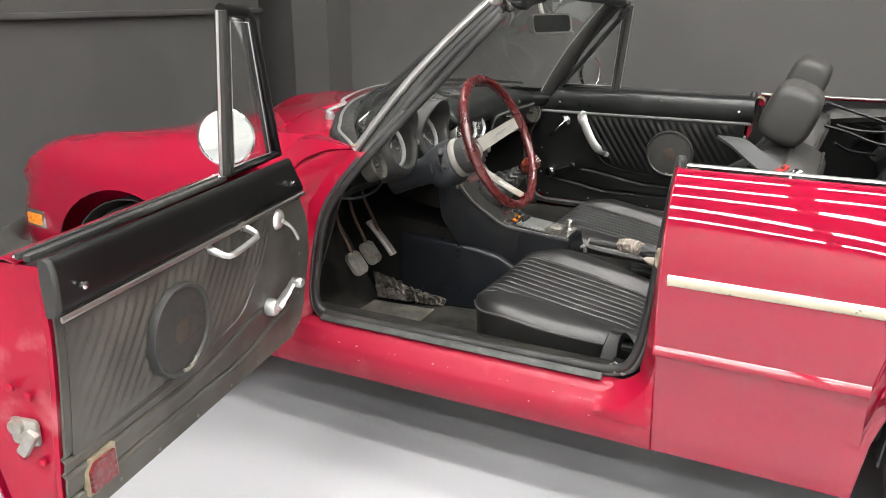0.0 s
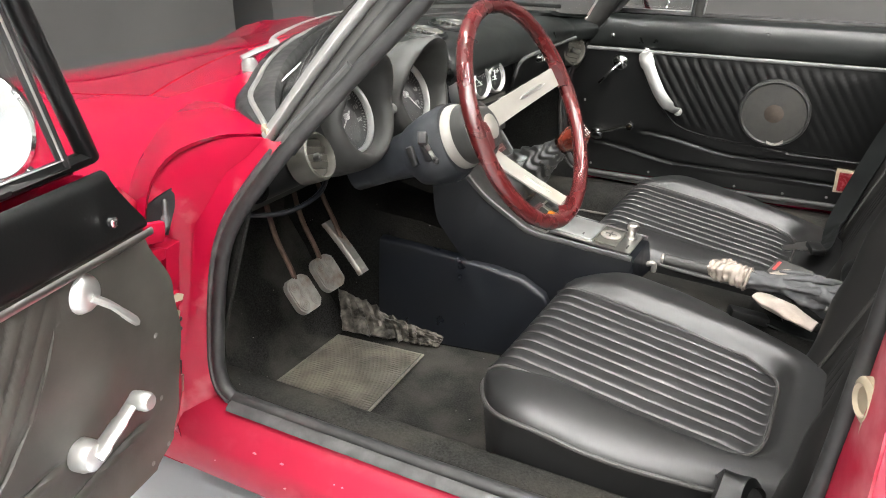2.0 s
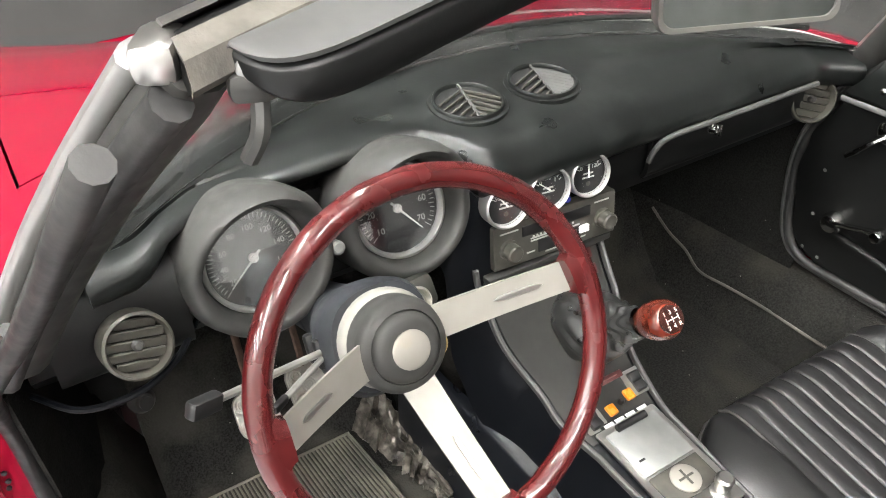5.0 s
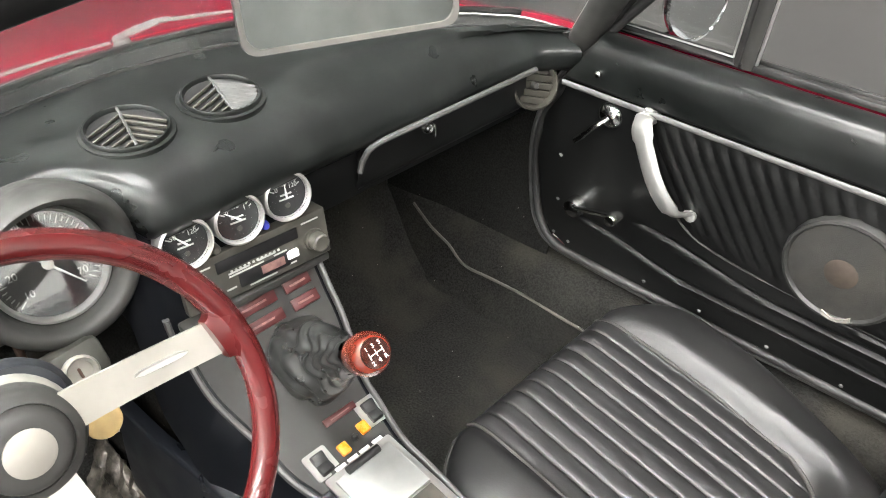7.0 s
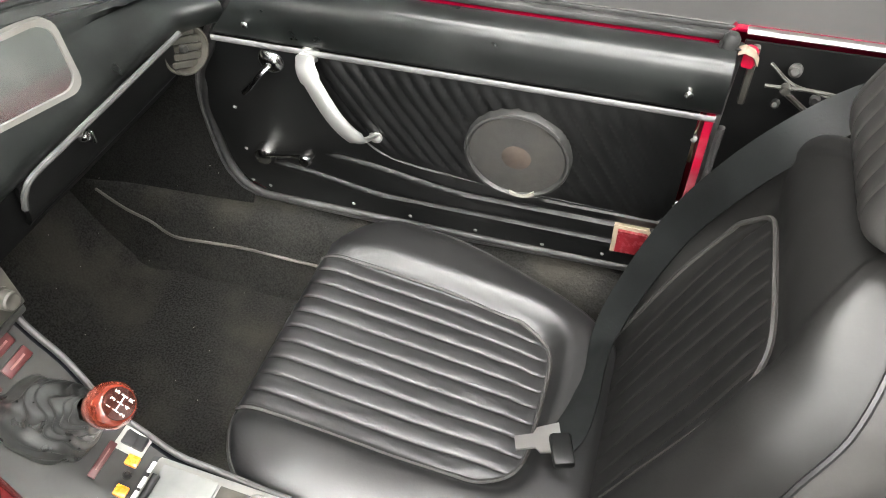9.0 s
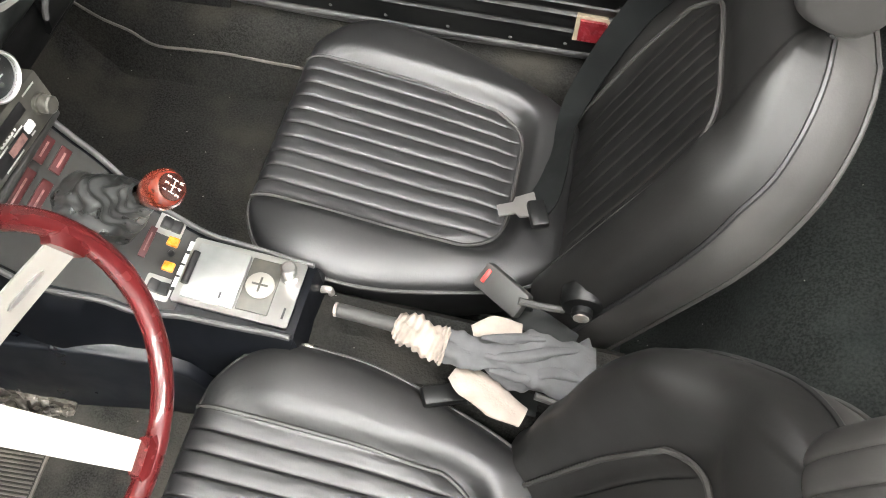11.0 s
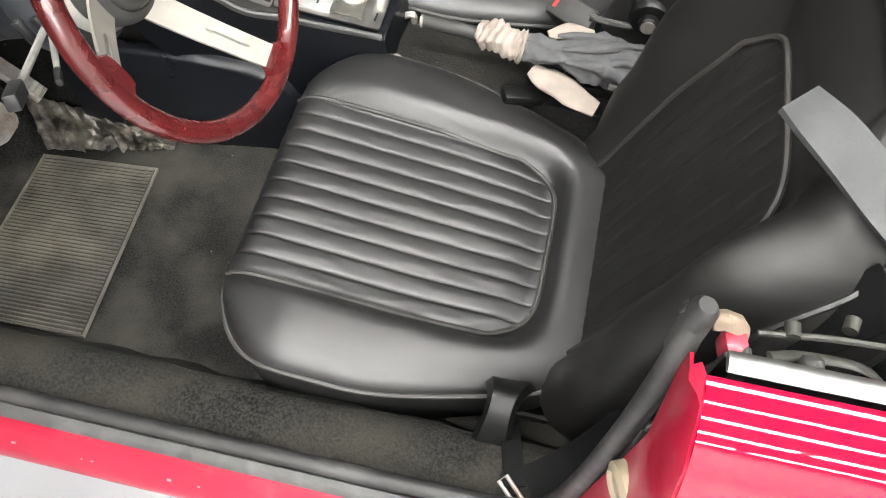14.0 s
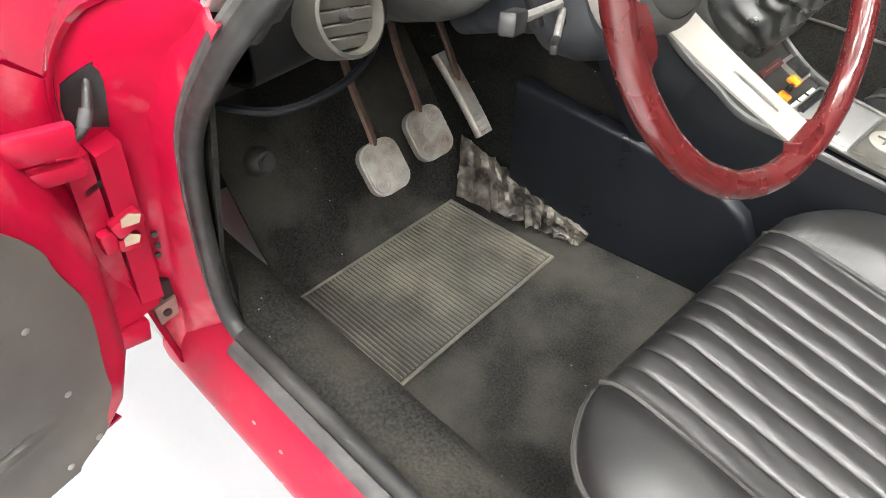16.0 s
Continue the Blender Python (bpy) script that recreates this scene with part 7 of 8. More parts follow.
box(bm, (0, 0, 0), (0.085, 0.046, 0.05), bevel=0.010)
part("lock_housing", bm, OLIVE, column, "olive-grey cast lock housing", m=facing((-0.172, -0.240, 0.678), (0.85, 0.10, 0.5)))
bm = bm_()
box(bm, (0, 0, 0.006), (0.003, 0.012, 0.004), bevel=0.001, seg=1)
part("key_slot", bm, RUST, lock, m=facing((-0.150, -0.232, 0.684), (0.85, 0.10, 0.5)))
for tip, r in (((-0.010, -0.535, 0.792), 0.0042), ((-0.028, -0.462, 0.735), 0.0036)):
    root = WF @ Vector((-0.05, 0.0, -0.10))
    tipv = Vector(tip)
    bm = bm_()
    tube(bm, [root, tipv], r, seg=8)
    st = part("stalk", bm, WIPER_PALE, wheel, "thin pale control stalk")
    d = (tipv - root).normalized()
    bm = bm_()
    box(bm, (0, 0, -0.004), (0.014, 0.018, 0.036) if r > 0.004 else (0.008, 0.010, 0.024), bevel=0.003)
    part("stalk_end", bm, BLACK_FACE, st, "black stalk end", m=facing(tipv, d))
bm = bm_()
box(bm, (-0.122, -0.236, 0.668), (0.045, 0.003, 0.006), Matrix.Rotation(radians(32), 3, "Y"), bevel=0.001)
box(bm, (-0.108, -0.226, 0.640), (0.004, 0.014, 0.040), Matrix.Rotation(radians(-14), 3, "X"), bevel=0.001)
part("keys", bm, STEEL, column, "hanging keys")
bm = bm_()
lathe(bm, [(0.019, -0.002), (0.020, 0.0), (0.019, 0.002), (0.0, 0.003)], facing((-0.099, -0.238, 0.654), (0.85, -0.1, 0.5)), seg=28)
part("key_fob", bm, FOB, column, "round yellowed key fob")

# ---- pedals ----
def pedal(name, pad_c, w, h, label):
    t = thing(name, (pad_c[0] - 0.1, pad_c[1], 0.62), label, "pedal", "foot pedals")
    c = Vector(pad_c)
    f = facing(c, (0.80, 0.0, 0.60))
    bm = bm_()
    if name == "accelerator_pedal":
        rows = []
        for i in range(11):
            u = i / 10 - 0.5
            rows.append([f @ Vector((x, u * h, z - 0.012 * (u + 0.5) ** 2)) for x, z in ((-w / 2, 0.0), (-w / 2 + 0.004, 0.005), (w / 2 - 0.004, 0.005), (w / 2, 0.0), (w / 2, -0.006), (-w / 2, -0.006))])
        loft(bm, rows, closed=True, caps=True)
    else:
        prism(bm, rounded(w, h, w * 0.32, 6), f @ Matrix.Translation((0, 0, -0.012)), 0.012)
        prism(bm, rounded(w * 0.93, h * 0.93, w * 0.30, 6), f, 0.003)
    pad = part("pad", bm, STEEL, t, "worn metal pedal pad")
    bm = bm_()
    if name == "accelerator_pedal":
        for k in range(4):
            box(bm, (0, -h * 0.46 + 0.009 * k, 0.0052), (w * 0.7, 0.003, 0.002), bevel=0.0008, seg=1)
    else:
        for u, v in ((-0.25, 0.27), (0.25, 0.27), (0, 0.0), (-0.25, -0.27), (0.25, -0.27)):
            for r in (0.011, 0.0065, 0.0025):
                lathe(bm, [(r + 0.0016, 0.003), (r + 0.0012, 0.0048), (r - 0.0012, 0.0048), (r - 0.0016, 0.003)], Matrix.Translation((u * w, v * h, 0)), seg=16, caps=False)
    part("pad_pattern", bm, STEEL, pad, m=f)
    bm = bm_()
    top = Vector((c.x - 0.10, c.y + 0.01, 0.66))
    tube(bm, spline([c + Vector((-0.010, 0, 0.0)), c + Vector((-0.03, 0.002, 0.045)), c + Vector((-0.07, 0.006, 0.12)), top], 6), 0.0065, seg=8, flat=0.75)
    part("arm", bm, RUST, t, "rusty pedal arm")


pedal("clutch_pedal", (-0.358, -0.407, 0.401), 0.066, 0.076, "worn metal clutch pedal hanging in the footwell")
pedal("brake_pedal", (-0.366, -0.315, 0.407), 0.066, 0.076, "worn metal brake pedal hanging in the footwell")
pedal("accelerator_pedal", (-0.372, -0.236, 0.435), 0.030, 0.135, "long grey accelerator pedal")
bm = bm_()
lathe(bm, [(0.020, 0), (0.020, 0.012), (0.014, 0.022), (0.010, 0.022), (0.010, 0.028), (0, 0.028)], facing((-0.435, -0.557, 0.452), (0.9, 0.2, 0.3)), seg=20)
tagged(part("foot_button", bm, RUBBER), "round black rubber foot button on the carpet", "button")

# ribbed heel mat let into the carpet
heel = thing("heel_mat", (-0.29, -0.40, 0.205), "dusty grey ribbed rubber heel mat on the carpet", "floor mat")
Q = [Vector((-0.405, -0.562, 0.210)), Vector((-0.405, -0.243, 0.210)), Vector((-0.195, -0.227, 0.210)), Vector((-0.178, -0.557, 0.210))]
bm = bm_()
rows = []
for i in range(9):
    a, b = Q[0].lerp(Q[3], i / 8), Q[1].lerp(Q[2], i / 8)
    rows.append([a.lerp(b, k / 8) for k in range(9)])
loft(bm, rows)
solid(bm, 0.004)
part("mat_base", bm, MAT_DARK, heel, "dusty rubber sheet, darkened as shade between the ribs")
bm = bm_()
NR = 46
for k in range(NR):
    t = (k + 0.5) / NR
    a, b = Q[0].lerp(Q[1], t), Q[3].lerp(Q[2], t)
    a, b = a.lerp(b, 0.02), a.lerp(b, 0.98)
    s = (Q[1] - Q[0]).normalized() * (0.32 / NR * 0.27)
    u = Vector((0, 0, 0.0035))
    loft(bm, [[a - s, a - s * 0.6 + u, a + s * 0.6 + u, a + s], [b - s, b - s * 0.6 + u, b + s * 0.6 + u, b + s]])
part("mat_ribs", bm, MAT_RUBBER, heel, "fine raised ribs", sharp=20)
bm = bm_()
tube(bm, [Q[0], Q[1], Q[2], Q[3]], 0.0035, seg=6, closed=True)
part("mat_border", bm, MAT_RUBBER, heel, "stitched border")
# pale seam of the passenger's carpet
bm = bm_()
tube(bm, spline([(-0.513, 0.607, 0.345), (-0.449, 0.597, 0.318), (-0.387, 0.588, 0.306), (-0.339, 0.586, 0.278), (-0.263, 0.585, 0.284), (-0.18, 0.590, 0.285), (-0.082, 0.586, 0.287), (-0.009, 0.584, 0.288), (0.10, 0.582, 0.28)], 6), 0.0032, seg=6)
part("carpet_seam", bm, MAT_RUBBER, car, "pale stitched carpet edge")

# ---- interior mirror ----
imirror = thing("interior_mirror", (0.06, -0.02, 1.16), "rectangular interior mirror in a pale grey frame", "mirror")
IM = facing((0.096, -0.018, 1.106), (0.915, -0.36, 0.20)) @ Matrix.Translation((-0.005, -0.010, 0))
bm = bm_()
rowsm = [[IM @ Vector((x, y, z)) for x, y in rounded(w, h, 0.012, 5)] for w, h, z in ((0.125, 0.034, -0.030), (0.163, 0.050, -0.020), (0.172, 0.058, -0.002), (0.171, 0.057, 0.004), (0.163, 0.049, 0.004), (0.161, 0.047, 0.000))]
loft(bm, rowsm, closed=True)
bm.faces.new([bm.verts.new(v) for v in rowsm[0]])
part("mirror_frame", bm, MIRROR_FRAME, imirror, "pale grey mirror frame")
bm = bm_()
prism(bm, rounded(0.163, 0.049, 0.010, 5), IM @ Matrix.Translation((0, 0, -0.001)), 0.003)
part("mirror_glass", bm, MIRROR_DIM, imirror, "mirror glass")
bm = bm_()
tube(bm, spline([IM @ Vector((0, 0, -0.02)), Vector((0.055, -0.005, 1.135)), Vector((0.045, 0.0, 1.185))], 5), 0.007, seg=8)
part("mirror_stem", bm, STEEL, imirror, "slim mirror stem")


# ---- seats ----
def rib(ph, sharp=0.20):
    """Height of a padded rib across its width, 0 to 1."""
    return max(0.0, math.sin(math.pi * ph)) ** sharp


def seat(y0, dx, bx, label):
    s = thing("seat", (0.34 + dx, y0, 0.20), label, "car seat", "the two seats")
    X0, X1, HW, PW = 0.080 + dx, 0.612 + dx, 0.278, 0.158

    def wide(a):
        return HW * (1 - 0.25 * ramp(a, [(-0.30, 0.0), (1.0, 1.0)]))

    def narrow(a):
        """How far the plan draws in at its rounded front and rear corners."""
        front, rear = 0.90 * max(0.0, (-a - 0.50) / 0.50), 0.84 * max(0.0, (a - 0.45) / 0.55)
        return (1 - max(front, rear) ** 2.6) ** (1 / 2.6)

    def top(a, b):
        """Cushion surface: a runs front to back, b across."""
        x = (X0 + X1) / 2 + a * (X1 - X0) / 2
        o = b * wide(a) * narrow(a)
        z = 0.420 - 0.090 * (a + 1) / 2
        reach = ((abs(o) / PW) ** 6 + max(0.0, (a + 0.2) / 0.80) ** 6) ** (1 / 6)
        z += 0.036 * ramp(reach, [(0.95, 0.0), (1.14, 1.0)]) * ramp(a, [(-1.0, 0.25), (-0.5, 1.0)])
        z -= max(r * (1 - math.sqrt(max(0.0, 1 - q * q))) for q, r in ((max(0.0, (abs(b) - 0.74) / 0.26), 0.024), (max(0.0, (-a - 0.80) / 0.20), 0.034), (max(0.0, (a - 0.82) / 0.18), 0.02)))
        return Vector((x, y0 + o, z))

    def across(a, o):
        """The b at which the cushion is o off its middle line."""
        return clamp(o / (wide(a) * narrow(a)), -1, 1)

    n = 48
    bm = bm_()
    grid = [[top(2 * i / n - 1, 2 * j / n - 1) for j in range(n + 1)] for i in range(n + 1)]
    loft(bm, grid)
    edge = [grid[0][j] for j in range(n)] + [grid[i][n] for i in range(n)] + [grid[n][j] for j in range(n, 0, -1)] + [grid[i][0] for i in range(n, 0, -1)]
    c = Vector(((X0 + X1) / 2, y0, 0))

    def ringat(k, drop):
        return [Vector((c.x + (p.x - c.x) * k, c.y + (p.y - c.y) * k, p.z + (0.250 - p.z) * drop)) for p in edge]

    loft(bm, [edge, ringat(1.003, 0.06), ringat(0.998, 0.16), ringat(0.990, 0.5), ringat(0.975, 0.9), ringat(0.93, 1.0)], closed=True)
    cushion = part("cushion", bm, LEATHER, s, "smooth black leather seat cushion", sharp=75)
    bm = bm_()
    tube(bm, ringat(1.004, 0.03), 0.0042, seg=8, closed=True)
    part("cushion_piping", bm, LEATHER_GREY, cushion, "grey piping round the cushion")
    # ribbed middle panel
    bm = bm_()
    ribs, per = 10, 14
    rows = []
    NI = 48
    for i in range(NI + 1):
        a = -0.998 + 1.60 * i / NI
        row = []
        for j in range(ribs * per + 1):
            o = PW * (2 * j / (ribs * per) - 1)
            over = ramp(a, [(-0.10, 0.0), (0.60, 1.0)])
            aa = a - 0.24 * over * (abs(o) / PW) ** 6
            ph = (j % per) / per
            p = top(aa, across(aa, o * (1 - 0.05 * over)))
            fade = min(1.0, (1 - i / NI) * 9 + 0.05)
            crease = noise.noise((p.x * 38, p.y * 70, y0)) * 0.0011 + noise.noise((p.x * 120, p.y * 24, y0 + 5)) * 0.0007
            row.append(p + Vector((0, 0, 0.0015 + fade * (0.0064 * rib(ph) + crease * math.sin(math.pi * ph)))))
        rows.append(row)
    first = rows[0]
    rows.insert(0, [p + Vector((-0.003, 0, -0.012)) for p in first])
    rows.insert(0, [p + Vector((0.006, 0, -0.06)) for p in first])
    loft(bm, rows)
    part("ribbed_panel", bm, LEATHER, cushion, "ribbed black leather centre panel", sharp=85)
    bm = bm_()
    line = [top(-0.99 + 1.34 * i / 24, across(-0.99 + 1.34 * i / 24, -PW * (1 - 0.05 * ramp(i / 24, [(0.6, 0.0), (1.0, 0.9)])))) for i in range(25)]
    back = [top(0.606 - 0.24 * abs(v) ** 6, across(0.606 - 0.24 * abs(v) ** 6, PW * 0.95 * v)) for v in [math.sin(math.pi / 2 * (k / 20 - 1)) for k in range(1, 40)]]
    line2 = [Vector((p.x, 2 * y0 - p.y, p.z)) for p in line]
    tube(bm, [p + Vector((0, 0, 0.004)) for p in line + back + line2[::-1]], 0.0036, seg=6)
    part("panel_piping", bm, LEATHER_GREY, cushion, "grey piping round the panel")
    # seat base and runners
    bm = bm_()
    box(bm, (0.36 + dx, y0, 0.245), (0.40, 0.40, 0.05), bevel=0.01)
    part("seat_base", bm, VINYL, s, "black seat base")
    for o in (-0.19, 0.19):
        bm = bm_()
        box(bm, (0.34 + dx, y0 + o, 0.212), (0.46, 0.03, 0.022), bevel=0.004)
        part("runner", bm, PLASTIC, s, "dark metal seat runner")
    bm = bm_()
    so = -1 if y0 < 0 else 1
    tube(bm, spline([(0.15 + dx, y0 + so * 0.08, 0.252), (0.11 + dx, y0 + so * 0.12, 0.252), (0.105 + dx, y0 + so * 0.2, 0.252), (0.135 + dx, y0 + so * 0.24, 0.254)], 5), 0.006, seg=8)
    part("slide_lever", bm, PLASTIC, s, "black seat slide lever")
    # backrest: local frame, x across, y up along the back, z to the front
    up = Vector((math.sin(radians(21)), 0, math.cos(radians(21))))
    nf = Vector((-up.z, 0, up.x))
    B = Matrix((Vector((0, 1, 0)), up, nf)).transposed().to_4x4()
    B.translation = Vector((0.612 + bx, y0, 0.32))
    HH = 0.56
    stuffing, shoulder_at = (0.045, 0.76) if y0 < 0 else (0.0, 0.72)

    def back_front(a, b, lift=0.0):
        """a from -1 at the foot to 1 at the head, b across."""
        u, v = a, b
        w = 0.262 * (1 - (0.978 * max(0.0, (a + 0.05) / 1.05)) ** 2.4) ** (1 / 2.4)
        z = 0.052
        side = ramp(abs(b), [(0.52, 0.0), (0.72, 1.0)])
        headr = ramp(a, [(0.45, 0.0), (0.7, 1.0)])
        z += 0.036 * max(side * (1 - 0.3 * headr), 0.6 * headr)
        z += stuffing * ramp(abs(b), [(0.60, 0.0), (0.84, 1.0)]) * ramp(a, [(-0.95, 0.0), (-0.45, 0.55), (0.05, 1.0), (0.35, 1.0), (0.75, 0.0)])
        z -= max(r * (1 - math.sqrt(max(0.0, 1 - q * q))) for q, r in ((max(0.0, (abs(b) - shoulder_at) / (1 - shoulder_at)), 0.058), (max(0.0, (a - 0.74) / 0.26), 0.05)))
        return B @ Vector((v * w, HH * (u + 1) / 2, z + lift))

    bm = bm_()
    grid = [[back_front(2 * i / n - 1, 2 * j / n - 1) for j in range(n + 1)] for i in range(n + 1)]
    loft(bm, grid)
    edge = [grid[0][j] for j in range(n)] + [grid[i][n] for i in range(n)] + [grid[n][j] for j in range(n, 0, -1)] + [grid[i][0] for i in range(n, 0, -1)]
    inv = B.inverted()

    def bring(k, drop):
        out = []
        for p in edge:
            q = inv @ p
            out.append(B @ Vector((q.x * k, HH / 2 + (q.y - HH / 2) * k, q.z + (-0.075 - q.z) * drop)))
        return out

    loft(bm, [edge, bring(1.004, 0.10)], closed=True)
    back = part("backrest", bm, LEATHER_BACK, s, "black leather backrest with thick side bolsters", sharp=75)
    bm = bm_()
    rings = [bring(1.003, 0.10), bring(1.006, 0.45), bring(0.985, 0.85), bring(0.93, 1.0)]
    loft(bm, rings, closed=True)
    bm.faces.new([bm.verts.new(p) for p in rings[-1]])
    part("backrest_shell", bm, LEATHER_GREY, back, "grey leather side and back of the backrest", sharp=75)
    bm = bm_()
    tube(bm, bring(1.007, 0.10), 0.0038, seg=6, closed=True)
    part("backrest_piping", bm, LEATHER, back, "piping round the backrest edge")
    bm = bm_()
    tube(bm, bring(0.99, 0.85), 0.0036, seg=6, closed=True)
    part("rear_piping", bm, LEATHER_GREY, back, "grey piping round the rear edge")
    bm = bm_()
    rows = []
    for i in range(NI + 1):
        a = -0.98 + 1.50 * i / NI
        row = []
        for j in range(ribs * per + 1):
            b = 0.60 * (2 * j / (ribs * per) - 1)
            over = ramp(a, [(-0.15, 0.0), (0.52, 1.0)])
            aa = a - 0.26 * over * (abs(b) / 0.60) ** 6
            fade = min(1.0, (1 - i / NI) * 9 + 0.05)
            row.append(back_front(aa, b * (1 - 0.05 * over), 0.0015 + 0.0055 * fade * ramp(a, [(-0.95, 0.15), (-0.5, 1.0)]) * rib((j % per) / per)))
        rows.append(row)
    loft(bm, rows)
    part("ribbed_back_panel", bm, LEATHER_BACK, back, "ribbed black leather back panel", sharp=85)
    bm = bm_()
    l1 = [back_front(-0.98 + 1.23 * i / 24, -0.60 * (1 - 0.05 * ramp(i / 24, [(0.6, 0.0), (1.0, 0.9)])), 0.004) for i in range(25)]
    mid = [back_front(0.524 - 0.26 * abs(v) ** 6, 0.57 * v, 0.004) for v in [math.sin(math.pi / 2 * (k / 20 - 1)) for k in range(1, 40)]]
    l2 = [back_front(-0.98 + 1.23 * i / 24, 0.60 * (1 - 0.05 * ramp(i / 24, [(0.6, 0.0), (1.0, 0.9)])), 0.004) for i in range(25)]
    tube(bm, l1 + mid + l2[::-1], 0.0038, seg=6)
    part("back_panel_piping", bm, LEATHER_GREY, back, "grey piping round the back panel")
    # headrest: eight padded ribs across, smooth end caps
    hm = B.copy()
    hm.translation = B @ Vector((0, HH + 0.066 + (0.012 if y0 > 0 else 0), 0.048))
    bm = bm_()
    rows = []
    NH = 96
    for i in range(NH + 1):
        t = i / NH * 2 - 1
        q = max(0.0, (abs(t) - 0.72) / 0.28)
        e = 0.66 + 0.34 * math.sqrt(max(0.0, 1 - q * q))
        row = []
        for k in range(48):
            a = 2 * math.pi * k / 48
            ca, sa = math.cos(a), math.sin(a)
            yy = 0.062 * abs(ca) ** 0.64 * (1 if ca > 0 else -1)
            zz = 0.053 * abs(sa) ** 0.66 * (1 if sa > 0 else -1)
            on = ramp(zz + yy * 0.4, [(-0.04, 0.0), (0.0, 1.0)]) * ramp(abs(t), [(0.82, 1.0), (0.90, 0.0)])
            f = e * (1 + 0.055 * (on * rib(((t + 1) * 4.0) % 1.0, 0.35) + 1 - on))
            row.append(hm @ Vector((0.106 * t, yy * f, zz * f)))
        rows.append(row)
    loft(bm, rows, closed=True, caps=True)
    part("headrest", bm, LEATHER_GREY, s, "grey-black ribbed leather headrest", sharp=70)
    for o in (-0.05, 0.05):
        bm = bm_()
        tube(bm, [B @ Vector((o, HH - 0.04, 0.0)), B @ Vector((o, HH + 0.05, 0.02))], 0.006, seg=8)
        part("headrest_post", bm, CHROME, s, "chrome headrest post")
    # recliner on the inner side of the hinge
    sgn = -1 if y0 > 0 else 1
    bm = bm_()
    rm = facing(Vector((0.645 + dx, y0 + sgn * 0.255, 0.44)), (0, sgn, 0))
    lathe(bm, [(0.034, -0.02), (0.034, 0.004), (0.030, 0.010), (0.016, 0.012), (0.016, 0.022), (0.013, 0.025), (0, 0.025)], rm, seg=28)
    part("recliner_knob", bm, VINYL, s, "black recliner knob")
    bm = bm_()
    lathe(bm, [(0.012, 0.022), (0.012, 0.027), (0, 0.028)], rm, seg=20)
    part("recliner_cap", bm, STEEL, s, "small silver cap")
    bm = bm_()
    tube(bm, spline([(0.62 + dx, y0 + sgn * 0.262, 0.42), (0.585 + dx, y0 + sgn * 0.266, 0.425), (0.55 + dx, y0 + sgn * 0.268, 0.432)], 4), 0.006, seg=8)
    part("recliner_lever", bm, PLASTIC, s, "black recliner lever")
    return s


seat(-0.329, 0.0, 0.0, "black leather driver's seat with ribbed panels and a headrest")
seat(0.350, -0.047, -0.010, "black leather passenger seat with ribbed panels and a headrest")


# ---- seat belts ----
def strap(bm, path, width, normal, thick=0.0016, n=8):
    """A flat webbing strap along a path; normals, one for each point, face out of its flat side."""
    p = spline(path, n)
    q = spline(normal, n)
    rows = []
    for i in range(len(p)):
        d = (p[min(i + 1, len(p) - 1)] - p[max(i - 1, 0)]).normalized()
        w = d.cross(q[i]).normalized() * width / 2
        u = w.cross(d).normalized() * thick
        rows.append([p[i] - w - u, p[i] + w - u, p[i] + w + u, p[i] - w + u])
    loft(bm, rows, closed=True, caps=True)


# passenger's: from the rear post across the seat to its tongue
belt_p = thing("seat_belt", (0.66, 0.62, 0.60), "dark grey passenger seat belt hanging over the backrest onto the cushion", "seat belt", "seat belts")
bm = bm_()
strap(bm, [(0.86, 0.615, 0.835), (0.785, 0.562, 0.845), (0.712, 0.508, 0.822), (0.652, 0.508, 0.740), (0.603, 0.540, 0.612), (0.560, 0.530, 0.485), (0.535, 0.495, 0.408), (0.528, 0.42, 0.392), (0.522, 0.345, 0.400), (0.512, 0.29, 0.408), (0.500, 0.262, 0.412)], 0.052,
      [(-0.3, -0.5, 0.9), (-0.3, -0.6, 0.8), (-0.3, -0.7, 0.7), (-0.4, -0.75, 0.55), (-0.5, -0.7, 0.5), (-0.6, -0.6, 0.5), (-0.7, -0.5, 0.6), (-0.8, -0.1, 0.6), (-0.6, 0.2, 0.8), (-0.3, 0.2, 1), (-0.3, 0, 1)])
part("webbing", bm, WEBBING_DARK, belt_p, "dark grey webbing")
bm = bm_()
prism(bm, [(-0.024, -0.02), (0.024, -0.02), (0.02, 0.012), (0.011, 0.018), (0.011, 0.045), (-0.011, 0.045), (-0.011, 0.018), (-0.02, 0.012)], facing((0.485, 0.262, 0.418), (-0.15, 0, 1), (-1, -0.35, 0)), 0.004)
part("tongue", bm, CHROME_DULL, belt_p, "bright steel belt tongue")
bm = bm_()
box(bm, (0.508, 0.248, 0.425), (0.03, 0.05, 0.016), Matrix.Rotation(radians(20), 3, "Z"), bevel=0.005)
part("tongue_cover", bm, VINYL, belt_p, "black plastic tongue cover")
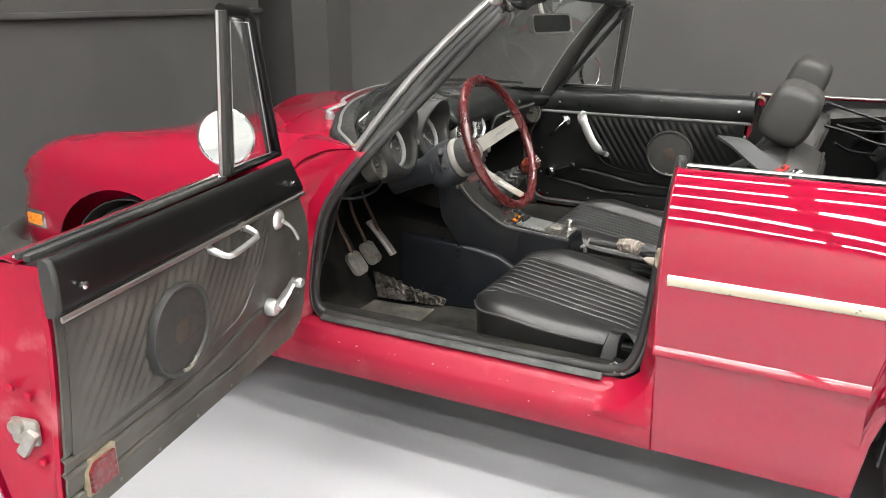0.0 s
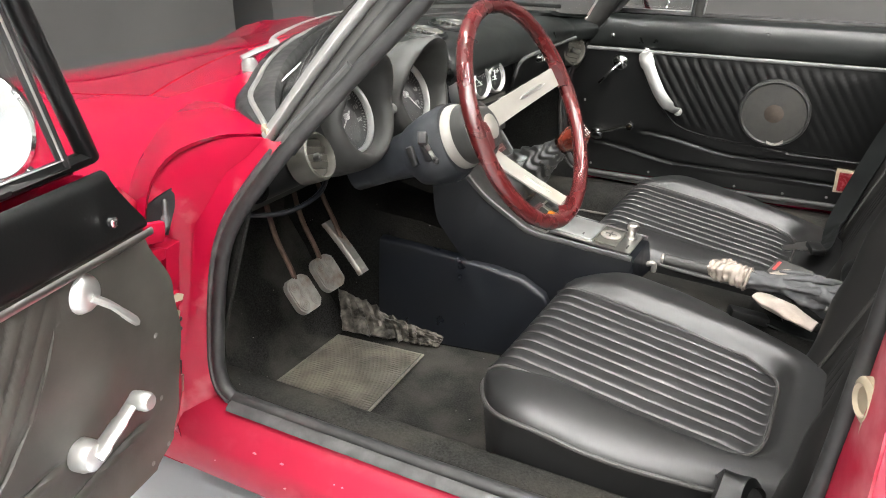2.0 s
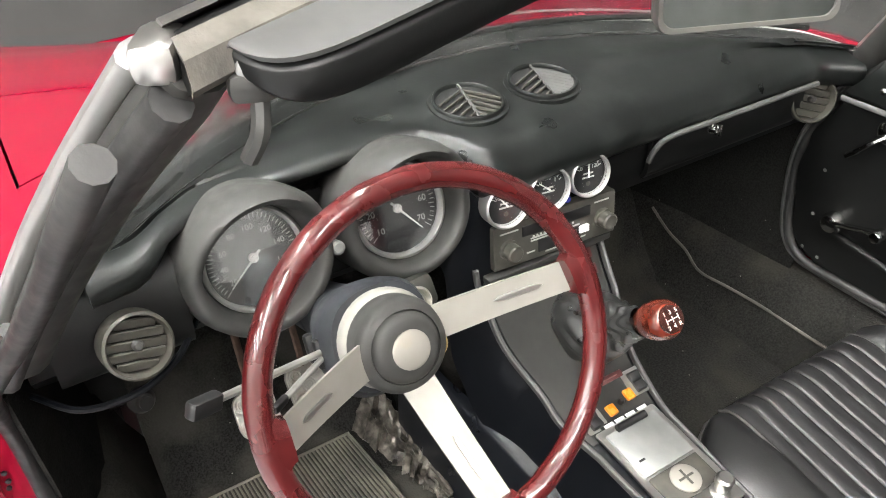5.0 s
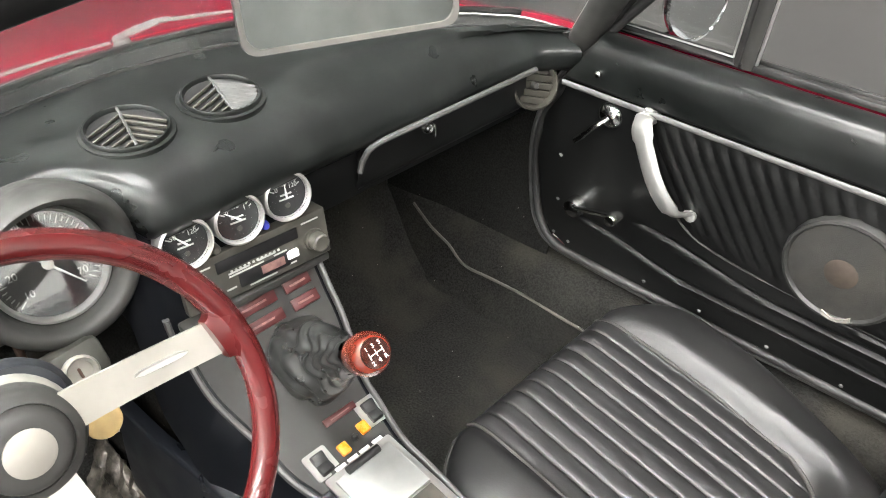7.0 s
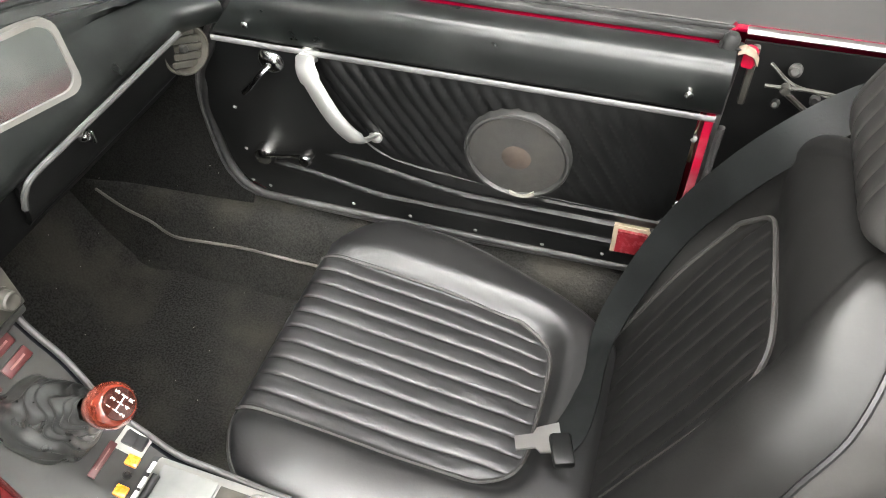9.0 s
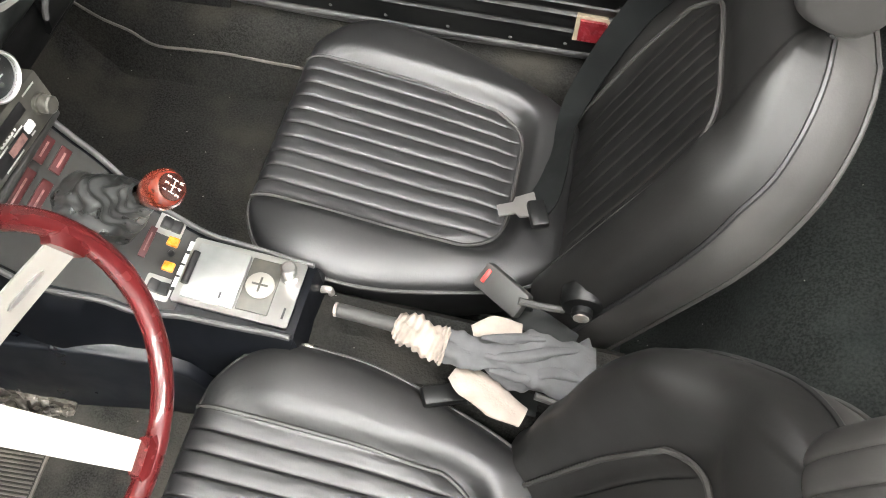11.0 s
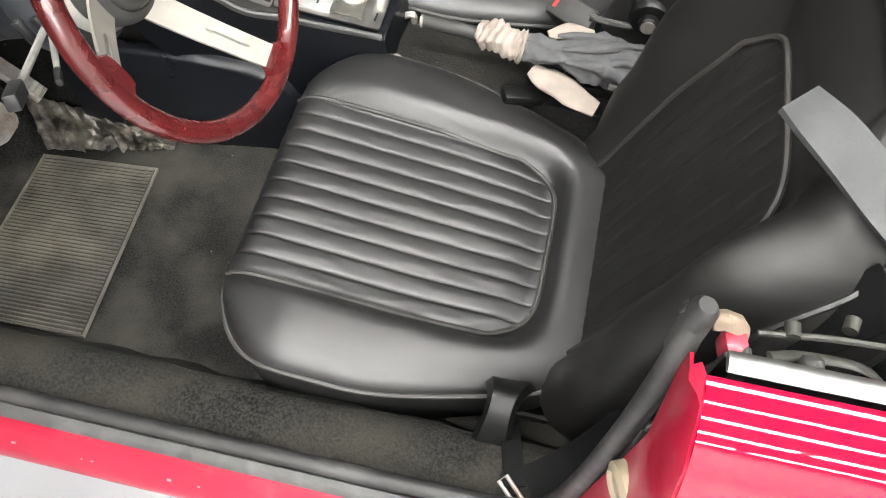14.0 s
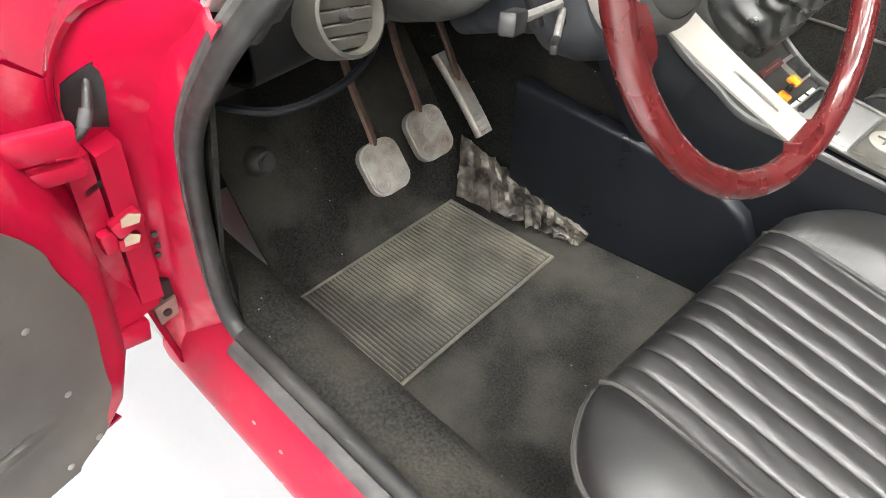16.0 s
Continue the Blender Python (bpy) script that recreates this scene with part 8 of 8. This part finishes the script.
# buckle beside the passenger seat
buckle = thing("belt_buckle", (0.50, 0.10, 0.36), "grey-black seat belt buckle with a red button beside the passenger seat", "belt buckle")
BM = facing((0.462, 0.115, 0.412), (-0.35, -0.45, 0.82), (-0.8, 0.5, 0.0))
bm = bm_()
box(bm, (0, -0.018, 0), (0.044, 0.088, 0.026), bevel=0.005)
part("buckle_body", bm, PLASTIC, buckle, "dark plastic buckle", m=BM)
bm = bm_()
box(bm, (0.002, 0.014, 0.0115), (0.024, 0.008, 0.006), bevel=0.002)
part("release_button", bm, BUCKLE_RED, buckle, "red release button", m=BM)
bm = bm_()
strap(bm, [BM @ Vector((0, -0.05, 0)), (0.52, 0.085, 0.385), (0.60, 0.06, 0.36)], 0.042, [(-0.35, -0.45, 0.82), (-0.2, -0.3, 0.9), (0, -0.1, 1)])
part("buckle_webbing", bm, WEBBING_DARK, buckle, "dark webbing")
b2 = thing("belt_buckle", (0.44, -0.06, 0.34), "black belt buckle with a red button beside the driver's seat", "belt buckle")
bm = bm_()
box(bm, (0.425, -0.072, 0.392), (0.075, 0.03, 0.018), Matrix.Rotation(radians(25), 3, "Z") @ Matrix.Rotation(radians(15), 3, "Y"), bevel=0.004)
part("buckle_body", bm, VINYL, b2)
bm = bm_()
box(bm, (0.396, -0.085, 0.400), (0.006, 0.012, 0.007), Matrix.Rotation(radians(25), 3, "Z"), bevel=0.002)
part("release_button", bm, BUCKLE_RED, b2, "red release button")
bm = bm_()
strap(bm, [(0.455, -0.06, 0.385), (0.50, -0.05, 0.37), (0.56, -0.05, 0.365)], 0.036, [(0, 0, 1), (0, 0, 1), (0, 0, 1)])
part("buckle_webbing", bm, WEBBING_DARK, b2)
# driver's: from the shoulder loop down to the sill
belt_d = thing("seat_belt", (0.60, -0.60, 0.36), "black driver's seat belt running from the shoulder loop to the sill", "seat belt", "seat belts")
bm = bm_()
strap(bm, [(0.788, -0.530, 0.816), (0.74, -0.502, 0.842), (0.70, -0.48, 0.865), (0.668, -0.452, 0.872)], 0.048, [(-0.2, -0.3, 1), (-0.2, -0.2, 1), (-0.1, -0.1, 1), (0.1, 0.1, 1)], thick=0.003)
part("shoulder_flap", bm, WEBBING, belt_d, "grey webbing flap on the shoulder")
PL = facing((0.790, -0.532, 0.818), (-0.35, -0.35, 0.87), (0.6, -0.8, 0.0))
bm = bm_()
prism(bm, rounded(0.052, 0.019, 0.004), PL, 0.004)
pl = part("anchor_plate", bm, BUCKLE_RED, belt_d, "red painted anchor plate")
for u in (-0.015, 0.015):
    bm = bm_()
    lathe(bm, [(0.0042, 0.003), (0.0055, 0.0055), (0, 0.0055)], PL @ Matrix.Translation((u, 0, 0)), seg=12)
    part("rivet", bm, BLACK_FACE, pl)
bm = bm_()
tube(bm, [PL @ Vector(v) for v in ((-0.027, 0.026, 0), (0.027, 0.026, 0), (0.027, 0.042, 0), (-0.027, 0.042, 0))], 0.0038, seg=8, closed=True)
part("belt_loop", bm, CHROME, belt_d, "chrome belt loop")
bm = bm_()
strap(bm, [(0.78, -0.555, 0.78), (0.71, -0.578, 0.665), (0.655, -0.598, 0.555), (0.622, -0.614, 0.455), (0.592, -0.634, 0.398), (0.562, -0.655, 0.378), (0.537, -0.672, 0.370)], 0.052,
      [(-0.7, -0.5, 0.6), (-0.8, -0.5, 0.45), (-0.8, -0.55, 0.4), (-0.75, -0.5, 0.5), (-0.5, -0.3, 0.85), (-0.2, -0.2, 0.95), (0, -0.1, 1)])
part("shoulder_webbing", bm, BELT_BLACK, belt_d, "black webbing folded on the sill")
bm = bm_()
tube(bm, [(0.548, -0.704, 0.371), (0.508, -0.664, 0.371), (0.500, -0.672, 0.369), (0.540, -0.712, 0.369)], 0.0028, seg=8, closed=True)
box(bm, (0.528, -0.700, 0.370), (0.030, 0.006, 0.003), Matrix.Rotation(radians(45), 3, "Z"), bevel=0.001, seg=1)
part("belt_slide", bm, STEEL, belt_d, "dull steel belt slide")
bm = bm_()
strap(bm, [(0.500, -0.590, 0.345), (0.508, -0.625, 0.362), (0.520, -0.675, 0.370)], 0.026, [(0.3, -0.4, 0.9), (0.2, -0.3, 1), (0, 0, 1)])
part("lap_webbing", bm, BELT_BLACK, belt_d, "black webbing on the sill")
bm = bm_()
rows = []
for i in range(13):
    t = i / 12
    mid = Vector((0.480 + 0.012 * t, -0.626 + 0.085 * t, 0.335 + 0.098 * math.sin(math.pi * (0.12 + 0.66 * t)) - 0.030))
    w = 0.034 - 0.014 * math.sin(math.pi * min(1.0, 0.1 + t))
    up = Vector((0, -math.cos(math.pi * (0.12 + 0.66 * t)), math.sin(math.pi * (0.12 + 0.66 * t)))) * 0.004
    rows.append([mid + Vector((-w, 0, -0.006)), mid + Vector((-w * 0.7, 0, 0.002)) + up, mid + up, mid + Vector((w * 0.7, 0, 0.002)) + up, mid + Vector((w, 0, -0.006))])
loft(bm, rows)
solid(bm, 0.004)
part("belt_boot", bm, VINYL, belt_d, "black belt guide arched beside the cushion")
